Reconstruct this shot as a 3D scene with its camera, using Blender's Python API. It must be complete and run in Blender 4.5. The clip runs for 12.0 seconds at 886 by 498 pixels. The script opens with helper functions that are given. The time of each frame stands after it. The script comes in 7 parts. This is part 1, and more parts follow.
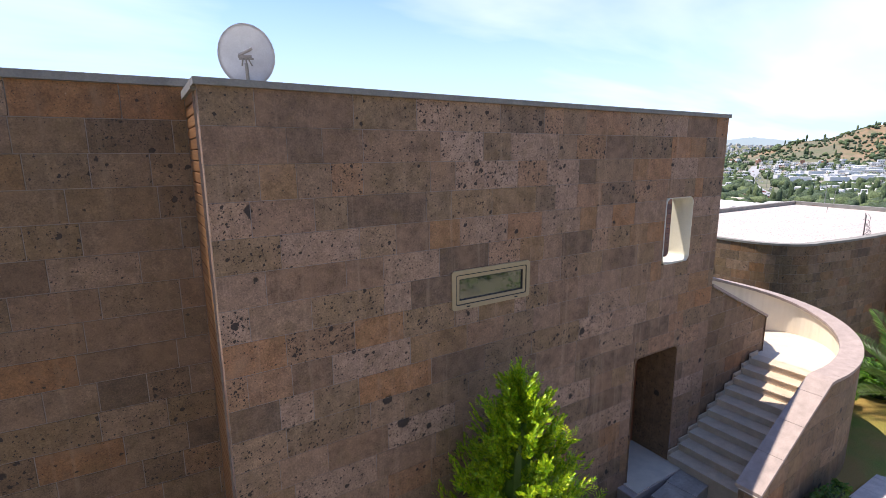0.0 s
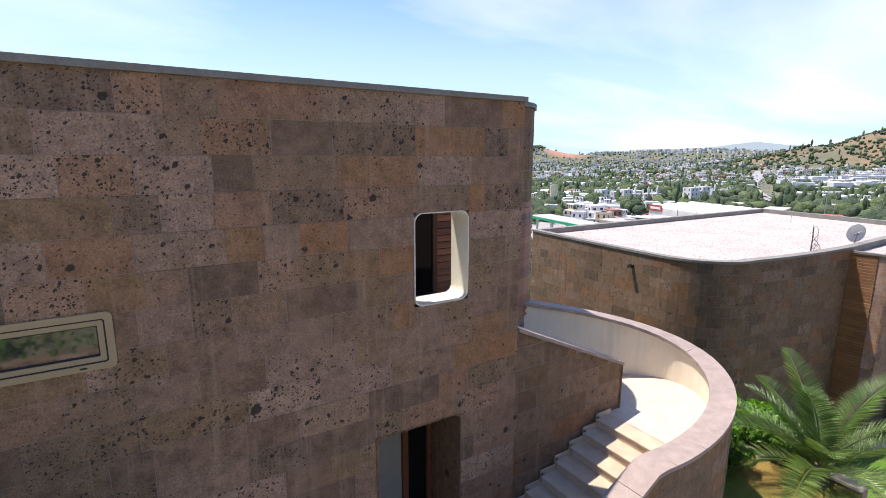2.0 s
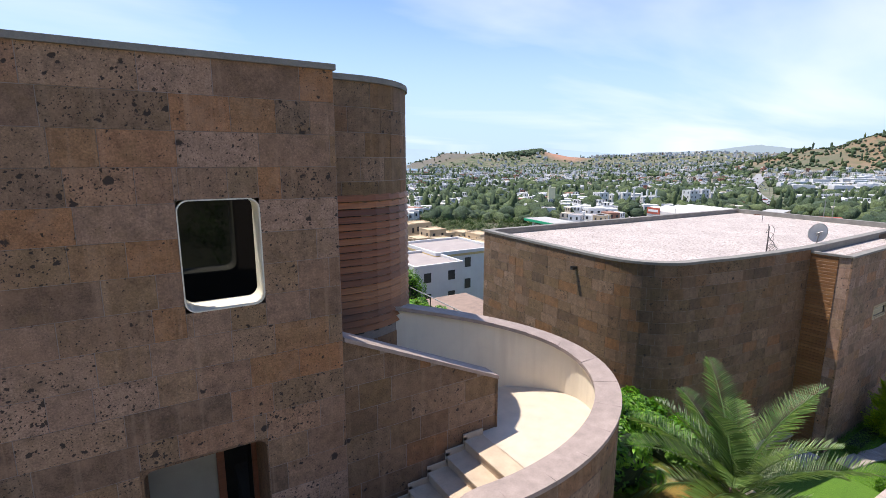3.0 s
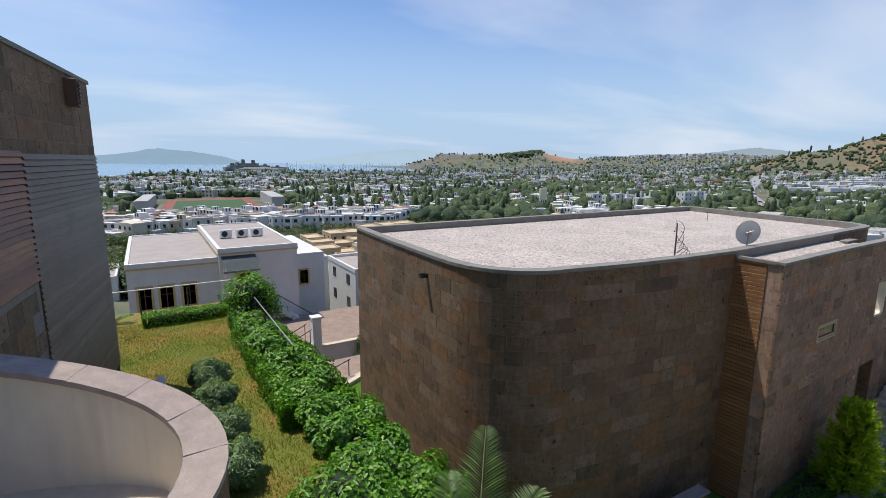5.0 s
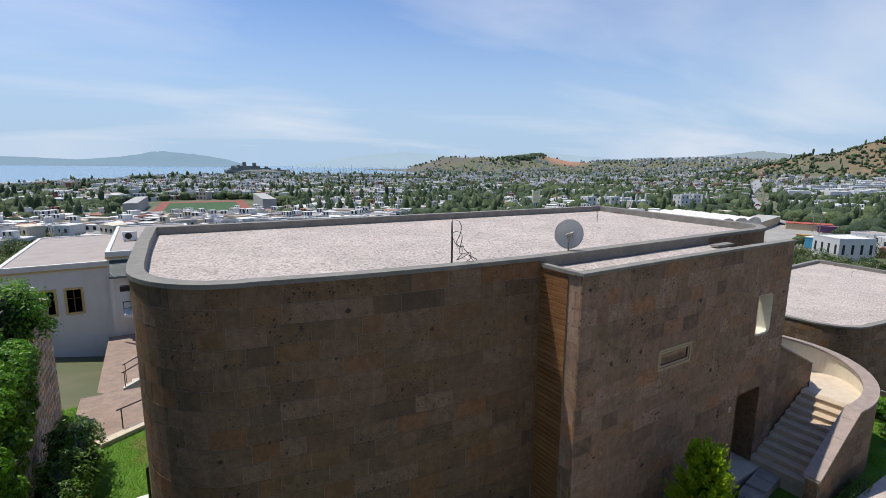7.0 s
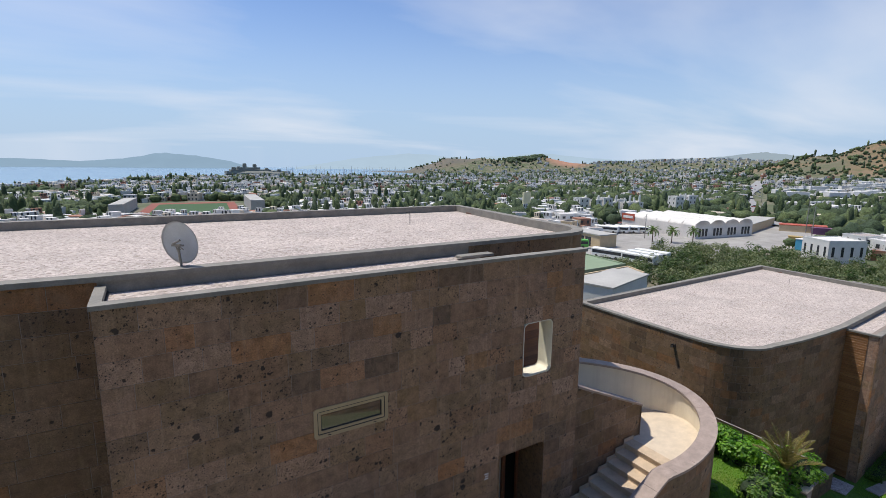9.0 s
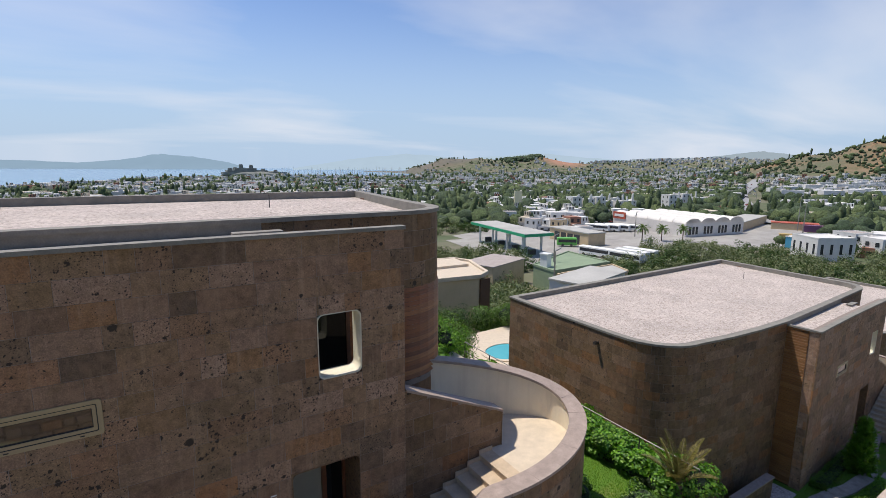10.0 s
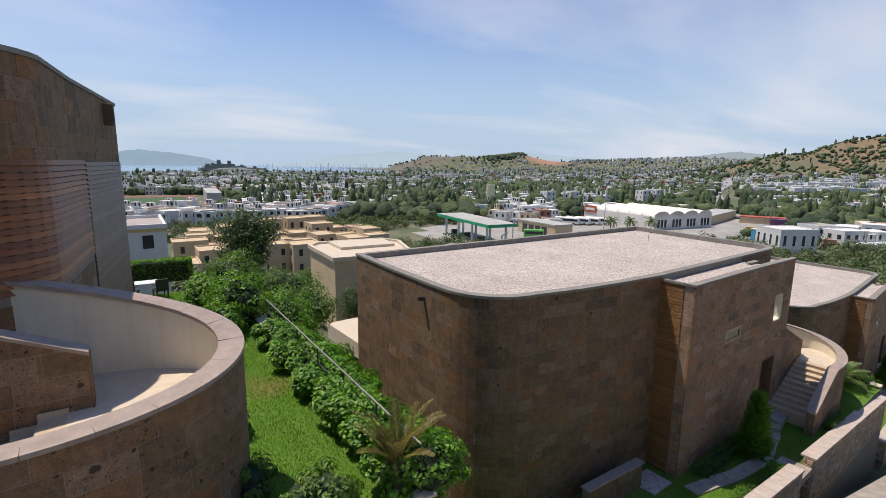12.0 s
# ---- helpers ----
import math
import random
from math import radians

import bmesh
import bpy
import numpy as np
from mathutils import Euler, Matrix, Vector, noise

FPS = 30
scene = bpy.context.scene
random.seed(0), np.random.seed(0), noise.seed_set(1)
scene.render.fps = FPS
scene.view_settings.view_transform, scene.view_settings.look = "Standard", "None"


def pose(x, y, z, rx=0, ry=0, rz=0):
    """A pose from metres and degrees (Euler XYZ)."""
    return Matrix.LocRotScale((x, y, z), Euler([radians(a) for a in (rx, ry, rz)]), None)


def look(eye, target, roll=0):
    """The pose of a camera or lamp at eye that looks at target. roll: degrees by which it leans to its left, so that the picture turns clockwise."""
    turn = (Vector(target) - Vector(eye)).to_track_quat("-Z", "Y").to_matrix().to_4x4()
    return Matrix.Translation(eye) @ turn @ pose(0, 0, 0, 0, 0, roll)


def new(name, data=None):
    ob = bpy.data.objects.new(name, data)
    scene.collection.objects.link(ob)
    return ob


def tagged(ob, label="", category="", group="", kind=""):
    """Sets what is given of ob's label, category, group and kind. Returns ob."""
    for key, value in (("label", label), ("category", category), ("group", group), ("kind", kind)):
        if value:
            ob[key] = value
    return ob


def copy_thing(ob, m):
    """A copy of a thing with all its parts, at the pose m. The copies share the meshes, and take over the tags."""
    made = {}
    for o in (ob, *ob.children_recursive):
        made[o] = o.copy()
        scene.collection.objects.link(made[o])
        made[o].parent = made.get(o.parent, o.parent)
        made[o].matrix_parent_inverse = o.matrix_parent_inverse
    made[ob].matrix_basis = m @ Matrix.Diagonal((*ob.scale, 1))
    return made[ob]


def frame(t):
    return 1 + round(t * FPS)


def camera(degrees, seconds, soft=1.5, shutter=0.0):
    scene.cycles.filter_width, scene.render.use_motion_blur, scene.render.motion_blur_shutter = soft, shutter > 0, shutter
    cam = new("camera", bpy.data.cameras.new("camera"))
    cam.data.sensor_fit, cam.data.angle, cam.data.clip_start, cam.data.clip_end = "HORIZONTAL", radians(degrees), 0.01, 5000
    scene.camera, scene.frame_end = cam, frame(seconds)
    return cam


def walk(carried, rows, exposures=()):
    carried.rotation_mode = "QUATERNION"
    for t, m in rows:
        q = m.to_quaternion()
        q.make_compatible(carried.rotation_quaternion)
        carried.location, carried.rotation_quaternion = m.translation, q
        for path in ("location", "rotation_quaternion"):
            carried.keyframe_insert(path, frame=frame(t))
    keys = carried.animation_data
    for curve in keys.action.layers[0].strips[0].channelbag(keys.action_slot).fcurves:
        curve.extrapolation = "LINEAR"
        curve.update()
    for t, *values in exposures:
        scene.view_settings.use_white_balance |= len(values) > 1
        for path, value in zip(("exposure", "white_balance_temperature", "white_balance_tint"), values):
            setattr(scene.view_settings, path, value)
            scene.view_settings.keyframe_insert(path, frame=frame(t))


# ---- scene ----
cam = camera(85.21, 12.0, soft=0.35)
PATH = [
    (0.0, pose(-0.58, -5.45, 5.63, 79.00, 0.40, -32.15)),
    (0.5, pose(0.93, -5.26, 5.53, 78.97, -0.10, -31.97)),
    (1.0, pose(2.24, -5.32, 5.54, 78.88, -0.31, -31.76)),
    (1.5, pose(3.40, -5.57, 5.60, 78.96, -0.28, -31.64)),
    (2.0, pose(4.85, -5.59, 5.54, 79.17, -0.17, -31.63)),
    (2.5, pose(6.33, -5.65, 5.38, 79.37, -0.21, -31.70)),
    (3.0, pose(7.61, -6.03, 5.24, 79.57, -0.09, -31.44)),
    (3.5, pose(8.89, -6.29, 5.11, 79.69, 0.05, -30.98)),
    (5.5, pose(15.88, -5.24, 4.43, 79.68, -0.53, -31.60)),
    (6.0, pose(17.33, -5.65, 4.37, 79.76, -0.51, -31.40)),
    (6.5, pose(19.04, -6.06, 4.29, 79.91, -0.53, -31.34)),
    (7.0, pose(21.26, -6.30, 4.14, 80.03, -0.51, -31.14)),
    (9.0, pose(29.92, -7.18, 3.80, 80.20, -0.48, -30.80)),
    (9.5, pose(32.14, -7.52, 3.52, 80.20, -0.41, -30.85)),
    (10.0, pose(34.43, -7.84, 3.06, 80.24, -0.28, -31.00)),
    (10.5, pose(36.66, -7.92, 2.35, 80.17, -0.14, -31.52)),
    (11.0, pose(38.65, -8.03, 1.63, 80.06, -0.17, -31.84)),
    (11.5, pose(40.47, -8.17, 0.89, 80.00, -0.36, -32.13)),
    (12.0, pose(42.21, -8.31, 0.15, 80.06, -0.69, -32.87)),
]
walk(cam, PATH, [(0.0, 0.79, 6600, 17), (1.5, 0.74, 6600, 17), (2.5, 0.57, 6550, 16), (3.5, 0.36, 6500, 13), (5.3, -0.07, 6500, 10), (7.2, -0.08, 6500, 10), (10.0, -0.07, 6750, 12), (12.0, -0.06, 7000, 14)])

# ---- world, sun, exposure ----
SUN_DIR = Vector((-0.24, 0.3, 1.0)).normalized()
world = bpy.data.worlds.new("sky")
scene.world = world
world.use_nodes = True
wn, wl = world.node_tree.nodes, world.node_tree.links
wn.clear()
sky = wn.new("ShaderNodeTexSky")
sky.sky_type = "NISHITA"
sky.sun_disc = False
sky.sun_elevation = math.asin(SUN_DIR.z)
sky.sun_rotation = math.atan2(SUN_DIR.x, SUN_DIR.y)
sky.altitude = 50
sky.air_density, sky.dust_density, sky.ozone_density = 1.0, 0.2, 3.0
# thin high clouds: noise on a flat layer far above
geo = wn.new("ShaderNodeTexCoord")
sep = wn.new("ShaderNodeSeparateXYZ")
wl.new(geo.outputs["Generated"], sep.inputs[0])
up = wn.new("ShaderNodeMath")
up.operation = "MAXIMUM"
up.inputs[1].default_value = 0.03
wl.new(sep.outputs["Z"], up.inputs[0])
lift = wn.new("ShaderNodeMath")
lift.inputs[1].default_value = 0.12
wl.new(up.outputs[0], lift.inputs[0])
comb = wn.new("ShaderNodeCombineXYZ")
for k, axis in enumerate("XY"):
    div = wn.new("ShaderNodeMath")
    div.operation = "DIVIDE"
    wl.new(sep.outputs[axis], div.inputs[0])
    wl.new(lift.outputs[0], div.inputs[1])
    wl.new(div.outputs[0], comb.inputs[k])
cmap = wn.new("ShaderNodeMapping")
cmap.inputs["Rotation"].default_value = (0, 0, radians(72))
cmap.inputs["Scale"].default_value = (0.5, 1.0, 1.0)
cmap.inputs["Location"].default_value = (0.35, 0.9, 0.0)
wl.new(comb.outputs[0], cmap.inputs[0])
cn = wn.new("ShaderNodeTexNoise")
cn.inputs["Scale"].default_value, cn.inputs["Detail"].default_value = 0.55, 6.0
cn.inputs["Roughness"].default_value, cn.inputs["Distortion"].default_value = 0.5, 0.35
wl.new(cmap.outputs[0], cn.inputs["Vector"])
cr = wn.new("ShaderNodeValToRGB")
cr.color_ramp.elements[0].position, cr.color_ramp.elements[1].position = 0.45, 0.69
cr.color_ramp.elements[0].color, cr.color_ramp.elements[1].color = (0, 0, 0, 1), (0.72, 0.72, 0.72, 1)
bank = wn.new("ShaderNodeVectorMath")
bank.operation = "DOT_PRODUCT"
bank.inputs[1].default_value = (0.79, 0.50, 0.36)
wl.new(geo.outputs["Generated"], bank.inputs[0])
near_bank = wn.new("ShaderNodeMapRange")
near_bank.inputs["From Min"].default_value, near_bank.inputs["From Max"].default_value = 0.80, 0.99
near_bank.inputs["To Min"].default_value, near_bank.inputs["To Max"].default_value = -0.06, 0.035
near_bank.interpolation_type = "SMOOTHSTEP"
wl.new(bank.outputs["Value"], near_bank.inputs["Value"])
thick = wn.new("ShaderNodeMath")
wl.new(cn.outputs[0], thick.inputs[0])
wl.new(near_bank.outputs[0], thick.inputs[1])
wl.new(thick.outputs[0], cr.inputs[0])
cmix = wn.new("ShaderNodeMixRGB")
cmix.inputs[2].default_value = (6.6, 7.0, 7.7, 1)
wl.new(cr.outputs[0], cmix.inputs[0])
tint = wn.new("ShaderNodeMixRGB")
tint.blend_type = "MULTIPLY"
tint.inputs[0].default_value = 1.0
tint.inputs[2].default_value = (0.95, 1.02, 1.19, 1)
wl.new(sky.outputs[0], tint.inputs[1])
# summer haze low over the horizon
low = wn.new("ShaderNodeMapRange")
low.inputs["From Min"].default_value, low.inputs["From Max"].default_value = 0.0, 0.34
low.inputs["To Min"].default_value, low.inputs["To Max"].default_value = 0.95, 0.0
low.interpolation_type = "SMOOTHSTEP"
wl.new(sep.outputs["Z"], low.inputs["Value"])
hazy = wn.new("ShaderNodeMixRGB")
hazy.inputs[2].default_value = (3.6, 4.95, 6.7, 1)
wl.new(low.outputs[0], hazy.inputs[0])
wl.new(tint.outputs[0], hazy.inputs[1])
wl.new(hazy.outputs[0], cmix.inputs[1])
bg = wn.new("ShaderNodeBackground")
bg.inputs["Strength"].default_value = 0.125
wo = wn.new("ShaderNodeOutputWorld")
wl.new(cmix.outputs[0], bg.inputs["Color"])
wl.new(bg.outputs[0], wo.inputs["Surface"])
sun_data = bpy.data.lights.new("sun", "SUN")
sun_data.energy, sun_data.angle, sun_data.color = 4.6, radians(0.5), (1.0, 0.95, 0.86)
sun = new("sun", sun_data)
sun.matrix_world = look(SUN_DIR * 50, (0, 0, 0))

# ---- materials ----
def mat(name, rough=0.8):
    m = bpy.data.materials.new(name)
    m.use_nodes = True
    nt = m.node_tree
    bsdf = nt.nodes["Principled BSDF"]
    bsdf.inputs["Roughness"].default_value = rough
    return m, nt.nodes, nt.links, bsdf


def mth(n, l, op, a, b=0.0, clamp=False):
    x = n.new("ShaderNodeMath")
    x.operation, x.use_clamp = op, clamp
    for k, v in enumerate((a, b)):
        if isinstance(v, (int, float)):
            x.inputs[k].default_value = v
        else:
            l.new(v, x.inputs[k])
    return x.outputs[0]


def mix(n, l, fac, a, b, blend="MIX"):
    x = n.new("ShaderNodeMixRGB")
    x.blend_type = blend
    for k, v in enumerate((fac, a, b)):
        if isinstance(v, (int, float)):
            x.inputs[k].default_value = v
        elif isinstance(v, tuple):
            x.inputs[k].default_value = (*v, 1) if len(v) == 3 else v
        else:
            l.new(v, x.inputs[k])
    return x.outputs[0]


def ramp(n, l, fac, stops, interp="LINEAR"):
    x = n.new("ShaderNodeValToRGB")
    x.color_ramp.interpolation = interp
    e = x.color_ramp.elements
    while len(e) < len(stops):
        e.new(0.5)
    for el, (p, c) in zip(e, stops):
        el.position = p
        el.color = (*c, 1) if isinstance(c, tuple) else (c, c, c, 1)
    l.new(fac, x.inputs[0])
    return x.outputs[0]


def noise_tex(n, l, vec, scale, detail=4.0, rough=0.55, dist=0.0):
    x = n.new("ShaderNodeTexNoise")
    x.inputs["Scale"].default_value, x.inputs["Detail"].default_value = scale, detail
    x.inputs["Roughness"].default_value, x.inputs["Distortion"].default_value = rough, dist
    l.new(vec, x.inputs["Vector"])
    return x.outputs[0]


def place(n, l, scale=(1, 1, 1)):
    g = n.new("ShaderNodeNewGeometry")
    x = n.new("ShaderNodeMapping")
    x.inputs["Scale"].default_value = scale
    l.new(g.outputs["Position"], x.inputs[0])
    return x.outputs[0], g


def bump(n, l, bsdf, height, strength=0.4, dist=0.01):
    x = n.new("ShaderNodeBump")
    x.inputs["Strength"].default_value, x.inputs["Distance"].default_value = strength, dist
    l.new(height, x.inputs["Height"])
    l.new(x.outputs[0], bsdf.inputs["Normal"])


def pick_random(n, g, single):
    if single:
        return n.new("ShaderNodeObjectInfo").outputs["Random"]
    return g.outputs["Random Per Island"]


def stone_mat(name, single, tint=(1, 1, 1), pores=1.0):
    m, n, l, b = mat(name, 0.82)
    pos, g = place(n, l)
    r = pick_random(n, g, single)
    col = ramp(n, l, r, [(0.0, (0.092, 0.076, 0.066)), (0.1, (0.15, 0.112, 0.092)), (0.22, (0.20, 0.158, 0.142)), (0.33, (0.165, 0.128, 0.088)),
                         (0.43, (0.225, 0.134, 0.078)), (0.5, (0.185, 0.14, 0.12)), (0.6, (0.15, 0.122, 0.092)), (0.7, (0.235, 0.19, 0.178)),
                         (0.8, (0.175, 0.138, 0.098)), (0.88, (0.12, 0.10, 0.086)), (0.94, (0.205, 0.142, 0.102)), (1.0, (0.27, 0.225, 0.215))])
    big = noise_tex(n, l, pos, 1.3, 3)
    mid = noise_tex(n, l, pos, 6.0, 6, 0.68)
    fine = noise_tex(n, l, pos, 48.0, 4, 0.75)
    col = mix(n, l, 1.0, col, ramp(n, l, mid, [(0.3, 0.66), (0.7, 1.34)]), "MULTIPLY")
    col = mix(n, l, 1.0, col, ramp(n, l, fine, [(0.32, 0.68), (0.68, 1.34)]), "MULTIPLY")
    col = mix(n, l, ramp(n, l, big, [(0.48, 0.0), (0.75, 0.3)]), col, (0.20, 0.13, 0.075))
    # patina in patches that run across the joints
    patch = noise_tex(n, l, pos, 2.6, 6, 0.65)
    col = mix(n, l, ramp(n, l, patch, [(0.5, 0.0), (0.68, 0.42)]), col, (0.25, 0.195, 0.165))
    col = mix(n, l, ramp(n, l, patch, [(0.32, 0.4), (0.48, 0.0)]), col, (0.15, 0.115, 0.065))
    # pale lime streaks running down
    spos, _ = place(n, l, (9, 9, 0.5))
    streak = noise_tex(n, l, spos, 1.0, 4, 0.6)
    col = mix(n, l, ramp(n, l, streak, [(0.56, 0.0), (0.8, 0.34)]), col, (0.38, 0.33, 0.30))
    # small pale chips and lime specks
    chip = noise_tex(n, l, pos, 16.0, 3, 0.8)
    col = mix(n, l, ramp(n, l, chip, [(0.70, 0.0), (0.76, 0.55)]), col, (0.42, 0.37, 0.33))
    col = mix(n, l, 1.0, col, tint, "MULTIPLY")
    # pores of the volcanic tuff, in three sizes
    wob = noise_tex(n, l, pos, 22.0, 2)
    wv = n.new("ShaderNodeVectorMath")
    wv.operation = "MULTIPLY_ADD"
    wv.inputs[1].default_value = (0.075, 0.075, 0.075)
    cwob = n.new("ShaderNodeCombineXYZ")
    for k in range(3):
        l.new(wob, cwob.inputs[k])
    l.new(cwob.outputs[0], wv.inputs[0])
    l.new(pos, wv.inputs[2])
    mask = None
    share = n.new("ShaderNodeMath")
    share.operation = "MULTIPLY_ADD"
    l.new(r, share.inputs[0])
    share.inputs[1].default_value, share.inputs[2].default_value = 1.0, 0.3
    for scale, power, top in ((4.5, 13.0, 0.40), (11.0, 5.2, 0.42), (24.0, 2.5, 0.42), (46.0, 2.5, 0.42)):
        v = n.new("ShaderNodeTexVoronoi")
        v.inputs["Scale"].default_value = scale
        l.new(wv.outputs[0], v.inputs["Vector"])
        s = n.new("ShaderNodeSeparateColor")
        l.new(v.outputs["Color"], s.inputs[0])
        rad = mth(n, l, "MULTIPLY", mth(n, l, "POWER", s.outputs[0], power), top * pores)
        rad = mth(n, l, "MULTIPLY", rad, share.outputs[0])
        hole = mth(n, l, "MULTIPLY", mth(n, l, "SUBTRACT", rad, v.outputs["Distance"]), 16.0, True)
        mask = hole if mask is None else mth(n, l, "MAXIMUM", mask, hole)
    col = mix(n, l, mth(n, l, "MULTIPLY", mask, 0.93), col, (0.028, 0.02, 0.015))
    l.new(col, b.inputs["Base Color"])
    h = mth(n, l, "SUBTRACT", mth(n, l, "MULTIPLY", fine, 0.3), mask)
    bump(n, l, b, h, 0.55, 0.012)
    return m


def plain_mat(name, col, rough=0.8, var=0.25, scale=4.0, fine=60.0, relief=0.15, metal=0.0, dirt=None):
    m, n, l, b = mat(name, rough)
    pos, g = place(n, l)
    a = noise_tex(n, l, pos, scale, 5, 0.6)
    f = noise_tex(n, l, pos, fine, 3, 0.6)
    c = mix(n, l, 1.0, col, ramp(n, l, a, [(0.3, 1 - var), (0.7, 1 + var * 0.6)]), "MULTIPLY")
    c = mix(n, l, 1.0, c, ramp(n, l, f, [(0.3, 1 - var * 0.5), (0.7, 1 + var * 0.4)]), "MULTIPLY")
    if dirt:
        spos, _ = place(n, l, (5, 5, 0.35))
        c = mix(n, l, ramp(n, l, noise_tex(n, l, spos, 1.0, 4), [(0.5, 0.0), (0.8, 0.5)]), c, dirt)
    l.new(c, b.inputs["Base Color"])
    b.inputs["Metallic"].default_value = metal
    l.new(ramp(n, l, a, [(0.2, max(0.05, rough - 0.12)), (0.8, min(1.0, rough + 0.1))]), b.inputs["Roughness"])
    bump(n, l, b, f, relief, 0.006)
    return m


def wood_mat(name, cols, single=True):
    m, n, l, b = mat(name, 0.5)
    pos, g = place(n, l, (2.0, 2.0, 46.0))
    r = pick_random(n, g, single)
    c = ramp(n, l, r, [(k / (len(cols) - 1), v) for k, v in enumerate(cols)])
    grain = noise_tex(n, l, pos, 1.0, 6, 0.65, 0.6)
    c = mix(n, l, 1.0, c, ramp(n, l, grain, [(0.25, 0.55), (0.75, 1.3)]), "MULTIPLY")
    p2, _ = place(n, l)
    c = mix(n, l, ramp(n, l, noise_tex(n, l, p2, 1.1, 4), [(0.5, 0.0), (0.75, 0.55)]), c, (0.12, 0.05, 0.02))
    l.new(c, b.inputs["Base Color"])
    bump(n, l, b, grain, 0.3, 0.004)
    return m


def leaf_mat(name, stops, gloss=0.45, thin=0.35):
    m, n, l, b = mat(name, gloss)
    pos, g = place(n, l)
    c = ramp(n, l, g.outputs["Random Per Island"], stops)
    c = mix(n, l, 1.0, c, ramp(n, l, noise_tex(n, l, pos, 1.6, 3), [(0.3, 0.7), (0.7, 1.25)]), "MULTIPLY")
    l.new(c, b.inputs["Base Color"])
    tr = n.new("ShaderNodeBsdfTranslucent")
    l.new(mix(n, l, 1.0, c, (1.3, 1.35, 0.6), "MULTIPLY"), tr.inputs["Color"])
    ms = n.new("ShaderNodeMixShader")
    ms.inputs[0].default_value = thin
    l.new(b.outputs[0], ms.inputs[1])
    l.new(tr.outputs[0], ms.inputs[2])
    l.new(ms.outputs[0], n["Material Output"].inputs["Surface"])
    return m


def gravel_mat():
    m, n, l, b = mat("roof_gravel", 0.9)
    pos, g = place(n, l)
    v = n.new("ShaderNodeTexVoronoi")
    v.inputs["Scale"].default_value = 17.0
    l.new(pos, v.inputs["Vector"])
    s = n.new("ShaderNodeSeparateColor")
    l.new(v.outputs["Color"], s.inputs[0])
    c = ramp(n, l, s.outputs[0], [(0.0, (0.31, 0.255, 0.22)), (0.25, (0.485, 0.41, 0.362)), (0.7, (0.56, 0.482, 0.435)), (1.0, (0.66, 0.58, 0.53))])
    big = noise_tex(n, l, pos, 0.6, 4)
    c = mix(n, l, 1.0, c, ramp(n, l, big, [(0.3, 0.86), (0.7, 1.1)]), "MULTIPLY")
    lump = noise_tex(n, l, pos, 8.0, 5, 0.7)
    c = mix(n, l, 1.0, c, ramp(n, l, lump, [(0.32, 0.74), (0.48, 1.0)]), "MULTIPLY")
    l.new(c, b.inputs["Base Color"])
    h = mth(n, l, "ADD", mth(n, l, "MULTIPLY", v.outputs["Distance"], -0.8), mth(n, l, "MULTIPLY", lump, 1.6))
    bump(n, l, b, h, 0.8, 0.05)
    return m


def lawn_mat(name, a, c2, dry, dry_share):
    m, n, l, b = mat(name, 0.9)
    pos, g = place(n, l)
    fine = noise_tex(n, l, pos, 45.0, 4, 0.7)
    mid = noise_tex(n, l, pos, 3.0, 4, 0.6)
    big = noise_tex(n, l, pos, 0.55, 3, 0.5)
    c = mix(n, l, mid, a, c2)
    c = mix(n, l, ramp(n, l, big, [(0.62 - dry_share, 0.0), (0.75 - dry_share * 0.6, 0.85)]), c, dry)
    c = mix(n, l, 1.0, c, ramp(n, l, fine, [(0.3, 0.45), (0.7, 1.5)]), "MULTIPLY")
    l.new(c, b.inputs["Base Color"])
    bump(n, l, b, fine, 0.9, 0.03)
    return m


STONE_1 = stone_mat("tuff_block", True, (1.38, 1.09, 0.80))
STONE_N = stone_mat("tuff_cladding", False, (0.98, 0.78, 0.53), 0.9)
COPING = plain_mat("coping_stone", (0.35, 0.275, 0.235), 0.75, 0.22, 5.0, 50.0, 0.2)
# brighter tuff copy: sunlight on the front wall's left end put into colour
STONE_E = stone_mat("tuff_sunlit_end", False, (1.75, 1.45, 1.22), 0.7)
MORTAR = plain_mat("mortar", (0.27, 0.22, 0.185), 0.9, 0.2, 8.0)
CONCRETE = plain_mat("concrete_cap", (0.23, 0.215, 0.185), 0.8, 0.25, 3.0, 40.0, 0.15)
GRAVEL = gravel_mat()
PLASTER = plain_mat("cream_plaster", (0.74, 0.66, 0.52), 0.85, 0.08, 1.5, 90.0, 0.08, dirt=(0.55, 0.47, 0.36))
STEP_STONE = plain_mat("limestone_step", (0.60, 0.505, 0.385), 0.7, 0.12, 4.0, 60.0, 0.1)
# the step limestone again, darkened and warmed for steps lying in shade
TREAD = plain_mat("shaded_step_stone", (0.52, 0.405, 0.285), 0.75, 0.18, 4.0, 60.0, 0.12)
CREAM = plain_mat("cream_reveal", (0.72, 0.68, 0.55), 0.6, 0.08, 4.0, 40.0, 0.05)
ALU = plain_mat("cream_aluminium", (0.38, 0.29, 0.165), 0.4, 0.06, 6.0, 50.0, 0.03)
SEAL = plain_mat("black_seal", (0.02, 0.02, 0.02), 0.6, 0.1)
WOOD = wood_mat("larch_board", [(0.17, 0.055, 0.014), (0.34, 0.115, 0.026), (0.23, 0.075, 0.018), (0.46, 0.18, 0.05), (0.29, 0.095, 0.024)])
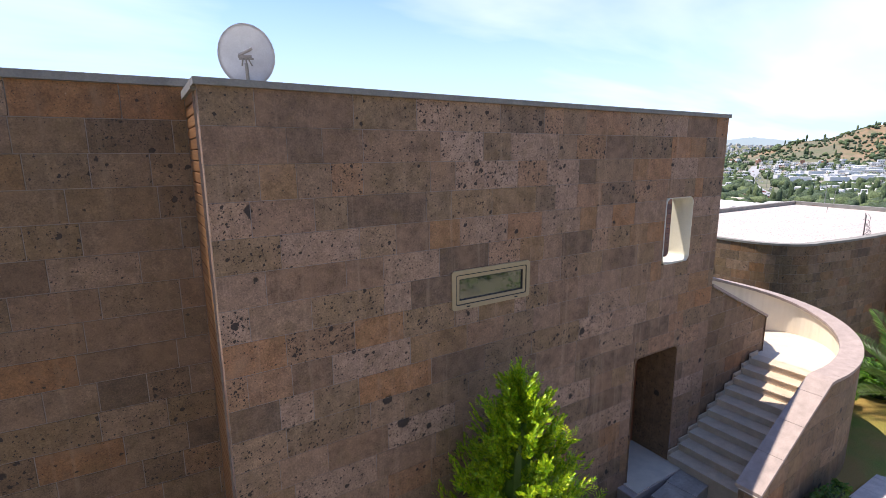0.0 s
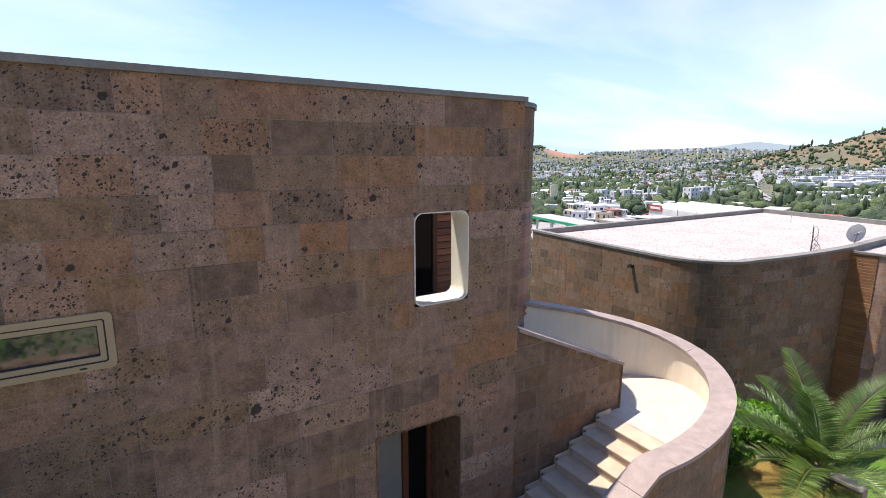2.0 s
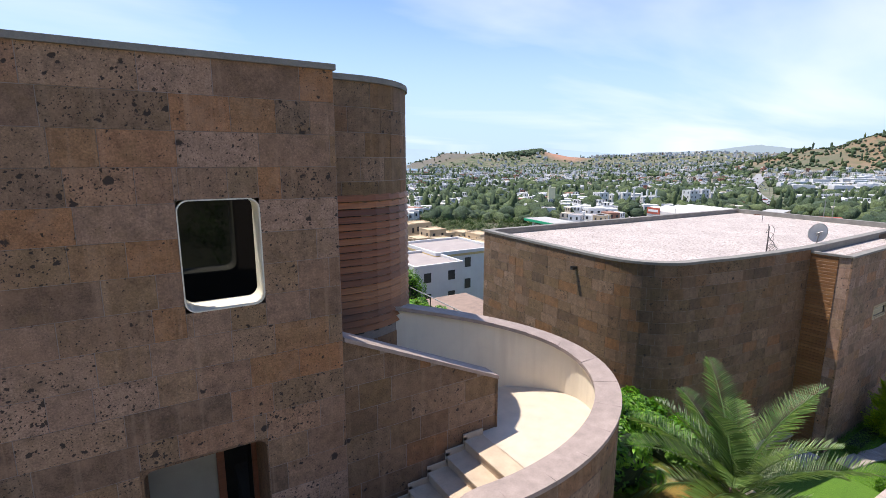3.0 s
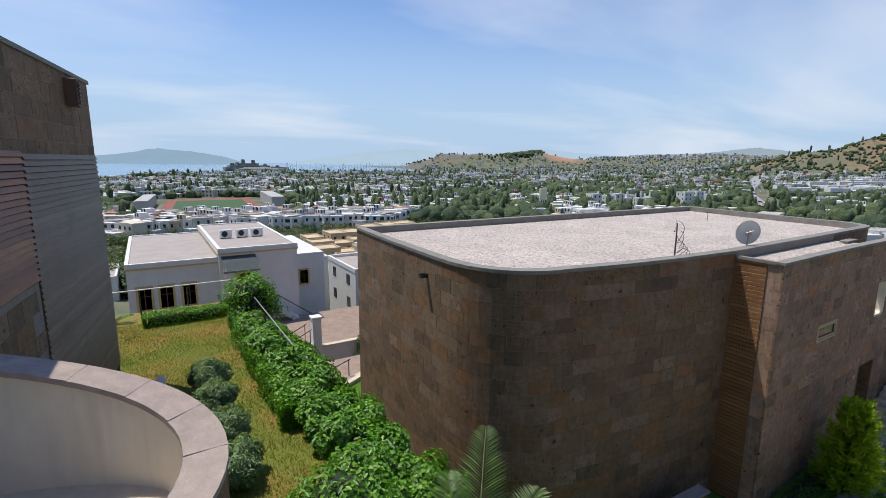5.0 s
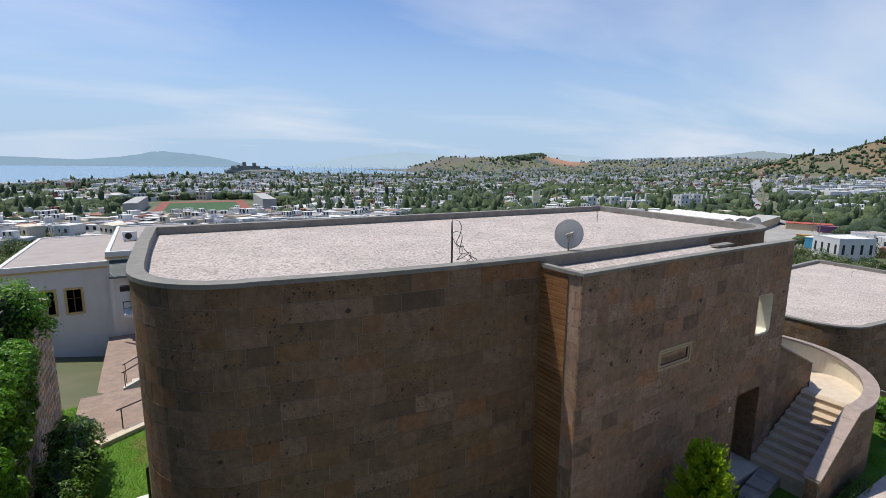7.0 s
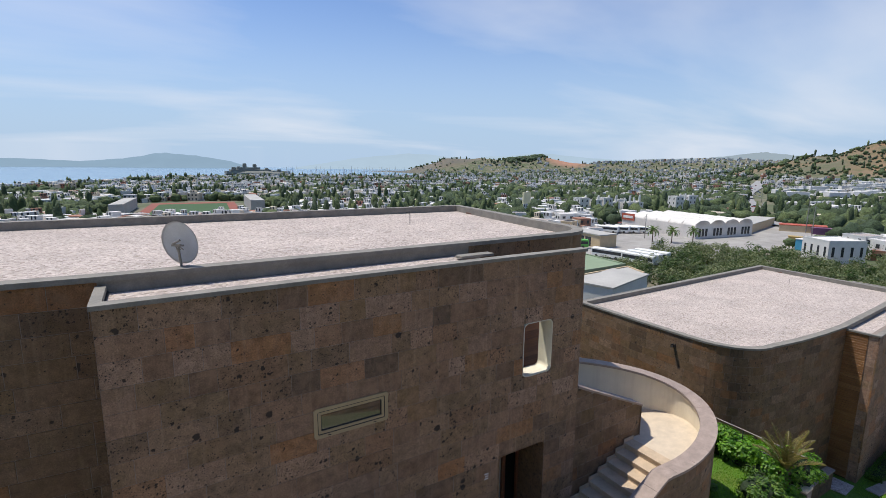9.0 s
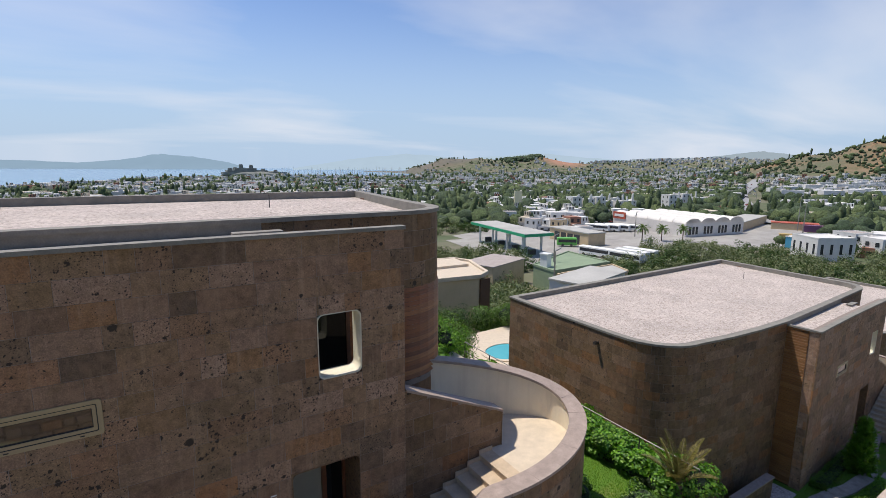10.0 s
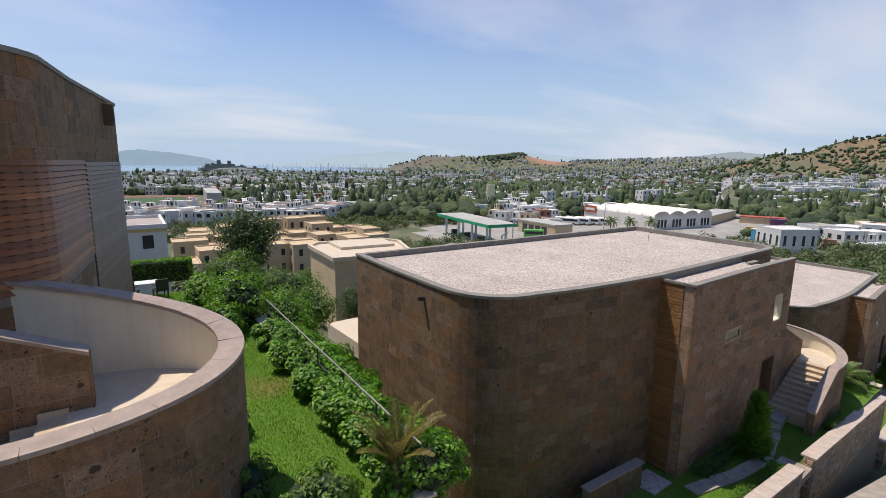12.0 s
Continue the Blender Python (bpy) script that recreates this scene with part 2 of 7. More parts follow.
WOOD_P = wood_mat("pale_board", [(0.22, 0.10, 0.036), (0.29, 0.135, 0.05), (0.25, 0.115, 0.042), (0.33, 0.165, 0.066)])
DOOR_WOOD = wood_mat("door_wood", [(0.17, 0.055, 0.025), (0.2, 0.07, 0.03)])
# near-black fill: shade of unlit rooms and board gaps put into the colour
DARK = plain_mat("unlit_dark", (0.03, 0.03, 0.03), 0.9, 0.2)
PANEL = plain_mat("grey_panel", (0.33, 0.32, 0.26), 0.5, 0.08)
METAL = plain_mat("weathered_metal", (0.35, 0.33, 0.30), 0.5, 0.2, 9.0, 60.0, 0.1, 0.7)
IRON = plain_mat("dark_iron", (0.05, 0.045, 0.04), 0.55, 0.3, 9.0)
DISH_GREY = plain_mat("dish_grey", (0.60, 0.61, 0.61), 0.5, 0.08, 5.0, 40.0, 0.03)
WHITE = plain_mat("white_wall", (0.66, 0.65, 0.62), 0.85, 0.07, 0.8, 30.0, 0.05, dirt=(0.60, 0.57, 0.52))
WHITE_PLASTIC = plain_mat("white_enamel", (0.75, 0.75, 0.72), 0.4, 0.05)
OCHRE = plain_mat("ochre_trim", (0.55, 0.40, 0.17), 0.8, 0.12)
BEIGE = plain_mat("beige_wall", (0.56, 0.43, 0.27), 0.85, 0.12, 0.5, 10.0, 0.05)
ROOF_TILE = plain_mat("flat_roof_screed", (0.38, 0.33, 0.30), 0.9, 0.15, 0.8, 20.0, 0.1)
WIN_DARK = plain_mat("window_dark", (0.035, 0.04, 0.045), 0.2, 0.2)
SHUTTER = plain_mat("brown_shutter", (0.12, 0.058, 0.034), 0.6, 0.25)
GREEN_PAINT = plain_mat("green_canopy", (0.02, 0.33, 0.16), 0.4, 0.08)
GREEN_ROOF = plain_mat("faded_green_roof", (0.23, 0.30, 0.19), 0.8, 0.15, 0.3, 5.0, 0.05)
GREY_ROOF = plain_mat("grey_roof", (0.42, 0.41, 0.38), 0.8, 0.15, 0.2, 4.0, 0.05)
TEAL = plain_mat("slate_awning", (0.12, 0.155, 0.16), 0.5, 0.1)
RED = plain_mat("red_roof", (0.42, 0.09, 0.05), 0.7, 0.2, 0.3)
BLUE = plain_mat("blue_paint", (0.06, 0.30, 0.45), 0.5, 0.1)
YELLOW = plain_mat("yellow_paint", (0.45, 0.31, 0.10), 0.6, 0.1)
PURPLE = plain_mat("magenta_paint", (0.20, 0.08, 0.16), 0.6, 0.1)
YARD_C = plain_mat("yard_concrete", (0.34, 0.325, 0.30), 0.9, 0.25, 0.12, 2.0, 0.1)
ROAD_C = plain_mat("pale_concrete_road", (0.44, 0.41, 0.37), 0.85, 0.18, 1.2, 30.0, 0.15)
PAVE = plain_mat("paving", (0.36, 0.31, 0.26), 0.85, 0.3, 3.0, 25.0, 0.3)
RUBBLE = stone_mat("rubble_stone", False, (2.3, 2.15, 1.85), 0.3)
YARD = plain_mat("yard_brick", (0.30, 0.215, 0.165), 0.85, 0.25, 2.0, 12.0, 0.3)
BANK_STONE = stone_mat("bank_stone", False, (1.25, 1.1, 0.9), 0.3)
# weathered flank boards, their colour paled further for the sheen of grazing light
WOOD_G = wood_mat("weathered_board", [(0.15, 0.085, 0.045), (0.20, 0.115, 0.065), (0.17, 0.10, 0.055), (0.24, 0.15, 0.09)])
WALL_COPING = plain_mat("wall_coping", (0.52, 0.43, 0.37), 0.8, 0.2, 4.0, 40.0, 0.2)
LAWN_A = lawn_mat("dry_lawn", (0.13, 0.17, 0.018), (0.20, 0.20, 0.03), (0.31, 0.17, 0.045), 0.18)
LAWN_B = lawn_mat("green_lawn", (0.062, 0.16, 0.010), (0.115, 0.225, 0.016), (0.20, 0.155, 0.05), 0.07)
SOIL = plain_mat("soil", (0.20, 0.14, 0.08), 0.95, 0.35, 1.5, 20.0, 0.4)
BARK = plain_mat("bark", (0.14, 0.10, 0.07), 0.9, 0.35, 8.0, 50.0, 0.5)
LEAF_BRIGHT = leaf_mat("bright_leaf", [(0.0, (0.04, 0.13, 0.008)), (0.5, (0.10, 0.26, 0.015)), (1.0, (0.22, 0.40, 0.035))])
LEAF_MID = leaf_mat("mid_leaf", [(0.0, (0.04, 0.105, 0.012)), (0.6, (0.085, 0.18, 0.022)), (1.0, (0.15, 0.24, 0.035))])
LEAF_DARK = leaf_mat("olive_leaf", [(0.0, (0.028, 0.058, 0.012)), (0.6, (0.05, 0.10, 0.02)), (1.0, (0.085, 0.135, 0.033))])
LEAF_GOLD = leaf_mat("golden_conifer", [(0.0, (0.13, 0.28, 0.008)), (0.5, (0.32, 0.47, 0.012)), (1.0, (0.56, 0.60, 0.02))])
LEAF_SILVER = leaf_mat("lavender_leaf", [(0.0, (0.10, 0.17, 0.07)), (0.6, (0.17, 0.26, 0.11)), (1.0, (0.26, 0.34, 0.17))])
LEAF_PALM = leaf_mat("palm_leaf", [(0.0, (0.075, 0.14, 0.04)), (0.6, (0.14, 0.22, 0.07)), (1.0, (0.25, 0.33, 0.13))], 0.35)
LEAF_STRAW = leaf_mat("straw_palm_leaf", [(0.0, (0.13, 0.12, 0.035)), (0.6, (0.24, 0.20, 0.07)), (1.0, (0.36, 0.29, 0.12))], 0.45)
LEAF_OLIVE = leaf_mat("olive_grove_leaf", [(0.0, (0.085, 0.115, 0.045)), (0.6, (0.16, 0.20, 0.085)), (1.0, (0.25, 0.27, 0.14))], 0.6, 0.2)
GRASS_DRY = leaf_mat("dry_grass_blade", [(0.0, (0.13, 0.21, 0.02)), (0.6, (0.22, 0.26, 0.03)), (1.0, (0.38, 0.28, 0.075))], 0.6, 0.4)
GRASS_GREEN = leaf_mat("grass_blade", [(0.0, (0.075, 0.21, 0.010)), (0.6, (0.14, 0.31, 0.016)), (1.0, (0.25, 0.38, 0.035))], 0.6, 0.4)
# near-black green fill inside plants, the shade between leaves put into colour
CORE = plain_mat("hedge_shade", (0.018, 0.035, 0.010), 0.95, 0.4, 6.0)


def glass_mat(name, tint=(0.16, 0.19, 0.20), metal=0.55, ior=1.52):
    m, n, l, b = mat(name, 0.04)
    b.inputs["Base Color"].default_value = (*tint, 1)
    b.inputs["IOR"].default_value = ior
    b.inputs["Metallic"].default_value = metal
    return m


GLASS = glass_mat("window_glass", (0.02, 0.025, 0.025), 0.0, 2.9)
GLASS_DARK = glass_mat("dark_window_glass", (0.02, 0.022, 0.022))

# ---- mesh helpers ----
def mesh_of(name, verts, faces, material=None, smooth=False):
    me = bpy.data.meshes.new(name)
    me.from_pydata([tuple(v) for v in verts], [], faces)
    if material:
        me.materials.append(material)
    if smooth:
        me.polygons.foreach_set("use_smooth", [True] * len(me.polygons))
    me.update()
    return me


def part(name, data, material=None, parent=None, label="", kind=""):
    """One mesh object from a bmesh or a mesh, under a thing or a part."""
    if isinstance(data, bmesh.types.BMesh):
        bmesh.ops.recalc_face_normals(data, faces=data.faces)
        me = bpy.data.meshes.new(name)
        data.to_mesh(me)
        data.free()
        data = me
    if material and not data.materials:
        data.materials.append(material)
    ob = new(name, data)
    ob.parent = parent
    return tagged(ob, label, kind=kind)


def thing(name, m, label, category, group="", kind=""):
    ob = new(name)
    ob.matrix_basis = m
    return tagged(ob, label, category, group, kind)


def box(bm, x0, x1, y0, y1, z0, z1, bevel=0.0):
    r = bmesh.ops.create_cube(bm, size=1.0, matrix=Matrix.Translation(((x0 + x1) / 2, (y0 + y1) / 2, (z0 + z1) / 2)) @ Matrix.Diagonal((x1 - x0, y1 - y0, z1 - z0, 1)))
    if bevel:
        edges = list({e for v in r["verts"] for e in v.link_edges})
        bmesh.ops.bevel(bm, geom=edges, offset=bevel, segments=1, affect="EDGES")
    return bm


def boxed(*args, bevel=0.0):
    return box(bmesh.new(), *args, bevel=bevel)


def prism(P, z0, z1):
    bm = bmesh.new()
    lo = [bm.verts.new((x, y, z0)) for x, y in P]
    hi = [bm.verts.new((x, y, z1)) for x, y in P]
    n = len(P)
    for i in range(n):
        bm.faces.new((lo[i], lo[(i + 1) % n], hi[(i + 1) % n], hi[i]))
    bm.faces.new(hi)
    bm.faces.new(lo[::-1])
    return bm


def tube(bm, pts, r, sides=8):
    """A round bar through the points."""
    pts = [Vector(p) for p in pts]
    rings = []
    for i, p in enumerate(pts):
        d = (pts[min(i + 1, len(pts) - 1)] - pts[max(i - 1, 0)]).normalized()
        a = d.orthogonal().normalized()
        b = d.cross(a)
        rr = r[i] if isinstance(r, (list, tuple)) else r
        rings.append([bm.verts.new(p + (a * math.cos(k * math.tau / sides) + b * math.sin(k * math.tau / sides)) * rr) for k in range(sides)])
    for u, v in zip(rings, rings[1:]):
        for k in range(sides):
            bm.faces.new((u[k], u[(k + 1) % sides], v[(k + 1) % sides], v[k]))
    bm.faces.new(rings[0][::-1])
    bm.faces.new(rings[-1])
    return bm


def offset_line(P, d, closed=False):
    """The polyline moved by d to its left side."""
    out = []
    n = len(P)
    for i in range(n):
        a = Vector(P[(i - 1) % n] if closed or i else P[0])
        b = Vector(P[i])
        c = Vector(P[(i + 1) % n] if closed or i < n - 1 else P[-1])
        d1 = (b - a).normalized() if (b - a).length > 1e-6 else (c - b).normalized()
        d2 = (c - b).normalized() if (c - b).length > 1e-6 else d1
        n1, n2 = Vector((-d1.y, d1.x)), Vector((-d2.y, d2.x))
        m = (n1 + n2)
        m = m / max(0.4, (1 + n1.dot(n2)))
        out.append(tuple(b + m * d))
    return out


def arc_table(P):
    s = [0.0]
    for a, b in zip(P, P[1:]):
        s.append(s[-1] + math.dist(a, b))
    return s


def along(P, S, s):
    s = max(0.0, min(S[-1], s))
    for i in range(len(S) - 1):
        if s <= S[i + 1] or i == len(S) - 2:
            f = (s - S[i]) / max(1e-9, S[i + 1] - S[i])
            a, b = Vector(P[i]), Vector(P[i + 1])
            return a.lerp(b, f), (b - a).normalized()


def strip(P, profile, closed=False, z=None):
    """Sweeps a profile of (offset to the left, height) along a polyline; z: height of each point to add."""
    bm = bmesh.new()
    lines = [offset_line(P, d, closed) for d, _ in profile]
    V = [[bm.verts.new((*lines[k][i], h + (z[i] if z else 0))) for k, (_, h) in enumerate(profile)] for i in range(len(P))]
    n, m = len(P), len(profile)
    for i in range(n if closed else n - 1):
        u, v = V[i], V[(i + 1) % n]
        for k in range(m):
            bm.faces.new((u[k], v[k], v[(k + 1) % m], u[(k + 1) % m]))
    if not closed:
        bm.faces.new(V[0])
        bm.faces.new(V[-1][::-1])
    return bm


def cladding(P, z0, z1, row=0.39, wide=(0.45, 1.05), proud=0.007, seed=1, top=None, gap=0.0045, skip=None, tight=None):
    """Stone blocks with open joints along a polyline, one closed box a block. top(s) cuts them under a slope; skip(s, z) leaves blocks out."""
    rng = random.Random(seed)
    S = arc_table(P)
    verts, faces = [], []
    rows = int(math.ceil((z1 - z0) / row - 1e-6))
    for j in range(rows):
        zt = z1 - j * row
        zb = max(z0, zt - row)
        s = -rng.random() * 0.6
        while s < S[-1] - 0.02:
            w = rng.uniform(*wide)
            if tight and tight[0] < s < tight[1]:
                w = rng.uniform(0.42, 0.7)
            a, b = max(0.0, s), min(S[-1], s + w)
            s += w
            if b - a < 0.03 or (skip and skip((a + b) / 2, (zb + zt) / 2)):
                continue
            a, b = a + gap / 2, b - gap / 2
            inner = [s_ for s_ in S if a + 0.03 < s_ < b - 0.03]
            if top:
                m = max(2, int((b - a) / 0.09))
                inner = sorted(inner + [a + (b - a) * q / m for q in range(1, m)])
            stops = [a] + inner + [b]
            if top:
                stops = [q for q in stops if top(q) > zb + 0.035]
                if len(stops) < 2:
                    continue
            off = proud + rng.uniform(-0.0015, 0.0015)
            e = min(0.02, proud * 0.5)
            k = len(verts)
            tops = []
            for i, q in enumerate(stops):
                t = zt - gap
                if top:
                    t = min(t, top(q))
                tops.append(t)
            if max(tops) < zb + 0.02:
                continue
            for i, q in enumerate(stops):
                p, _ = along(P, S, q)
                _, d1 = along(P, S, q - 0.004)
                _, d2 = along(P, S, q + 0.004)
                d = (d1 + d2).normalized()
                nv = Vector((d.y, -d.x))
                t = tops[i]
                g = d * e if i == 0 else -d * e if i == len(stops) - 1 else d * 0
                f0 = p + nv * off + g
                b0 = p - nv * 0.03
                verts += [(b0.x, b0.y, zb), (b0.x, b0.y, t), (f0.x, f0.y, zb + e), (f0.x, f0.y, t - e)]
            for i in range(len(stops) - 1):
                u, v = k + 4 * i, k + 4 * i + 4
                faces += [(u + 2, v + 2, v + 3, u + 3), (u + 1, u + 3, v + 3, v + 1), (u, v, v + 2, u + 2)]
            v = k + 4 * (len(stops) - 1)
            faces += [(k, k + 2, k + 3, k + 1), (v + 2, v, v + 1, v + 3)]
    return verts, faces


def cut_rects(rects, holes):
    """Rectangles (x0, x1, z0, z1) less the holes."""
    for hx0, hx1, hz0, hz1 in holes:
        out = []
        for x0, x1, z0, z1 in rects:
            if x1 <= hx0 or x0 >= hx1 or z1 <= hz0 or z0 >= hz1:
                out.append((x0, x1, z0, z1))
                continue
            if x0 < hx0:
                out.append((x0, hx0, z0, z1))
            if x1 > hx1:
                out.append((hx1, x1, z0, z1))
            a, b = max(x0, hx0), min(x1, hx1)
            if z0 < hz0:
                out.append((a, b, z0, hz0))
            if z1 > hz1:
                out.append((a, b, hz1, z1))
        rects = out
    return rects


def rounded_rect(x0, x1, z0, z1, r, seg=5):
    P = []
    for cx, cz, a0 in ((x1 - r, z1 - r, 0), (x0 + r, z1 - r, 90), (x0 + r, z0 + r, 180), (x1 - r, z0 + r, 270)):
        for k in range(seg + 1):
            a = radians(a0 + 90 * k / seg)
            P.append((cx + r * math.cos(a), cz + r * math.sin(a)))
    return P


def frame_ring(outer, inner, y0, y1):
    """A frame between two outlines of the same count in the x-z plane, from y0 (front) to y1."""
    bm = bmesh.new()
    n = len(outer)
    V = [[bm.verts.new((x, y, z)) for x, z in line] for line, y in ((outer, y0), (inner, y0), (inner, y1), (outer, y1))]
    for i in range(n):
        j = (i + 1) % n
        for a, b in ((0, 1), (1, 2), (2, 3), (3, 0)):
            bm.faces.new((V[a][i], V[a][j], V[b][j], V[b][i]))
    return bm


# ---- large structure: ground, road, sea ----
def clamp(v, a, b):
    return max(a, min(b, v))


def smooth(v):
    v = clamp(v, 0.0, 1.0)
    return v * v * (3 - 2 * v)


SHORE = [(-3000, -200), (-400, 250), (-119, 699), (-55, 832), (61, 1100), (163, 1165), (285, 1170), (581, 1060), (640, 1150), (960, 1700), (1010, 2500), (5000, 3500)]


def shore_y(x):
    for (xa, ya), (xb, yb) in zip(SHORE, SHORE[1:]):
        if x <= xb:
            return ya + (yb - ya) * clamp((x - xa) / (xb - xa), 0, 1)
    return 3500


# far hills: centre, radii across and along, height, heading of the long axis
HILLS = [(1382, 258, 315, 315, 93, 0), (1240, 480, 120, 150, 8, 0), (1110, 1760, 150, 120, 50, -35), (1290, 1630, 170, 130, 46, -35), (1420, 1530, 110, 110, 34, -35),
         (1560, 1430, 200, 140, 26, -35), (1860, 1300, 330, 200, 44, -35), (2150, 1030, 330, 240, 46, -35), (1480, 830, 260, 200, 4, 0), (1900, 700, 300, 260, 28, 0)]


def ground_z(x, y):
    base = -0.85 - 0.176 * clamp(x, -60, 160)
    z = base
    if y < -9.5:
        z = base + min(26.0, (-9.5 - y) * 0.42)
    else:
        z = base - 0.06 - 2.6 * smooth((y + 3.3) / 0.9)
        z -= 0.16 * max(0.0, y - 16)
    far = smooth((math.hypot(x - 30, y) - 60) / 60.0) if y > -9.5 else smooth((x - 150) / 80.0)
    if y > 16:
        z = max(z, -25.5)
    z = z * (1 - far) + min(z, -25.5) * far if x > 150 else max(z, -25.5)
    if x > 230 or y > 120:
        z = -25.5
    for cx, cy, rx, ry, h, a in HILLS:
        c, s = math.cos(radians(a)), math.sin(radians(a))
        u, v = ((x - cx) * c + (y - cy) * s) / rx, (-(x - cx) * s + (y - cy) * c) / ry
        if abs(u) < 3 and abs(v) < 3:
            z += h * math.exp(-u * u - v * v) * (1 + 0.16 * noise.noise(Vector((x / 70, y / 70, 0))))
    z -= 14.0 * smooth((y - shore_y(x)) / 40.0)
    return z


def build_ground():
    cx, cy = 30.0, 0.0
    angles = [radians(5 + 0.45 * k) for k in range(0, 245)] + [radians(115.5 + 3.2 * k) for k in range(0, 78)]
    radii = [0.0]
    step = 0.8
    while radii[-1] < 4700:
        radii.append(radii[-1] + step)
        step *= 1.042
    verts, faces = [(cx, cy, ground_z(cx, cy))], []
    na = len(angles)
    for r in radii[1:]:
        for a in angles:
            x, y = cx + r * math.cos(a), cy + r * math.sin(a)
            verts.append((x, y, ground_z(x, y)))
    for k in range(na):
        faces.append((0, 1 + k, 1 + (k + 1) % na))
    for i in range(len(radii) - 2):
        o = 1 + i * na
        for k in range(na):
            q = (k + 1) % na
            faces.append((o + k, o + na + k, o + na + q, o + q))
    m, n, l, b = mat("earth_and_scrub", 0.95)
    pos, g = place(n, l)
    big = noise_tex(n, l, pos, 0.008, 5, 0.6)
    mid = noise_tex(n, l, pos, 0.05, 5, 0.6)
    c = mix(n, l, ramp(n, l, mid, [(0.42, 0.0), (0.58, 1.0)]), (0.085, 0.11, 0.05), (0.17, 0.155, 0.105))
    sp = n.new("ShaderNodeSeparateXYZ")
    l.new(g.outputs["Position"], sp.inputs[0])
    high = mth(n, l, "MULTIPLY", mth(n, l, "ADD", sp.outputs["Z"], 12.0), 0.06, True)
    inland = mth(n, l, "MULTIPLY", mth(n, l, "SUBTRACT", 1000.0, sp.outputs["Y"]), 0.005, True)
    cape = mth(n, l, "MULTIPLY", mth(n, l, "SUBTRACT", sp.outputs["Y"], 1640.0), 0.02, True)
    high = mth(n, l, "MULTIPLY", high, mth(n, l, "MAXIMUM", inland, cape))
    hill = mix(n, l, ramp(n, l, big, [(0.4, 0.0), (0.6, 1.0)]), (0.27, 0.16, 0.085), (0.13, 0.12, 0.07))
    near = n.new("ShaderNodeVectorMath")
    near.operation = "DISTANCE"
    l.new(g.outputs["Position"], near.inputs[0])
    near.inputs[1].default_value = (1500, 1475, 5)
    red = mth(n, l, "SUBTRACT", 1.9, mth(n, l, "MULTIPLY", near.outputs["Value"], 0.0155), True)
    c = mix(n, l, mth(n, l, "MULTIPLY", high, ramp(n, l, mid, [(0.3, 0.35), (0.6, 1.0)])), c, hill)
    # grey-green cape scrub, greyed a little further to hold distance haze
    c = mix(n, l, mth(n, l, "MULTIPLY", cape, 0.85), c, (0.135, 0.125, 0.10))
    c = mix(n, l, red, c, (0.36, 0.19, 0.12))
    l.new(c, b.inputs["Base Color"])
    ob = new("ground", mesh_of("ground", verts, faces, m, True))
    tagged(ob, "dry earth and scrub ground falling to a coastal plain", "ground", kind="structure")


build_ground()


def build_sea():
    m, n, l, b = mat("sea_water", 0.25)
    pos, g = place(n, l)
    c = mix(n, l, noise_tex(n, l, pos, 0.004, 3), (0.16, 0.27, 0.36), (0.20, 0.32, 0.42))
    l.new(c, b.inputs["Base Color"])
    bump(n, l, b, noise_tex(n, l, pos, 0.25, 4), 0.5, 0.4)
    me = mesh_of("water", [(-4500, -600, -28), (5200, -600, -28), (5200, 5600, -28), (-4500, 5600, -28)], [(0, 1, 2, 3)], m)
    tagged(new("water", me), "pale blue calm sea beyond the town", "sea", kind="structure")


build_sea()


def build_road():
    def sheet(name, y0, y1, lift, material, label):
        verts, faces = [], []
        for i in range(0, 60):
            x = -50 + 4 * i
            z = -0.85 - 0.176 * clamp(x, -60, 160) + lift
            verts += [(x, y0, z), (x, y1, z), (x, y1, z - 0.4), (x, y0, z - 0.4)]
        for i in range(59):
            o = 4 * i
            for k in range(4):
                faces.append((o + k, o + 4 + k, o + 4 + (k + 1) % 4, o + (k + 1) % 4))
        ob = new(name, mesh_of(name, verts, faces, material))
        bm = bmesh.new()
        bm.from_mesh(ob.data)
        bmesh.ops.recalc_face_normals(bm, faces=bm.faces)
        bm.to_mesh(ob.data)
        bm.free()
        tagged(ob, label, name, kind="structure")
    sheet("road", -9.5, -4.1, 0.02, ROAD_C, "pale worn concrete lane running downhill")
    sheet("pavement", -4.1, -3.0, 0.13, PAVE, "rough beige stone pavement beside the lane")


build_road()

# ---- the stone villas ----
BASE = -2.6
TOP, CAP = 6.55, 0.09


def slab_y(x):
    return 0.05 * math.sin(math.pi * clamp(x / 9.7, 0, 1))


def block_outline():
    P = [(-7.8, 11.6), (-8.08, 8.0), (-8.22, 5.0)]
    for a in range(0, 91, 9):
        r = radians(a)
        P.append((-6.25 - 1.97 * math.cos(r), 4.3 - 2.2 * math.sin(r)))
    P += [(-5.4, 1.93), (-4.4, 1.74), (-2.3, 1.48), (0.0, 1.32), (5.0, 1.35), (9.9, 1.42)]
    for a in range(-84, 2, 12):
        r = radians(a)
        P.append((10.5 + 1.5 * math.cos(r), 2.92 + 1.5 * math.sin(r)))
    P += [(12.25, 5.2), (13.1, 10.7)]
    return P


def well(th, off=0.0):
    return (11.27 + (3.45 - off) * math.cos(th), -0.02 + (2.05 - off) * math.sin(th))


def rim_z(th):
    return 1.53 + 0.46 * th + 0.15 * th * th


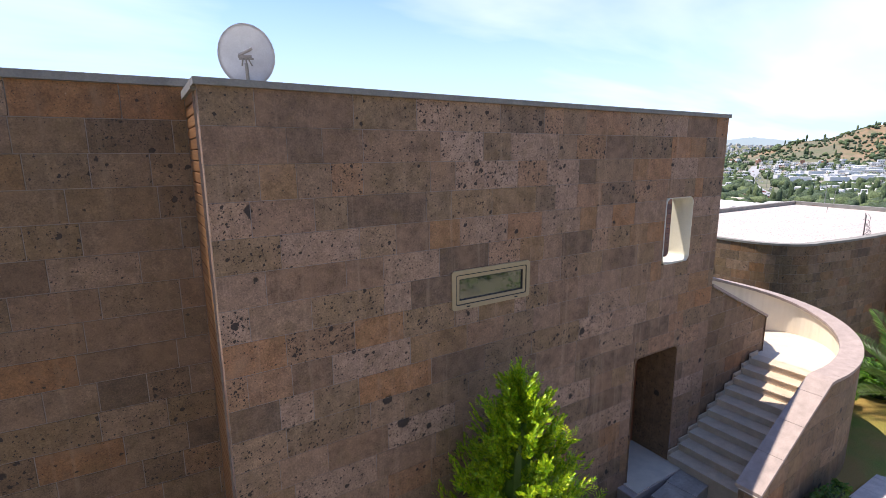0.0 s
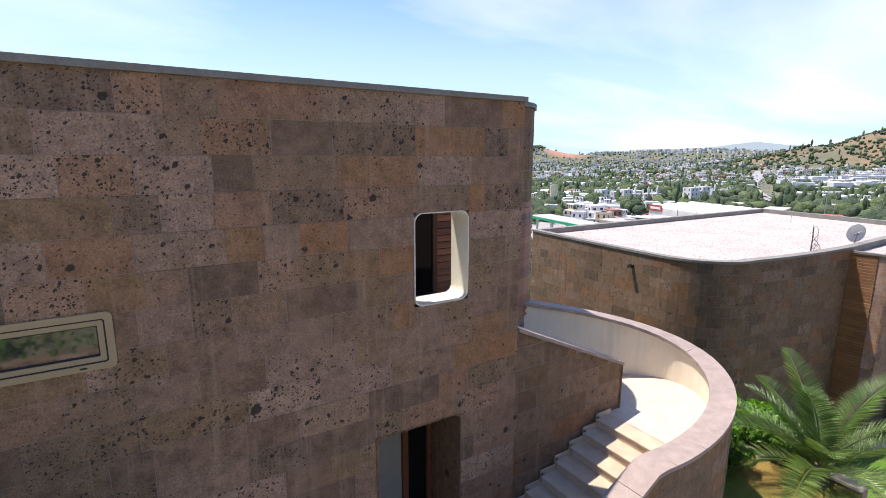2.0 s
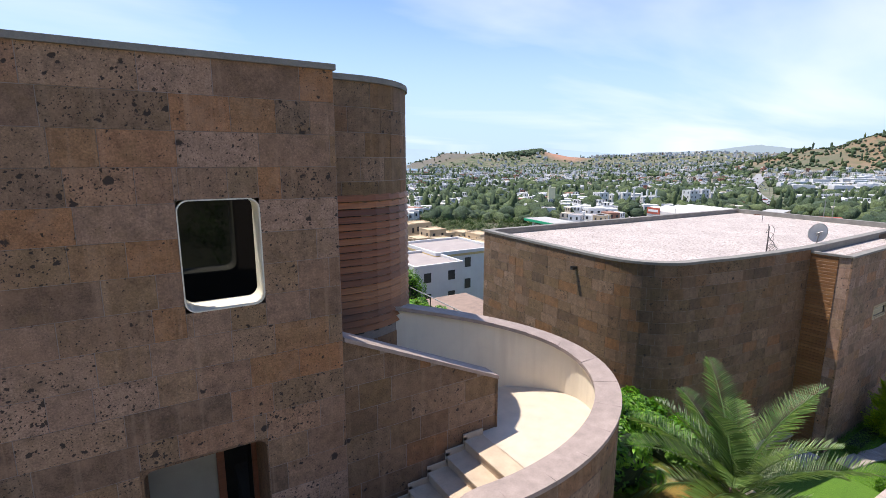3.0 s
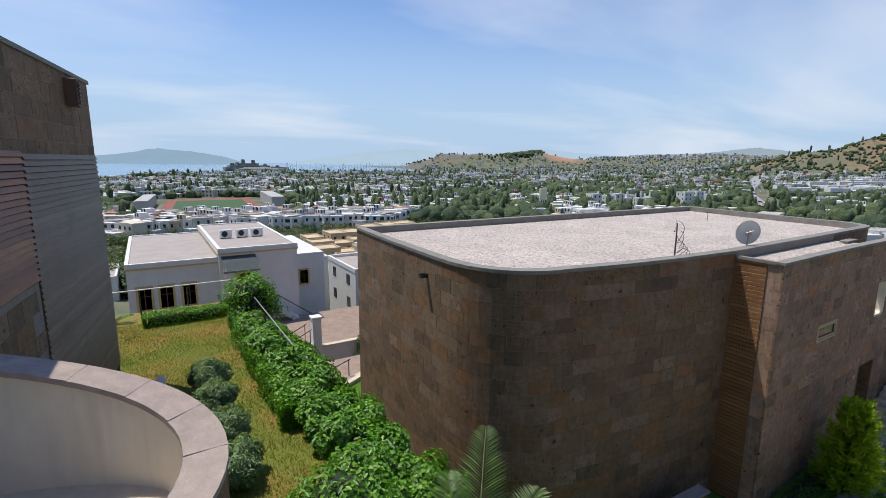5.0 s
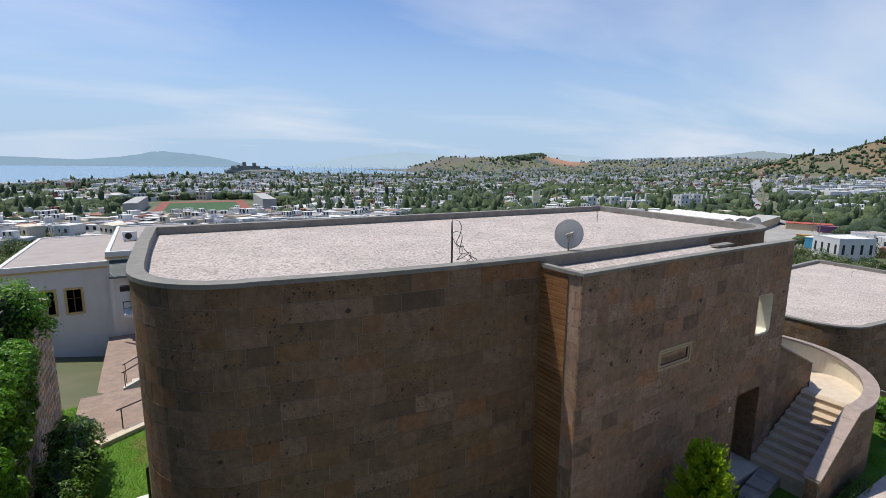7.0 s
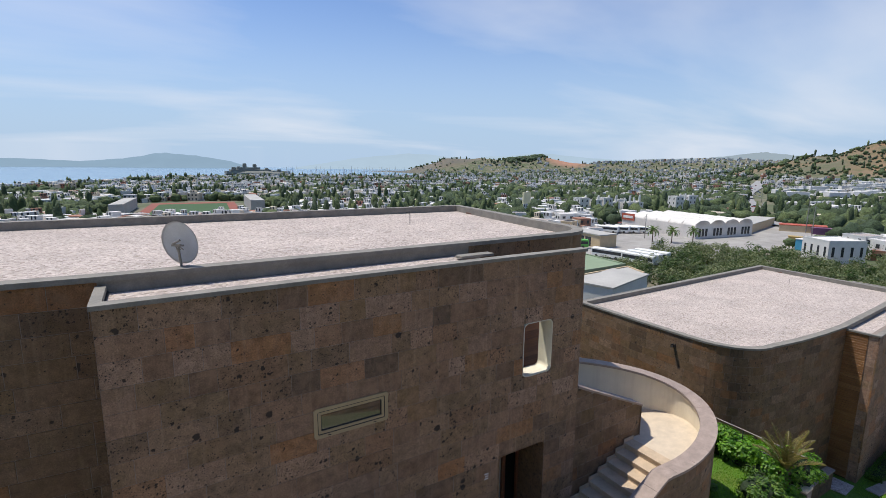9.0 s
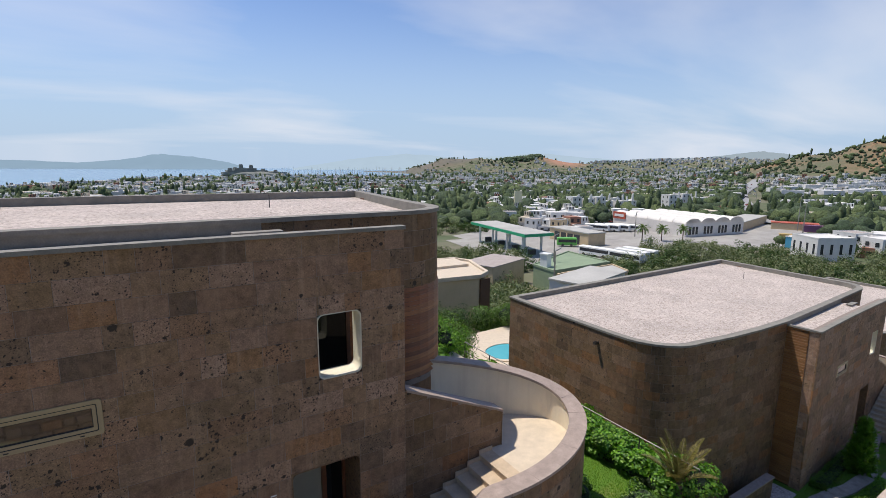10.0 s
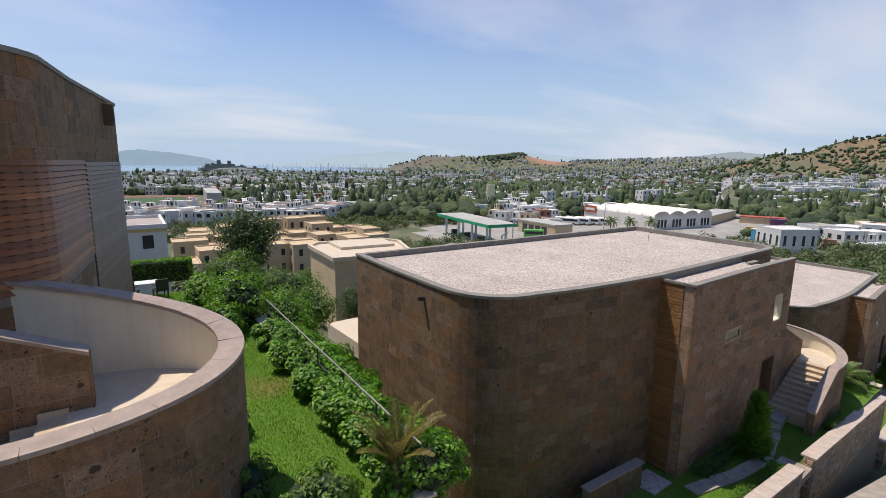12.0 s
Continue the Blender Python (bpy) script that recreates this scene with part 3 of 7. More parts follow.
def stone_block_mesh():
    """One unit block, its front face at y = 0 looking to -y, edges slightly broken."""
    bm = boxed(0, 1, 0, 0.06, 0, 1)
    bmesh.ops.bevel(bm, geom=[e for e in bm.edges if all(v.co.y < 0.01 for v in e.verts)], offset=0.004, segments=1, affect="EDGES")
    me = bpy.data.meshes.new("stone_block")
    bm.to_mesh(me)
    bm.free()
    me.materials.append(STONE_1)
    return me


def satellite_dish(m):
    d = thing("satellite_dish", m, "grey satellite dish standing on the roof parapet", "satellite dish", "satellite dishes")
    bm = bmesh.new()
    rings = []
    R, deep = 0.40, 0.085
    for i in range(9):
        r = R * i / 8
        rings.append([bm.verts.new((r * math.cos(a * math.tau / 32), deep * (r / R) ** 2 * -1 + deep, r * 1.08 * math.sin(a * math.tau / 32))) for a in range(32)] if i else [bm.verts.new((0, deep, 0))])
    for a in range(32):
        bm.faces.new((rings[0][0], rings[1][a], rings[1][(a + 1) % 32]))
    for u, v in zip(rings[1:], rings[2:]):
        for a in range(32):
            bm.faces.new((u[a], v[a], v[(a + 1) % 32], u[(a + 1) % 32]))
    bmesh.ops.solidify(bm, geom=list(bm.faces), thickness=0.012)
    ob = part("reflector", bm, DISH_GREY, d)
    for p in ob.data.polygons:
        p.use_smooth = True
    b2 = bmesh.new()
    for x in (-0.07, 0.0, 0.07):
        tube(b2, [(x, -0.02, -0.14), (x * 0.4, -0.10, -0.02)], 0.012, 6)
    box(b2, -0.10, 0.10, -0.05, -0.02, -0.06, -0.03)
    box(b2, -0.09, 0.09, -0.13, -0.09, -0.04, 0.0)
    tube(b2, [(-0.08, -0.1, 0.0), (0.11, -0.12, 0.09)], 0.022, 8)
    part("mount", b2, METAL, d, "bare metal mount bracket")
    b3 = bmesh.new()
    tube(b3, [(0, -0.07, -0.10), (0, -0.07, -0.46), (0.0, 0.0, -0.52)], 0.025, 8)
    part("mast", b3, METAL, d)
    b4 = bmesh.new()
    tube(b4, [(0, 0.02, -0.42), (0, 0.30, -0.44), (0, 0.42, -0.22)], 0.012, 6)
    tube(b4, [(0, 0.42, -0.22), (0, 0.36, -0.14)], 0.03, 8)
    part("feed_arm", b4, METAL, d)
    return d


def stair_and_well(h):
    # outer wall with rim
    ths = [radians(a) for a in range(104, -101, -4)]
    line = [well(t, 0.03) for t in ths] + [(9.6, -2.03), (8.0, -2.08)]
    tops = [rim_z(t) for t in ths] + [0.62, -0.22]
    S = arc_table(line)

    def top_at(s):
        for i in range(len(S) - 1):
            if s <= S[i + 1]:
                f = (s - S[i]) / max(1e-9, S[i + 1] - S[i])
                return tops[i] + (tops[i + 1] - tops[i]) * f
        return tops[-1]
    wall = strip(line, [(0.0, BASE), (0.0, 0.0), (-0.34, 0.0), (-0.34, BASE)])
    # lift the two upper edges to the rim
    wall.verts.ensure_lookup_table()
    for i in range(len(line)):
        for k in (1, 2):
            wall.verts[i * 4 + k].co.z = tops[i] - 0.07
    w = part("stair_wall", wall, PLASTER, h, "curved stair wall, plastered cream inside")
    backing = strip(line, [(0.003, BASE), (0.003, 0.0), (-0.02, 0.0), (-0.02, BASE)])
    backing.verts.ensure_lookup_table()
    for i in range(len(line)):
        for k in (1, 2):
            backing.verts[i * 4 + k].co.z = tops[i] - 0.074
    part("joint_mortar", backing, MORTAR, w)
    back = list(reversed(line))
    SB = S[-1]
    v, f = cladding(back, BASE, 3.12, seed=5, top=lambda s: top_at(SB - s) - 0.075, wide=(0.45, 0.9))
    part("stone_cladding", mesh_of("well_cladding", v, f, STONE_N), None, w, "brown tuff stone cladding", "stuff")
    part("end_mortar", boxed(7.985, 7.998, -2.08, -1.745, BASE, -0.3), MORTAR, w)
    v, f = cladding([(7.985, -1.745), (7.985, -2.08)], BASE, -0.3, seed=6, wide=(0.5, 0.6))
    part("end_stone", mesh_of("well_end", v, f, STONE_N), None, w, kind="stuff")
    # coping stones
    n = 17
    for i in range(n):
        a, b = S[-1] * i / n + 0.004, S[-1] * (i + 1) / n - 0.004
        sub = [a + (b - a) * k / 4 for k in range(5)]
        pts = [tuple(along(line, S, s)[0]) for s in sub]
        zs = [top_at(s) for s in sub]
        part("coping_stone", strip(pts, [(0.035, -0.07), (0.035, 0.0), (-0.40, 0.0), (-0.40, -0.07)], z=zs), COPING, w)
    # landing
    inner = [well(t, 0.36) for t in [radians(a) for a in range(104, -76, -4)]]
    landing = part("landing", prism(inner + [(12.05, -1.7), (12.05, 0.05), (12.3, 0.3), (11.2, 1.4)], -1.4, 0.70), STEP_STONE, h, "pale cream landing of the stair")
    part("skirting", strip(inner[6:], [(-0.0, 0.70), (-0.0, 0.78), (0.03, 0.78), (0.03, 0.70)]), COPING, landing)
    for i in range(10):
        x = 8.62 + 0.343 * i
        z = -1.0 + 0.17 * (i + 1)
        y0 = -1.69
        bm = boxed(x, x + 0.36, y0, slab_y(x) - 0.03 if x < 9.6 else -0.02, -1.5, z - 0.035)
        box(bm, x - 0.025, x + 0.36, y0, slab_y(x) - 0.03 if x < 9.6 else -0.02, z - 0.035, z, 0.006)
        box(bm, x - 0.03, x + 0.36, (slab_y(x) if x < 9.6 else 0.0) - 0.045, (slab_y(x) if x < 9.6 else 0.0) - 0.022, z, z + 0.10)
        box(bm, x - 0.03, x + 0.04, (slab_y(x) if x < 9.6 else 0.0) - 0.045, (slab_y(x) if x < 9.6 else 0.0) - 0.022, z - 0.1, z + 0.05)
        part("step", bm, TREAD, h)
    # sloping inner parapet, in line with the front wall
    def wedge(y0, y1, dz, z0):
        bm = bmesh.new()
        xs = [(9.72, 2.86), (12.4, 1.66)]
        lo = [[bm.verts.new((x, y, z0 if z0 is not None else z + dz - 0.06)) for y in (y0, y1)] for x, z in xs]
        hi = [[bm.verts.new((x, y, z + dz)) for y in (y0, y1)] for x, z in xs]
        for q in ((lo[0][0], lo[1][0], hi[1][0], hi[0][0]), (lo[1][0], lo[1][1], hi[1][1], hi[1][0]), (lo[1][1], lo[0][1], hi[0][1], hi[1][1]),
                  (lo[0][1], lo[0][0], hi[0][0], hi[0][1]), (hi[0][0], hi[1][0], hi[1][1], hi[0][1]), (lo[0][0], lo[0][1], lo[1][1], lo[1][0])):
            bm.faces.new(q)
        return bm
    para = part("stair_parapet", wedge(0.03, 0.33, -0.06, BASE), PLASTER, h, "low sloping parapet of the stair")
    part("joint_mortar", wedge(0.027, 0.06, -0.064, BASE), MORTAR, para)
    v, f = cladding([(9.70, 0.03), (12.4, 0.03)], BASE, 3.28, seed=9, top=lambda s: 2.80 - s * 1.2 / 2.7)
    part("stone_cladding", mesh_of("parapet_cladding", v, f, STONE_N), None, para, "brown tuff stone cladding", "stuff")
    v, f = cladding([(12.4, 0.0), (12.4, 0.36)], BASE, 3.28, seed=10, top=lambda s: 1.6)
    part("end_stone", mesh_of("parapet_end", v, f, STONE_N), None, para, kind="stuff")
    part("coping", wedge(-0.025, 0.36, 0.0, None), COPING, para)


def stone_villa():
    h = thing("stone_villa", pose(0, 0, 0), "brown tuff stone villa with gravel roof and curved stair", "house", "stone villas on the slope")
    P = block_outline()
    # main block
    core = prism(P, BASE, TOP - 0.3)
    main = part("main_wall", core, MORTAR, h, "rounded main block of brown tuff")
    run = P[:P.index((0.0, 1.32)) + 1]
    S = arc_table(run)
    v, f = cladding(run, BASE, TOP - CAP, seed=2, tight=(7.4, 10.6))
    part("stone_cladding", mesh_of("main_cladding", v, f, STONE_N), None, main, "brown tuff stone cladding", "stuff")
    i0 = P.index((9.9, 1.42))
    turn = [(7.22, 1.37)] + P[i0:]
    v, f = cladding(turn, BASE, TOP - CAP, seed=3, skip=lambda s, z: z < 4.68 and (2.3 < z and s > 1.6 or s > 8.6), tight=(2.6, 5.4))
    part("tower_cladding", mesh_of("tower_cladding", v, f, STONE_N), None, main, "brown tuff stone cladding", "stuff")
    back = [P[-1], P[0]]
    v, f = cladding(back, BASE, TOP - CAP, seed=4)
    part("rear_cladding", mesh_of("rear_cladding", v, f, STONE_N), None, main, "brown tuff stone cladding", "stuff")
    # timber band round the tower end
    TS = arc_table(turn)
    band = [tuple(along(turn, TS, 1.78 + 6.81 * q / 22)[0]) for q in range(23)]
    # sheet behind the boards, coloured dark as the shadow in their gaps
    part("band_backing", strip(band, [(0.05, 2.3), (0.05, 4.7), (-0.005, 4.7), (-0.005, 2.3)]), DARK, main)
    for k in range(20):
        z0 = 2.34 + 0.118 * k
        part("timber_board", strip(band, [(0.0, z0), (0.0, z0 + 0.098), (-0.014, z0 + 0.098), (-0.05, z0)]), WOOD, main)
    flank = [tuple(along(turn, TS, 8.62 + (TS[-1] - 8.62) * q / 6)[0]) for q in range(7)]
    # same shadow-dark sheet behind the flank boards
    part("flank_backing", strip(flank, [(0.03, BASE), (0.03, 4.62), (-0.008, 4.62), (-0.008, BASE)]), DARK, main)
    for k in range(50):
        z0 = -1.25 + 0.118 * k
        part("timber_board", strip(flank, [(0.0, z0), (0.0, z0 + 0.106), (-0.018, z0 + 0.106), (-0.05, z0)]), WOOD_G, main, "weathered grey-brown board")
    # parapet and roof
    ring = [(-0.045, TOP - CAP), (-0.045, TOP), (0.27, TOP), (0.27, TOP - 0.36), (0.20, TOP - 0.36), (0.20, TOP - CAP)]
    part("parapet_cap", strip(P, ring, True), CONCRETE, h, "grey concrete parapet cap")
    part("parapet_upstand", strip(P, [(0.0, TOP - 0.42), (0.0, TOP - CAP), (0.2, TOP - CAP), (0.2, TOP - 0.42)], True), CONCRETE, h)
    inner = offset_line(P, 0.22, True)
    part("roof_gravel", prism(inner, TOP - 0.5, TOP - 0.26), GRAVEL, h, "pale pinkish gravel roof covering")
    # front wall: core, openings, blocks
    holes = [(3.05, 4.40, 3.50, 3.98), (7.86, 8.74, 3.50, 4.80), (7.25, 8.65, -1.02, 1.70)]
    xs = sorted({9.7 * k / 24 for k in range(25)} | {q for a in holes for q in a[:2]})
    zs = sorted({BASE, 6.33} | {q for a in holes for q in a[2:]})
    front = bmesh.new()
    depth = 0.42
    for y_of in (lambda x: slab_y(x) + 0.004, lambda x: slab_y(x) + depth):
        for xa, xb in zip(xs, xs[1:]):
            for za, zb in zip(zs, zs[1:]):
                mx, mz = (xa + xb) / 2, (za + zb) / 2
                if any(a < mx < b and c < mz < d for a, b, c, d in holes):
                    continue
                q = [front.verts.new((x, y_of(x), z)) for x, z in ((xa, za), (xb, za), (xb, zb), (xa, zb))]
                front.faces.new(q)
    for xa, xb in zip(xs, xs[1:]):
        q = [front.verts.new(c) for c in ((xa, slab_y(xa) + 0.04, 6.33), (xb, slab_y(xb) + 0.04, 6.33), (xb, slab_y(xb) + depth, 6.33), (xa, slab_y(xa) + depth, 6.33))]
        front.faces.new(q)
    for x in (0.03, 9.67):
        q = [front.verts.new((x, slab_y(x) + d, z)) for d, z in ((0.04, BASE), (depth, BASE), (depth, 6.33), (0.04, 6.33))]
        front.faces.new(q)
    fw = part("front_wall", front, MORTAR, h, "tall slightly curved front wall of tuff blocks")
    block = stone_block_mesh()
    rng = random.Random(11)
    row = 0.39
    for j in range(21):
        zt = 6.33 - row * j
        s = -rng.random() * 0.7
        while s < 9.69:
            w = rng.choice((0.4, 0.5, 0.6, 0.7, 0.85, 0.95, 1.1))
            a, b = max(0.0, s), min(9.7, s + w)
            s += w
            if b - a < 0.12:
                a = max(0.0, a - 0.001)
            for x0, x1, z0, z1 in cut_rects([(a, b, zt - row, zt)], holes):
                if x1 - x0 < 0.02 or z1 - z0 < 0.015:
                    continue
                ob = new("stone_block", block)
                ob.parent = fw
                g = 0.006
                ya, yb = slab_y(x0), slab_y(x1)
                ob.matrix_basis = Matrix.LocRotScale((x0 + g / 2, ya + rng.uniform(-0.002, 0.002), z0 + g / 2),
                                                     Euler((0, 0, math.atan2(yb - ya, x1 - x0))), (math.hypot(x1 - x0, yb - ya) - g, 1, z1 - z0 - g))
    # stone ends of the front wall and its cap
    v, f = cladding([(0.03, 0.44), (0.03, 0.0)], BASE, 6.33, seed=21, wide=(0.5, 0.6))
    part("end_stone", mesh_of("front_end_left", v, f, STONE_E), None, fw, kind="stuff")
    v, f = cladding([(9.67, 0.0), (9.67, 0.44)], 2.8, 6.33, seed=22, wide=(0.5, 0.6))
    part("end_stone", mesh_of("front_end_right", v, f, STONE_N), None, fw, kind="stuff")
    edge = [(x, slab_y(x)) for x in [9.7 * k / 20 for k in range(21)]]
    edge[0], edge[-1] = (-0.03, 0.0), (9.73, 0.0)
    part("wall_cap", strip(edge, [(-0.035, 6.33), (-0.035, 6.40), (0.20, 6.40), (0.20, 6.33)]), CONCRETE, fw, "grey metal cap")
    # roof strip behind the cap
    strip_roof = [(x, slab_y(x) + 0.2) for x in [0.07 + 7.13 * k / 12 for k in range(13)]] + [(7.2, 1.34), (0.07, 1.30)]
    part("side_roof", prism(strip_roof, 5.9, 6.26), GRAVEL, h, "pale gravel strip roof behind the front wall")
    part("side_roof_curb", boxed(-0.035, 0.12, 0.203, 1.30, 6.31, 6.395), CONCRETE, h)
    part("loose_plank", boxed(6.6, 7.5, 0.75, 1.0, 6.30, 6.36, bevel=0.006), CONCRETE, h)
    # hollow behind the wall: lower roof, side walls and floor
    part("inner_wall", boxed(7.0, 7.2, 0.35, 1.33, BASE, 6.25), PLASTER, h)
    part("ledge", boxed(7.2, 9.66, 0.43, 1.38, 2.4, 2.78), PLASTER, h)
    # timber return at the wall's left end
    ret = part("timber_return", boxed(0.06, 0.14, 0.40, 1.31, BASE, 6.3), DARK, h, "timber-boarded return wall")
    for k in range(62):
        z0 = -1.35 + 0.124 * k
        part("timber_board", boxed(0.0, 0.055, 0.43, 1.31, z0, z0 + 0.112, bevel=0.006), WOOD_P, ret)
    # tall window: cream reveal through the wall
    tw = part("tall_window_reveal", frame_ring(rounded_rect(7.858, 8.742, 3.498, 4.802, 0.13), rounded_rect(7.872, 8.728, 3.512, 4.788, 0.12), slab_y(8.3) - 0.006, slab_y(8.3) + depth + 0.02), CREAM, h, "cream-painted rounded window reveal")
    bw = part("rear_window", frame_ring(rounded_rect(7.3, 8.98, 2.9, 5.0, 0.03), rounded_rect(7.38, 8.9, 2.98, 4.92, 0.02), 1.29, 1.36), SHUTTER, h, "dark window behind the wall opening")
    part("pane", boxed(7.38, 8.9, 1.32, 1.33, 2.98, 4.92), GLASS_DARK, bw)
    # small window
    ys = (slab_y(3.05) + slab_y(4.4)) / 2
    sw = part("small_window", frame_ring(rounded_rect(3.0, 4.45, 3.45, 4.03, 0.05), rounded_rect(3.065, 4.385, 3.515, 3.965, 0.03), ys - 0.02, ys + 0.12), ALU, h, "small wide window with cream aluminium frame")
    part("seal", frame_ring(rounded_rect(3.06, 4.39, 3.51, 3.97, 0.02), rounded_rect(3.08, 4.37, 3.53, 3.95, 0.02), ys - 0.012, ys + 0.04), SEAL, sw)
    part("sash", frame_ring(rounded_rect(3.08, 4.37, 3.53, 3.95, 0.02), rounded_rect(3.13, 4.32, 3.58, 3.90, 0.01), ys - 0.008, ys + 0.06), ALU, sw)
    part("gasket", frame_ring(rounded_rect(3.13, 4.32, 3.58, 3.90, 0.01), rounded_rect(3.142, 4.308, 3.592, 3.888, 0.01), ys + 0.004, ys + 0.05), SEAL, sw)
    part("pane", boxed(3.14, 4.31, ys + 0.02, ys + 0.032, 3.59, 3.89), GLASS, sw)
    # solid dark box in place of the unlit room
    part("room_shade", boxed(3.0, 4.45, ys + 0.13, ys + 0.3, 3.3, 4.1), DARK, sw)
    for x in (3.28, 4.17):
        part("drain_cap", boxed(x - 0.03, x + 0.03, ys - 0.026, ys - 0.019, 3.475, 3.49), SEAL, sw)
    # entrance
    d = part("entrance_recess", bmesh.new(), PLASTER, h, "deep entrance recess with timber door")
    part("jamb", boxed(7.17, 7.25, 0.09, 1.25, -1.3, 1.78), MORTAR, d)
    part("lining", frame_ring(rounded_rect(7.235, 8.665, -1.2, 1.715, 0.01), rounded_rect(7.265, 8.635, -1.17, 1.685, 0.12), slab_y(8) - 0.004, 0.96), STONE_N, d, "dark tuff stone lining with rounded corners")
    part("jamb", boxed(8.65, 8.73, 0.09, 1.25, -1.3, 1.78), MORTAR, d)
    part("lintel", boxed(7.17, 8.73, 0.09, 1.25, 1.70, 1.80), MORTAR, d)
    part("threshold", boxed(7.17, 8.73, -0.3, 1.25, -1.3, -1.0), STEP_STONE, d)
    part("panel", boxed(7.25, 8.1, 1.0, 1.08, -1.0, 1.70), PANEL, d, "plain grey-beige side panel")
    dr = part("door_frame", frame_ring(rounded_rect(8.1, 8.65, -1.0, 1.70, 0.005), rounded_rect(8.2, 8.57, -0.9, 1.6, 0.005), 0.93, 1.06), DOOR_WOOD, d, "dark red-brown timber door frame")
    part("pane", boxed(8.2, 8.57, 0.99, 1.002, -0.9, 1.6), GLASS_DARK, dr)
    part("room_shade", boxed(7.9, 8.7, 1.10, 1.25, -1.0, 1.7), DARK, dr)
    # louvred vent high on the tower flank
    lv = part("vent_box", boxed(12.55, 13.06, 8.75, 9.3, 5.75, 6.35, bevel=0.01), SHUTTER, h, "small brown louvred vent box")
    for k in range(6):
        part("louvre", boxed(13.05, 13.09, 8.8, 9.25, 5.80 + 0.09 * k, 5.85 + 0.09 * k), SHUTTER, lv)
    # rain spout
    b2 = bmesh.new()
    box(b2, -8.45, -8.1, 5.45, 5.57, 5.86, 5.93)
    box(b2, -8.45, -8.1, 5.45, 5.47, 5.93, 5.98)
    box(b2, -8.45, -8.1, 5.55, 5.57, 5.93, 5.98)
    part("rain_spout", b2, IRON, h, "dark metal rain spout")
    b3 = bmesh.new()
    tube(b3, [(8.6, 7.0, TOP - 0.3), (8.6, 7.0, TOP + 0.12), (8.55, 6.95, TOP + 0.2), (8.4, 6.9, TOP + 0.18)], 0.012, 6)
    part("vent_pipe", b3, IRON, h)
    stair_and_well(h)
    return h


POSES = [pose(0, 0, 0), pose(29.04, 0.73, -4.53, 0, 0, 0.77), pose(59.22, 0.95, -10.46, 0, 0, 3.6), pose(88.5, 3.4, -15.8, 0, 0, 7)]
villa = stone_villa()
for m in POSES[1:]:
    copy_thing(villa, m)
plaque = thing("wall_plaque", POSES[1], "small white marks on the wall beside the door", "plaque")
for k in range(3):
    part("plaque_bar", boxed(6.84 + 0.02 * (k % 2), 6.95, slab_y(6.9) - 0.012, slab_y(6.9) - 0.001, 1.26 + 0.06 * k, 1.28 + 0.06 * k), WHITE_PLASTIC, plaque)
satellite_dish(POSES[0] @ pose(0.80, 1.56, 6.93, 8, 0, -24) @ Matrix.Scale(0.9, 4))
satellite_dish(POSES[1] @ pose(1.22, 1.62, 6.96, 8, 0, -42) @ Matrix.Scale(0.9, 4))


def roof_antenna(m):
    a = thing("roof_antenna", m, "thin iron antenna rod with loose cable on the roof", "antenna")
    part("rod", tube(bmesh.new(), [(0, 0, 0), (0.01, 0, 0.55), (0.0, 0.0, 1.12)], [0.026, 0.022, 0.016], 6), IRON, a)
    for j, (reach, high) in enumerate(((1.0, 0.8), (0.75, 1.0), (1.25, 0.45))):
        pts = [(0, 0, 1.05 - 0.12 * j)]
        for k in range(26):
            t = k / 25
            pts.append((0.06 + reach * t + 0.10 * math.sin(k * (0.9 + 0.2 * j)), 0.12 * math.cos(k * 0.8 + j), max(0.02, high * (1 - t) ** 2 + 0.16 * math.sin(k * 0.7 + j) * (1 - t) + 0.05)))
        part("cable", tube(bmesh.new(), pts, 0.009, 5), IRON, a)
    return a


roof_antenna(POSES[1] @ pose(-2.1, 1.95, TOP - 0.25))


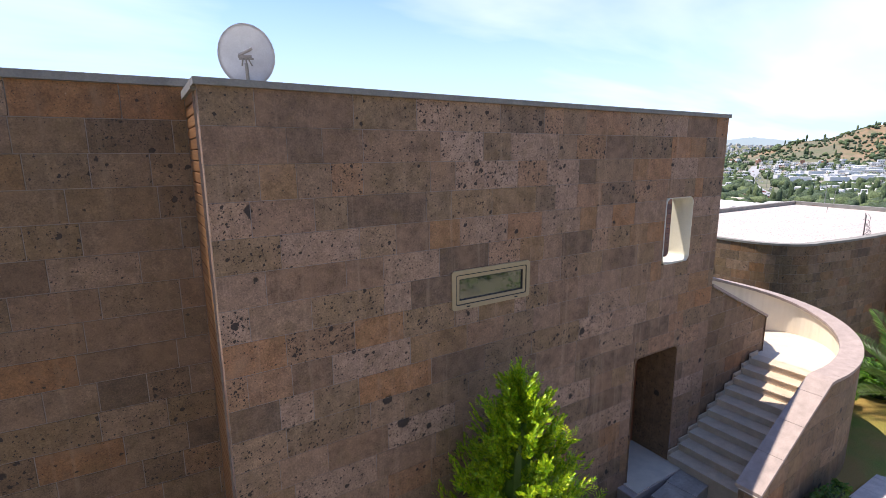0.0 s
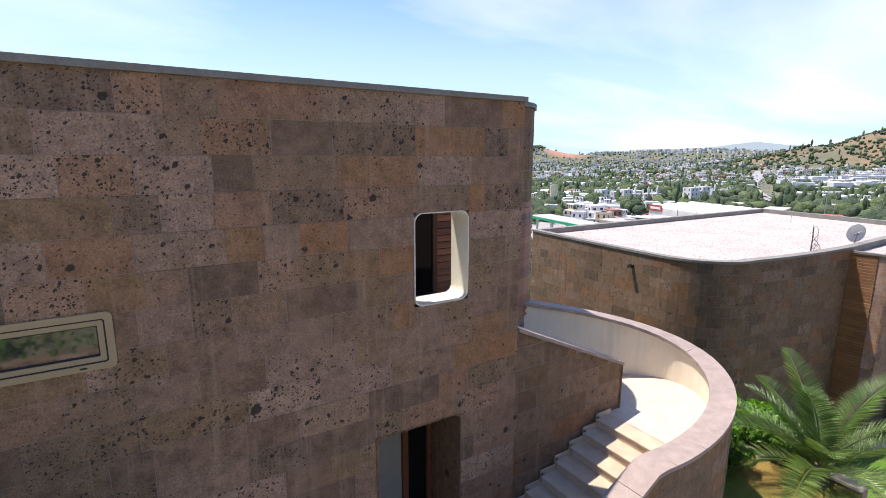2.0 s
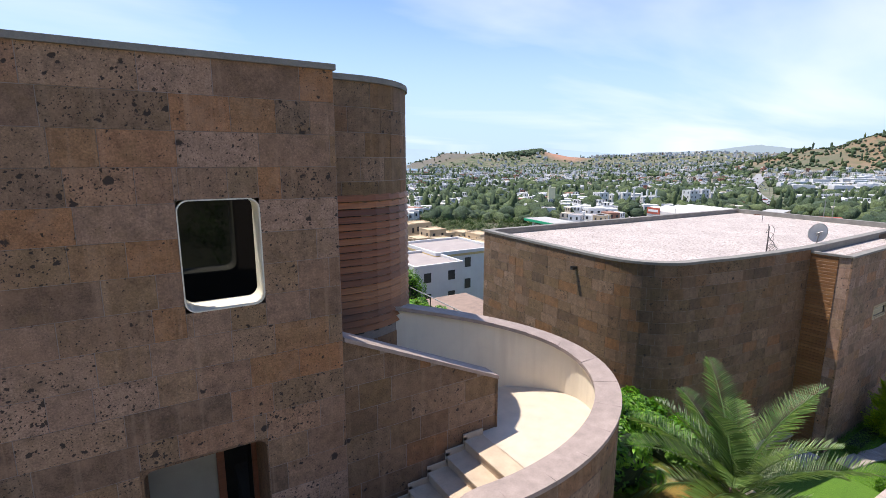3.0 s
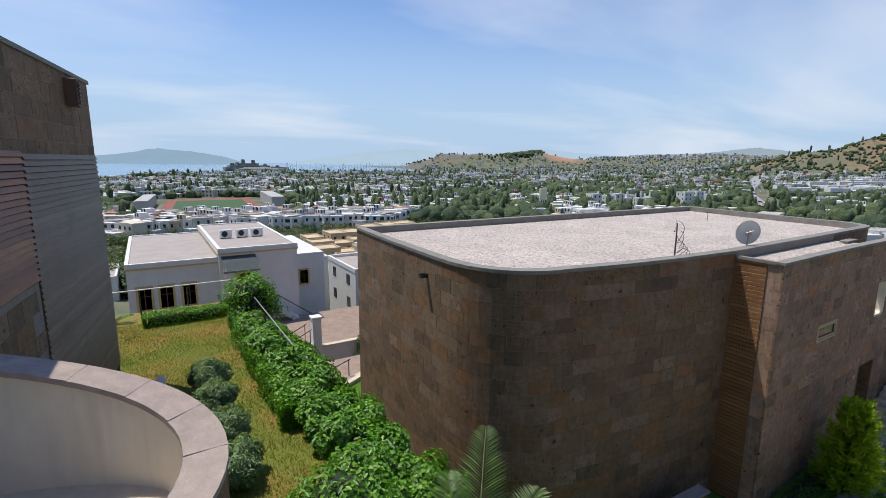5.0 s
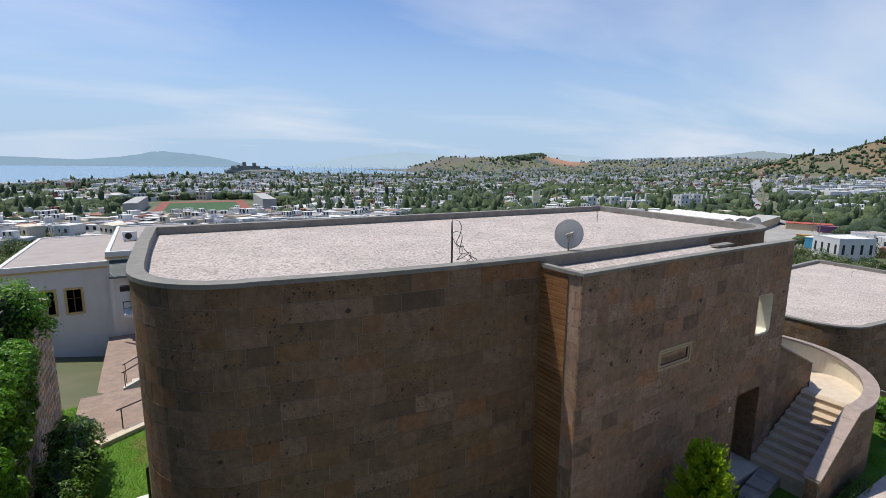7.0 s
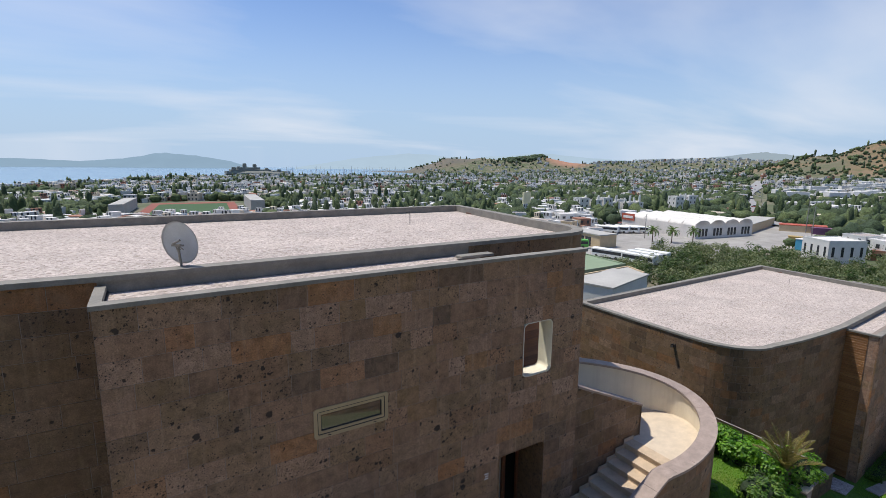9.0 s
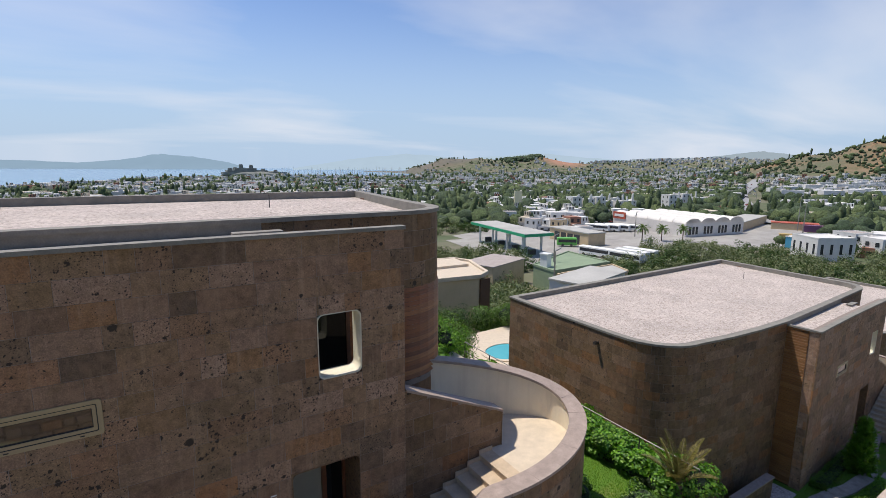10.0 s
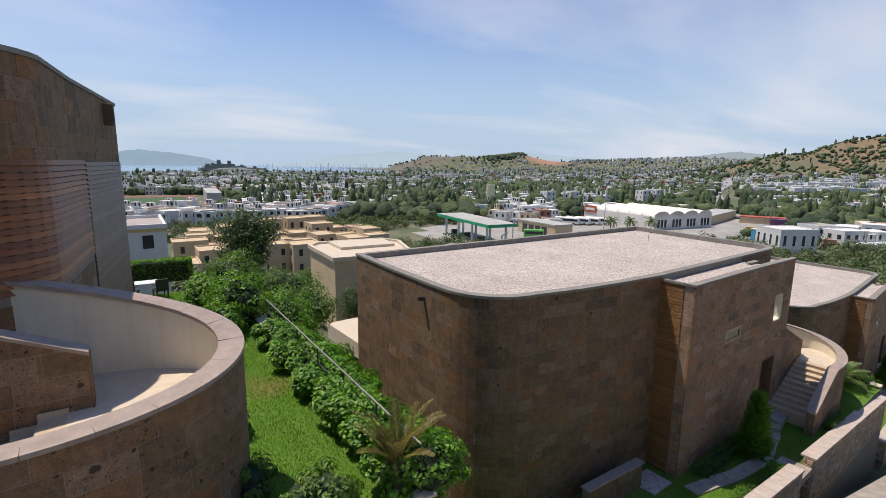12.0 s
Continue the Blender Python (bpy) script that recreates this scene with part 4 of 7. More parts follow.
# ---- terraces, walls and gardens ----
def terrace(k, m, lawn):
    """Level garden of one villa, with its retaining wall and the stone wall along the lane."""
    rng = random.Random(40 + k)
    g = tagged(new("garden_terrace"), "level lawn terrace round a stone villa", "garden terrace", kind="structure")
    g.matrix_basis = m
    verts, faces = [], []
    nx, ny = 58, 42
    for j in range(ny + 1):
        for i in range(nx + 1):
            x, y = -11.7 + 28.7 * i / nx, -2.6 + 20.4 * j / ny
            verts.append((x, y, -1.40 + 0.04 * noise.noise(Vector((x * 0.5, y * 0.5, k))) - 0.025 * max(0, y - 2)))
    for j in range(ny):
        for i in range(nx):
            o = j * (nx + 1) + i
            faces.append((o, o + 1, o + nx + 2, o + nx + 1))
    part("lawn", mesh_of("lawn", verts, faces, lawn, True), None, g)
    part("earth_block", boxed(-11.7, 17.0, -2.6, 17.8, -5.6, -1.95), SOIL, g)
    # retaining wall at the lower end
    w = part("retaining_wall", boxed(17.03, 17.33, -2.6, 17.8, -6.6, -1.32), MORTAR, g, "rough stone retaining wall")
    v, f = cladding([(17.33, -2.6), (17.33, 17.8)], -6.6, -1.34, 0.26, (0.25, 0.6), 0.05, 60 + k, gap=0.02)
    part("rubble_face", mesh_of("rubble_face", v, f, RUBBLE), None, w, kind="stuff")
    part("wall_coping", boxed(16.95, 17.42, -2.6, 17.85, -1.32, -1.25, bevel=0.01), STEP_STONE, w)
    # walls along the lane
    for x0, x1, za, zb in ((-11.0, 3.9, 0.35, -0.88), (5.2, 16.8, -0.95, -1.65)):
        lw = part("lane_wall", bmesh.new(), MORTAR, g, "low rubble stone wall beside the lane")
        n = int((x1 - x0) / 0.7)
        bm = bmesh.new()
        rows = [[bm.verts.new((x0 + (x1 - x0) * i / n, y, z)) for y, z in ((-2.92, -6), (-2.92, za + (zb - za) * i / n - 0.09), (-2.58, za + (zb - za) * i / n - 0.09), (-2.58, -6))] for i in range(n + 1)]
        for u, q in zip(rows, rows[1:]):
            for s in range(4):
                bm.faces.new((u[s], q[s], q[(s + 1) % 4], u[(s + 1) % 4]))
        bm.faces.new(rows[0])
        bm.faces.new(rows[-1][::-1])
        part("wall_core", bm, MORTAR, lw)
        for line, sd in (([(x0, -2.92), (x1, -2.92)], 1), ([(x1, -2.58), (x0, -2.58)], 2), ([(x1, -2.92), (x1, -2.58)], 3), ([(x0, -2.58), (x0, -2.92)], 4)):
            L = math.dist(*line)
            def top_of(s, line=line, L=L):
                x = line[0][0] + (line[1][0] - line[0][0]) * s / L
                return za + (zb - za) * (x - x0) / (x1 - x0) - 0.1
            v, f = cladding(line, -3.4, 0.4, 0.21, (0.18, 0.45), 0.035, 70 + k * 5 + sd, top=top_of, gap=0.018)
            part("rubble_face", mesh_of("rubble_face", v, f, RUBBLE), None, lw, kind="stuff")
        for i in range(n):
            xa, xb = x0 + (x1 - x0) * i / n + 0.004, x0 + (x1 - x0) * (i + 1) / n - 0.004
            z1, z2 = za + (zb - za) * i / n, za + (zb - za) * (i + 1) / n
            bm = bmesh.new()
            q = [[bm.verts.new((x, y, z)) for y, z in ((-3.0, zz - 0.08), (-3.0, zz), (-2.46, zz), (-2.46, zz - 0.08))] for x, zz in ((xa, z1), (xb, z2))]
            for s in range(4):
                bm.faces.new((q[0][s], q[1][s], q[1][(s + 1) % 4], q[0][(s + 1) % 4]))
            bm.faces.new(q[0])
            bm.faces.new(q[1][::-1])
            part("coping_slab", bm, WALL_COPING, lw)
    # narrow winding path of stone slabs, with a link to the gap in the lane wall
    def lay(line, width, size):
        S = arc_table(line)
        n = int(S[-1] / size)
        for i in range(n):
            a, b = S[-1] * i / n + 0.008, S[-1] * (i + 1) / n - 0.008
            pts = [tuple(along(line, S, a + (b - a) * q / 3)[0]) for q in range(4)]
            x = pts[1][0]
            z = -1.33 + rng.uniform(-0.006, 0.006) + 0.3 * smooth((x - 5.8) / 1.6)
            hw = width / 2 * rng.uniform(0.96, 1.04)
            part("paving_slab", strip(pts, [(hw, z - 0.3), (hw, z - 0.012), (hw - 0.012, z), (-hw + 0.012, z), (-hw, z - 0.012), (-hw, z - 0.3)]), PAVE, g)
    way = []
    knots = [(-0.3, -0.72), (0.6, -0.9), (2.2, -1.3), (4.1, -1.5), (6.3, -1.05), (7.3, -0.75), (8.7, -0.6)]
    for (xa, ya), (xb, yb) in zip(knots, knots[1:]):
        for q in range(4):
            way.append((xa + (xb - xa) * q / 4, ya + (yb - ya) * smooth(q / 4) * 0.5 + (yb - ya) * q / 4 * 0.5))
    way.append(knots[-1])
    lay(way, 0.6, 0.62)
    part("pebble_bed", boxed(-1.6, -0.4, -0.05, 1.0, -1.6, -1.35), GRAVEL, g, "pale pebble bed beside the villa")
    lay([(4.5, -2.95), (4.5, -1.85)], 1.15, 0.37)
    part("door_slab", boxed(7.0, 8.75, -0.32, 0.2, -1.5, -1.02, bevel=0.01), COPING, g)
    return g


for k, m in enumerate(POSES):
    terrace(k, m, LAWN_A if k in (0,) else LAWN_B)


def low_end_wall(m):
    """Stub wall that closes the strip beside a villa."""
    w = thing("stub_wall", m, "low stone-clad stub wall with flat coping", "wall", "stub walls")
    part("wall_core", boxed(-4.4, -1.35, -0.13, 0.13, -2.2, -0.80), MORTAR, w)
    for line, sd in (([(-4.4, -0.13), (-1.35, -0.13)], 1), ([(-1.35, -0.13), (-1.35, 0.13)], 2), ([(-1.35, 0.13), (-4.4, 0.13)], 3)):
        v, f = cladding(line, -2.2, -0.80, seed=80 + sd)
        part("stone_cladding", mesh_of("stub_cladding", v, f, STONE_N), None, w, kind="stuff")
    part("coping", boxed(-4.45, -1.3, -0.19, 0.19, -0.80, -0.73, bevel=0.01), COPING, w)
    return w


for m in POSES:
    low_end_wall(m @ pose(-0.2, 0.62, 0.38, 0, 0, -3))


# ---- plants ----
def leaf_mesh(name, C, N, size, material, aspect=0.5, rng=None):
    """Folded leaves of two triangles each at the points C, lying roughly across N."""
    n = len(C)
    rng = rng or np.random.default_rng(1)
    T = rng.normal(size=(n, 3))
    T -= N * (T * N).sum(1, keepdims=True) * 0.7
    T /= np.linalg.norm(T, axis=1, keepdims=True) + 1e-9
    B = np.cross(N, T)
    B /= np.linalg.norm(B, axis=1, keepdims=True) + 1e-9
    s = (size * rng.uniform(0.6, 1.25, n))[:, None]
    V = np.empty((n, 4, 3))
    V[:, 0] = C - T * s * 0.5
    V[:, 1] = C + B * s * aspect * 0.5 + N * s * 0.12
    V[:, 2] = C + T * s * 0.5 - N * s * 0.1
    V[:, 3] = C - B * s * aspect * 0.5 + N * s * 0.12
    return quads_mesh(name, V, material)


def quads_mesh(name, V, material):
    n = len(V)
    me = bpy.data.meshes.new(name)
    me.vertices.add(4 * n)
    me.vertices.foreach_set("co", np.ascontiguousarray(V, dtype=np.float32).ravel())
    me.loops.add(6 * n)
    base = np.arange(n)[:, None] * 4
    idx = (base + np.array([[0, 1, 2, 0, 2, 3]])).ravel()
    me.loops.foreach_set("vertex_index", idx.astype(np.int32))
    me.polygons.add(2 * n)
    me.polygons.foreach_set("loop_start", (np.arange(2 * n) * 3).astype(np.int32))
    me.materials.append(material)
    me.update(calc_edges=True)
    return me


def ball_points(c, r, n, rng):
    D = rng.normal(size=(n, 3))
    D /= np.linalg.norm(D, axis=1, keepdims=True)
    k = rng.uniform(0.72, 1.06, (n, 1))
    return np.array(c) + D * np.array(r) * k, D


def crown_points(c, r, clumps, per, rng, clump=0.42):
    """Points on many small clumps spread over an egg-shaped crown, with gaps between them."""
    out, nor = [], []
    for _ in range(clumps):
        d = rng.normal(size=3)
        d /= np.linalg.norm(d)
        k = rng.uniform(0.45, 0.92)
        cc = np.array(c) + d * np.array(r) * k
        q = clump * rng.uniform(0.6, 1.2) * min(r)
        P, D = ball_points(cc, (q, q, q * 0.8), per, rng)
        out.append(P)
        nor.append(D * 0.7 + d * 0.3 + np.array((0, 0, 0.35)))
    N = np.concatenate(nor)
    N /= np.linalg.norm(N, axis=1, keepdims=True)
    return np.concatenate(out), N


def blob(c, r, seed, rough=0.25):
    bm = bmesh.new()
    bmesh.ops.create_icosphere(bm, subdivisions=3, radius=1.0)
    for v in bm.verts:
        k = 1 + rough * noise.noise(v.co * 2.2 + Vector((seed, 0, 0)))
        v.co = Vector((c[0] + v.co.x * r[0] * k, c[1] + v.co.y * r[1] * k, c[2] + v.co.z * r[2] * k))
    return bm


def shrub(m, r, label, leaf, n=5200, size=0.11, group="", name="shrub", aspect=0.5, seed=1, clumps=40, core=None):
    t = thing(name, m, label, name.replace("_", " "), group)
    rng = np.random.default_rng(seed)
    part("inner_fill", blob((0, 0, r[2] * 0.95), (r[0] * 0.62, r[1] * 0.62, r[2] * 0.75), seed), core or CORE, t)
    P, N = crown_points((0, 0, r[2]), r, clumps, max(20, n // clumps), rng)
    keep = P[:, 2] > 0.02
    part("foliage", leaf_mesh("foliage", P[keep], N[keep], size, leaf, aspect, rng), None, t)
    return t


def tree(m, height, r, label, leaf, n=9000, size=0.14, seed=1, clumps=70, category="tree"):
    t = thing("tree", m, label, category)
    rng = np.random.default_rng(seed)
    rr = random.Random(seed)
    bm = bmesh.new()
    tube(bm, [(0, 0, -0.2), (0.05, 0.02, height * 0.25), (0.0, 0.08, height * 0.5)], [0.14, 0.11, 0.08], 8)
    part("trunk", bm, BARK, t)
    bl = bmesh.new()
    c = (0, 0, height - r[2])
    for k in range(7):
        a = rr.uniform(0, math.tau)
        e = (math.cos(a) * r[0] * 0.6, math.sin(a) * r[1] * 0.6, c[2] + rr.uniform(-0.2, 0.6) * r[2])
        tube(bl, [(0, 0.05, height * 0.35), (e[0] * 0.5, e[1] * 0.5, (e[2] + height * 0.35) / 2 + 0.1), e], [0.06, 0.04, 0.02], 6)
    part("limbs", bl, BARK, t)
    part("crown_fill", blob(c, (r[0] * 0.55, r[1] * 0.55, r[2] * 0.6), seed), CORE, t)
    P, N = crown_points(c, r, clumps, n // clumps, rng)
    part("crown", leaf_mesh("crown", P, N, size, leaf, 0.5, rng), None, t)
    return t


def hedge_points(x0, x1, y0, y1, z0, z1, n, rng, lump=0.1):
    """Points near the outer faces of a clipped block."""
    P = np.stack([rng.uniform(x0, x1, n), rng.uniform(y0, y1, n), rng.uniform(z0, z1, n)], -1)
    ax = rng.choice(5, n, p=[0.18, 0.18, 0.14, 0.14, 0.36])
    N = rng.normal(size=(n, 3)) * 0.5
    for k, (i, v, s) in enumerate(((0, x0, -1), (0, x1, 1), (1, y0, -1), (1, y1, 1), (2, z1, 1))):
        q = ax == k
        P[q, i] = v + s * (rng.uniform(-0.5, 0.5, q.sum()) * lump)
        N[q, i] += s
    w = np.array([noise.noise(Vector(p) * 1.7) for p in P]) * lump * 1.5
    N /= np.linalg.norm(N, axis=1, keepdims=True)
    return P + N * w[:, None], N


def hedge(m, dims, label, leaf, n=6000, size=0.09, seed=1, name="hedge", group="", lump=0.1):
    t = thing(name, m, label, name.replace("_", " "), group)
    rng = np.random.default_rng(seed)
    x0, x1, y0, y1, z0, z1 = dims
    i = min(0.12, (x1 - x0) * 0.2, (y1 - y0) * 0.2)
    part("inner_fill", boxed(x0 + i, x1 - i, y0 + i, y1 - i, z0 - 0.1, z1 - i, bevel=0.05), CORE, t)
    P, N = hedge_points(*dims, n, rng, lump)
    part("foliage", leaf_mesh("foliage", P, N, size, leaf, 0.55, rng), None, t)
    return t


def vine(m, y0, y1, label, seed, n, drop, leaf, back=0.45, spread=0.3):
    """Creeper that covers the terrace edge and hangs down the retaining wall."""
    t = thing("climbing_vine", m, label, "climbing vine", "climbing vines on the retaining walls")
    rng = np.random.default_rng(seed)
    pts, nor = [], []
    clumps = int((y1 - y0) * 26)
    for _ in range(clumps):
        y = rng.uniform(y0, y1)
        u = rng.random()
        if u < 0.5:
            sp = 0.2 + spread * clamp((11.0 - y) / 7, 0, 1)
            dx = rng.random()
            c = np.array((16.8 - back * 0.6 + dx * (0.7 + sp), y, -1.05 + rng.uniform(-0.15, 0.45) - 0.5 * dx * dx))
            d = np.array((0, 0, 1.0))
        else:
            z = -1.1 - drop * rng.random() ** 1.4 * (0.55 + 0.45 * noise.noise(Vector((y * 0.5, seed, 0))))
            c = np.array((17.5 + rng.uniform(0, 0.35) + spread * clamp((11.0 - y) / 7, 0, 1) * rng.uniform(0.2, 1.1), y, z))
            d = np.array((0.8, 0, 0.5))
        q = rng.uniform(0.15, 0.38)
        P, D = ball_points(c, (q, q * 1.2, q), n // clumps, rng)
        pts.append(P)
        nor.append(D * 0.6 + d * 0.7)
    P, N = np.concatenate(pts), np.concatenate(nor)
    N /= np.linalg.norm(N, axis=1, keepdims=True)
    part("foliage", leaf_mesh("foliage", P, N, 0.125, leaf, 0.6, rng), None, t)
    bm = bmesh.new()
    rr = random.Random(seed)
    for _ in range(26):
        y = rr.uniform(y0, y1)
        tube(bm, [(17.2, y, -1.2), (17.5, y + rr.uniform(-0.3, 0.3), -1.15), (17.6, y + rr.uniform(-0.6, 0.6), -1.6 - rr.random() * drop * 0.6)], [0.02, 0.015, 0.008], 5)
    part("stems", bm, BARK, t)
    part("inner_fill", boxed(17.0 - back * 0.4, 17.36, y0 + 0.2, y1 - 0.2, -1.5, -1.12, bevel=0.12), CORE, t)
    return t


def golden_conifer(m, height, radius, label, seed, leaf=None, tint="yellow-green feathery foliage", taper=0.85):
    t = thing("golden_conifer", m, label, "conifer", "golden conifers by the front walls")
    rng = np.random.default_rng(seed)
    part("trunk", tube(bmesh.new(), [(0, 0, -0.1), (0.02, 0, height * 0.5), (0, 0, height * 0.9)], [0.09, 0.06, 0.02], 7), BARK, t)
    bm = bmesh.new()
    rings = []
    for i in range(9):
        f = i / 8
        r = radius * 0.3 * (1 - f) ** 0.8 + 0.02
        rings.append([bm.verts.new((r * math.cos(k * math.tau / 12) * (1 + 0.2 * noise.noise(Vector((k, i, seed)))), r * math.sin(k * math.tau / 12), 0.15 + f * height * 0.86)) for k in range(12)])
    for u, v in zip(rings, rings[1:]):
        for k in range(12):
            bm.faces.new((u[k], u[(k + 1) % 12], v[(k + 1) % 12], v[k]))
    part("inner_fill", bm, LEAF_MID, t)
    quads = []

    def spray(o, d, L, size):
        side = np.cross(d, rng.normal(size=3))
        side /= np.linalg.norm(side)
        for s in range(13):
            q = s / 12
            p = o + d * L * q
            w = side * (0.7 if s % 2 else -0.7) + d * 0.9 + rng.normal(size=3) * 0.18
            w /= np.linalg.norm(w)
            ln = size * (1.15 - q * 0.7)
            wd = np.cross(w, d)
            wd = wd / (np.linalg.norm(wd) + 1e-9) * 0.014
            nn = np.cross(wd, w)
            quads.append((p, p + w * ln * 0.5 + wd + nn * 0.4, p + w * ln, p + w * ln * 0.5 - wd + nn * 0.4))

    # uneven boughs that reach out of the cone and turn up at their tips
    for k in range(130):
        f = min(0.97, ((k + rng.random()) / 130) ** 1.15)
        a = k * 2.39996 + rng.uniform(-0.4, 0.4)
        reach = radius * (1 - f) ** taper * rng.uniform(0.72, 1.12) + 0.06
        out = np.array((math.cos(a), math.sin(a), 0.0))
        rise = reach * rng.uniform(0.25, 0.7) + 0.25 * f
        z0 = 0.1 + f * height * 0.9
        for q in np.linspace(0.3, 1.0, 15):
            p = out * reach * q + np.array((0, 0, z0 + rise * q * q))
            for _ in range(2):
                d = out * 0.8 + np.array((0, 0, 0.55 + 0.9 * f)) + rng.normal(size=3) * 0.38
                d /= np.linalg.norm(d)
                spray(p + rng.normal(size=3) * 0.07 * (1.1 - 0.6 * f), d, rng.uniform(0.16, 0.3) * (1 - 0.4 * f), 0.12 * (1 - 0.35 * f))
    for k in range(60):
        # leading shoots at the top
        p = np.array((rng.normal() * 0.05, rng.normal() * 0.05, height * rng.uniform(0.82, 1.0)))
        d = np.array((rng.normal() * 0.25, rng.normal() * 0.25, 1.0))
        spray(p, d / np.linalg.norm(d), rng.uniform(0.12, 0.25), 0.07)
    part("foliage", quads_mesh("foliage", np.array(quads), leaf or LEAF_GOLD), None, t, tint)
    return t


def palm(m, label, leaf, fronds, length, trunk, seed, spread=(10, 75), group="young palms", width=0.013, reach=0.46):
    t = thing("palm", m, label, "palm", group)
    rng = np.random.default_rng(seed)
    rr = random.Random(seed)
    bm = bmesh.new()
    tube(bm, [(0, 0, -0.3)] + [(0, 0, trunk * k / 8) for k in range(9)] + [(0, 0, trunk + 0.15)], [0.16] + [0.17 if k % 2 else 0.2 for k in range(9)] + [0.08], 10)
    part("trunk", bm, BARK, t)
    for k in range(fronds):
        a = k * 2.39996 + rr.uniform(-0.2, 0.2)
        el = radians(spread[0] + (spread[1] - spread[0]) * ((k + 0.5) / fronds)) + rr.uniform(-0.08, 0.08)
        L = length * rr.uniform(0.8, 1.1)
        out = Vector((math.cos(a), math.sin(a), 0))
        spine = []
        p = Vector((0, 0, trunk)) + out * 0.06
        e = el
        for s in range(15):
            spine.append(p.copy())
            p = p + (out * math.cos(e) + Vector((0, 0, 1)) * math.sin(e)) * (L / 14)
            e -= radians(3.0 + 4.5 * (1 - math.sin(el)) * s / 8)
        fr = part("frond", tube(bmesh.new(), spine, [0.018 * (1 - 0.85 * s / 14) + 0.003 for s in range(15)], 5), leaf, t)
        quads = []
        side = out.cross(Vector((0, 0, 1)))
        for s in range(66):
            q = 0.1 + 0.9 * s / 65
            i = min(13, int(q * 14))
            c = spine[i].lerp(spine[i + 1], q * 14 - i)
            d = (spine[i + 1] - spine[i]).normalized()
            upv = side.cross(d).normalized()
            ln = reach * length / 2 * math.sin(math.pi * min(1, q * 0.88 + 0.1)) ** 0.6 * rr.uniform(0.85, 1.1)
            for sg in (-1, 1):
                w = (side * sg * 0.82 + d * 0.55 + upv * (0.42 + rr.uniform(-0.12, 0.12))).normalized()
                wd = d * width
                tip = c + w * ln - Vector((0, 0, 0.1 * ln))
                mid = c + w * ln * 0.45 + upv * 0.01
                quads.append([tuple(c), tuple(mid + wd), tuple(tip), tuple(mid - wd)])
        part("blade", quads_mesh("blade", np.array(quads), leaf), None, fr)
    return t


A, B, C, D = POSES
CONIFERS = [(A, 3.45, -0.95, 4.2, 1.6), (B, 3.7, -1.1, 3.1, 0.74), (C, 4.1, -1.1, 2.8, 0.46), (D, 3.9, -1.0, 2.8, 0.5)]
for k, (m, x, y, hgt, rad) in enumerate(CONIFERS):
    if k < 2:
        golden_conifer(m @ pose(x, y, -1.42), hgt, rad, "bright yellow-green conifer with feathery tips by the wall", 3 + k, taper=0.85 if k == 0 else 0.38)
    else:
        golden_conifer(m @ pose(x, y, -1.42), hgt, rad, "upright green conifer with loose tips by the wall", 3 + k, LEAF_BRIGHT, "mid-green feathery foliage", 0.55)
palm(A @ pose(16.75, -1.9, -1.45), "young green palm with arching fronds beside hedge", LEAF_PALM, 19, 2.5, 0.35, 5, (14, 80), width=0.011, reach=0.42)
palm(B @ pose(16.9, -2.0, -1.45), "small palm with dry straw-coloured fronds by the hedge", LEAF_STRAW, 14, 1.35, 0.6, 6, (52, 88), width=0.006, reach=0.3)
palm(C @ pose(15.6, -1.0, -1.45), "young green palm with arching fronds beside hedge", LEAF_PALM, 22, 1.7, 0.35, 7)
palm(D @ pose(15.6, -1.0, -1.45), "young green palm with arching fronds beside hedge", LEAF_PALM, 16, 1.7, 0.35, 8)

# upper garden: vines, lavender, hedge, flowering shrub
vine(A, -1.6, 11.6, "thick bright green creeper hanging over the terrace edge", 11, 98000, 3.8, LEAF_BRIGHT, 0.3, 0.7)
vine(B, -2.2, 7.6, "thick bright green creeper hanging over the terrace edge", 12, 64000, 1.8, LEAF_BRIGHT, 0.55, 0.6)
vine(C, -2.2, 6.0, "thick bright green creeper hanging over the terrace edge", 13, 14000, 1.5, LEAF_MID, 0.5)
vine(D, -2.2, 6.0, "thick bright green creeper hanging over the terrace edge", 14, 6000, 1.5, LEAF_MID, 0.5)
for k, (y, r) in enumerate(((3.6, 0.62), (5.0, 0.6), (6.5, 0.58), (8.0, 0.62))):
    shrub(A @ pose(15.2, y, -1.5), (r * 0.74, r * 0.95, 0.42), "grey-green rounded lavender bush on the lawn", LEAF_SILVER, 9000, 0.12, "lavender bushes along the lawn", "lavender_bush", 0.24, 20 + k, 60, LEAF_SILVER)
hedge(A, (16.35, 16.9, 5.0, 12.4, -1.5, -0.85), "clipped green hedge along the terrace edge", LEAF_BRIGHT, 12000, 0.10, 29, lump=0.16)
hedge(A @ pose(0, 0, 0), (13.7, 17.0, 15.2, 15.9, -1.85, -1.32), "low clipped green hedge at the lawn's end", LEAF_BRIGHT, 7000, 0.08, 30)
shrub(A @ pose(17.2, 13.1, -1.75), (1.05, 1.0, 1.15), "dense round green flowering shrub at the terrace corner", LEAF_BRIGHT, 6500, 0.12, "", "shrub", 0.5, 31, 60)
shrub(A @ pose(18.6, 5.4, -6.1), (0.9, 1.8, 0.8), "dark green creeper mass below the retaining wall", LEAF_MID, 4200, 0.12, "", "shrub", 0.5, 32, 50)
